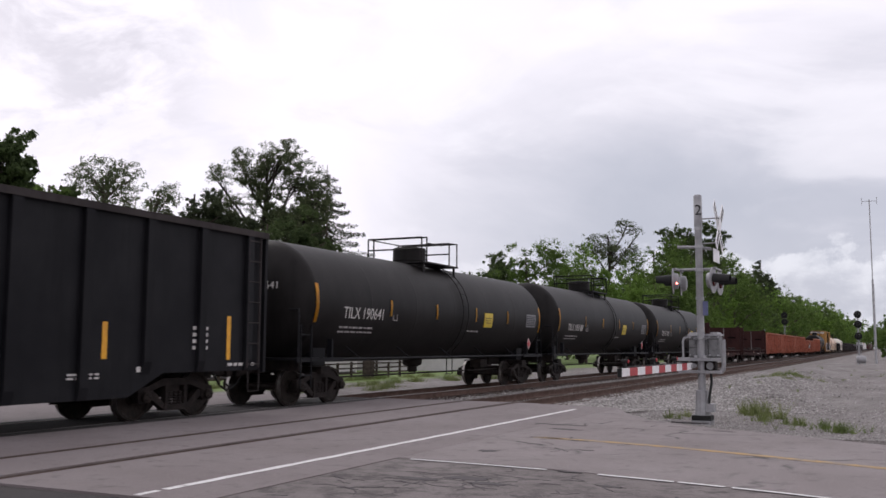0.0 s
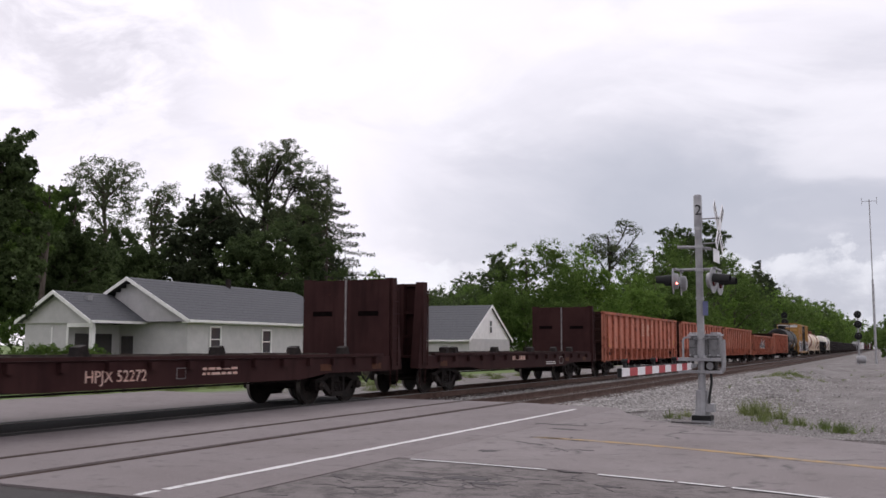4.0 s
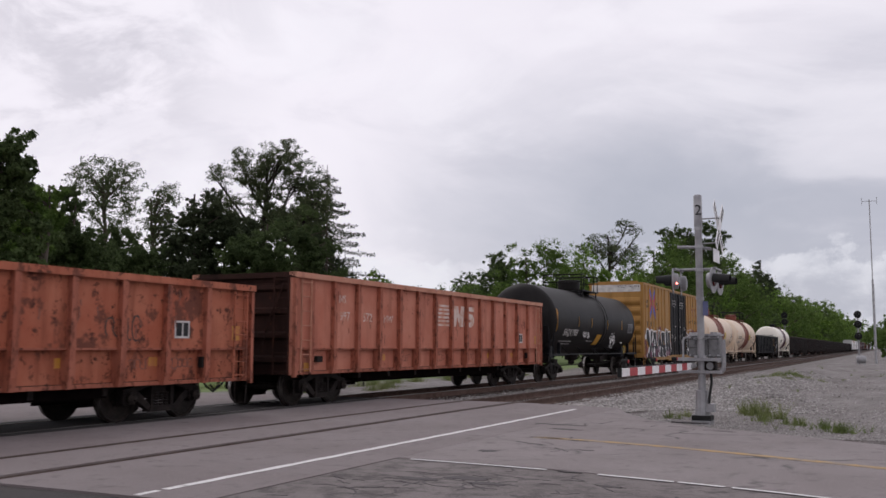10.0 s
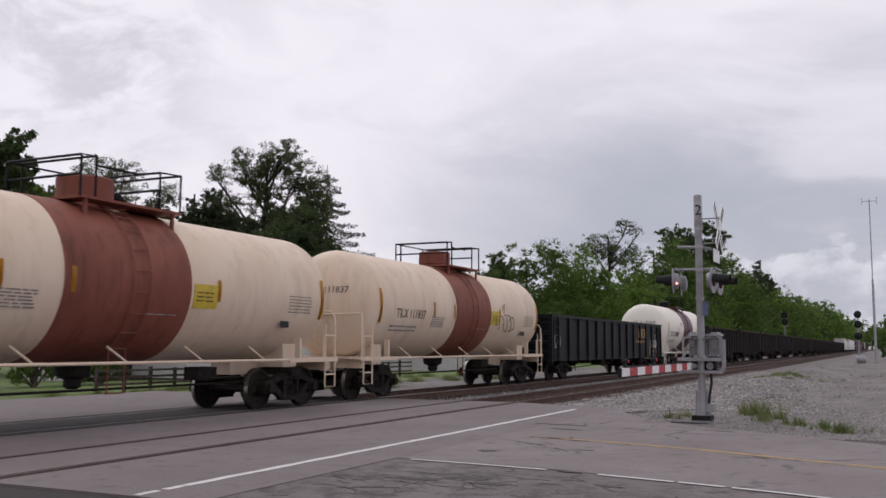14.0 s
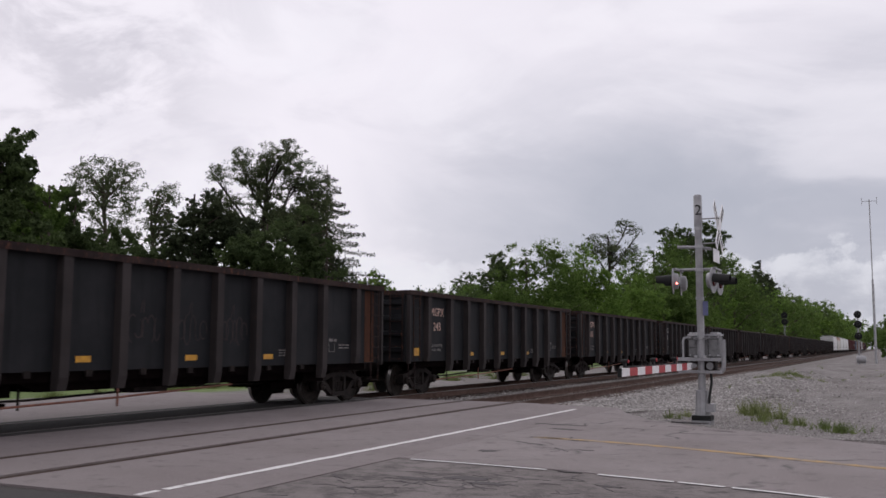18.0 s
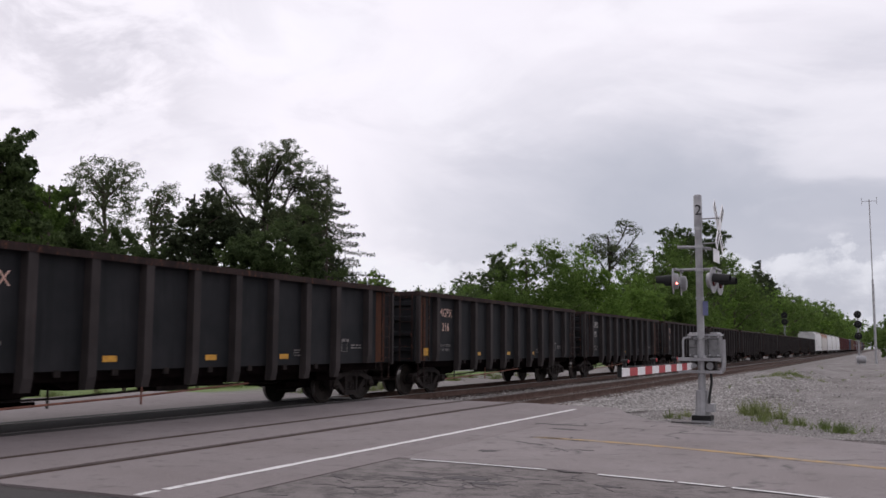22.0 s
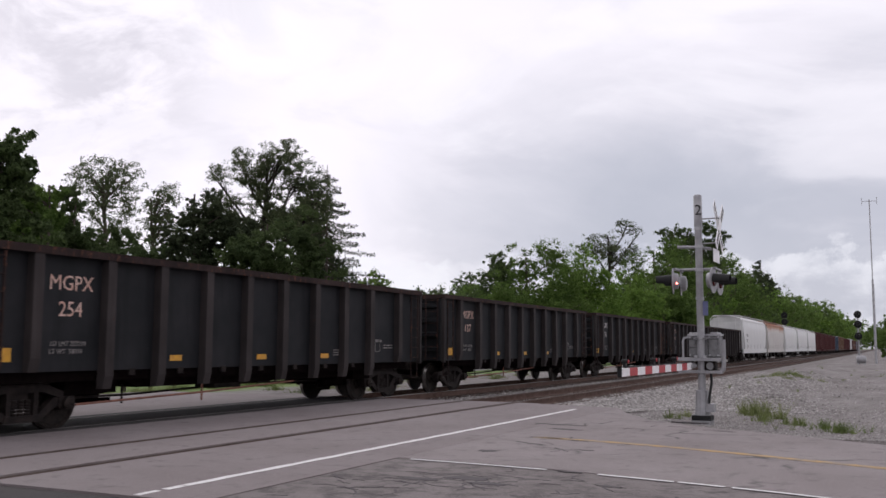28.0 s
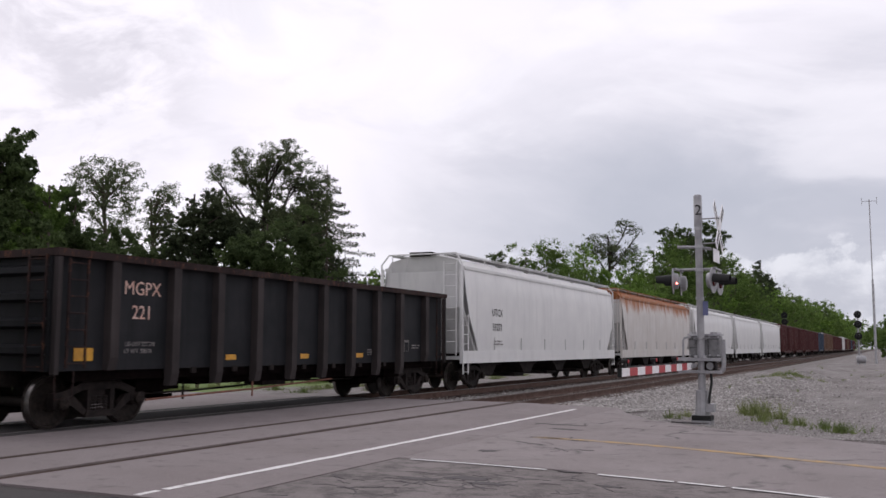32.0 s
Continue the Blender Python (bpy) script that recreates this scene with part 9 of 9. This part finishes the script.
# undergrowth that closes the gaps below the crowns
for _k, (_x, _y, _h, _w) in enumerate(((-48, 36, 6, 8), (-52, 48, 8, 9), (-56, 60, 9, 10), (-55, 76, 10, 10), (-48, 82, 9, 9), (-44, 88, 8, 9), (-58, 88, 10, 12), (-62, 104, 9, 14), (-46, 100, 8, 10), (-52, 118, 10, 14), (-56, 52, 9, 8), (-53, 40, 8, 8))):
    tree("dark leafy undergrowth below the trees", _x, _y, _h, _w, M_LEAFDARK if _k % 3 else M_LEAFMID, 80 + _k, 50, 48, 0.27, 0.0, 0.2, "undergrowth", name="shrub")
for _k, _y in enumerate((27.5, 29.5, 31.0)):
    tree("low green hedge shrub by the porch", -31.6, _y, 1.55, 2.4, M_LEAFMID, 100 + _k, 26, 90, 0.09, 0.0, 0.2, "hedge", base=-0.35, name="shrub")


def tufts(name, label, spots, seed, n, h, mat=None):
    """Grass blades in tufts over round patches (x, y, radius)."""
    rng = np.random.default_rng(seed)
    pts, fs = [], []
    area = sum(r * r for _, _, r in spots)
    for x, y, r in spots:
        k = int(n * r * r / area)
        a, q = rng.uniform(0, 6.283, k), np.abs(rng.normal(0, 0.5, k)) * r
        bx, by = x + q * np.cos(a), y + q * np.sin(a)
        hh = h * rng.uniform(0.3, 1.2, k) * np.exp(-(q / r) ** 2)
        dx, dy = rng.normal(0, 0.45, k) * hh, rng.normal(0, 0.45, k) * hh
        w = 0.004 + 0.005 * rng.random(k)
        ang = rng.uniform(0, 3.14, k)
        for i in range(k):
            z = max(ground_height(bx[i], by[i]), bank(bx[i]) if -16.6 < bx[i] < -6.75 and by[i] > 23.1 else -9) - 0.02
            ox, oy = w[i] * math.cos(ang[i]), w[i] * math.sin(ang[i])
            o = len(pts)
            pts += [(bx[i] - ox, by[i] - oy, z), (bx[i] + ox, by[i] + oy, z), (bx[i] + dx[i], by[i] + dy[i], z + hh[i] + 0.02)]
            fs.append((o, o + 1, o + 2))
    me = bpy.data.meshes.new(name)
    me.from_pydata(pts, [], fs)
    me.materials.append(mat or M_GRASS)
    return tagged(new(name, me), label, kind="stuff")


_rg = random.Random(21)
_near = [(-4.15 + _rg.gauss(0, 0.2), 20.5 + _rg.gauss(0, 0.3), 0.16) for _ in range(5)] + [(-3.0 + 0.16 * k + _rg.gauss(0, 0.15), 22.0 - 0.28 * k + _rg.gauss(0, 0.5), _rg.choice((0.10, 0.16, 0.30))) for k in range(14)] + [(-1.0 + _rg.gauss(0, 0.5), 18.4 + _rg.gauss(0, 0.5), 0.08) for _ in range(9)]
tufts("grass", "tall green weeds beside the crossing mast", [(-2.75, 22.3, 0.32), (-2.5, 21.9, 0.26), (-3.05, 22.6, 0.24), (-2.1, 21.2, 0.2)], 15, 520, 0.46)
tufts("grass", "green weeds beside the crossing mast", _near, 5, 1500, 0.22)
_yard = [(-4.2 + _rg.gauss(0, 0.6), 45 + _rg.gauss(0, 2.0), 0.4) for _ in range(26)] + [(_rg.uniform(-5.5, 0.5), _rg.uniform(27, 75), 0.2) for _ in range(22)]
tufts("grass", "green weeds in the gravel yard", _yard, 6, 3500, 0.16)
tufts("grass", "grass verge beyond the far track", [(-19.8 + _rg.gauss(0, 0.8), 28 + 1.1 * k, 0.7) for k in range(22)] + [(-23.6 + _rg.gauss(0, 0.5), 22 + 1.2 * k, 0.8) for k in range(22)] + [(-17.4, 30.5, 0.6), (-17.8, 32.0, 0.7), (-18.4, 33.5, 0.8)], 7, 16000, 0.28)

make_ballast_stones()


motions()
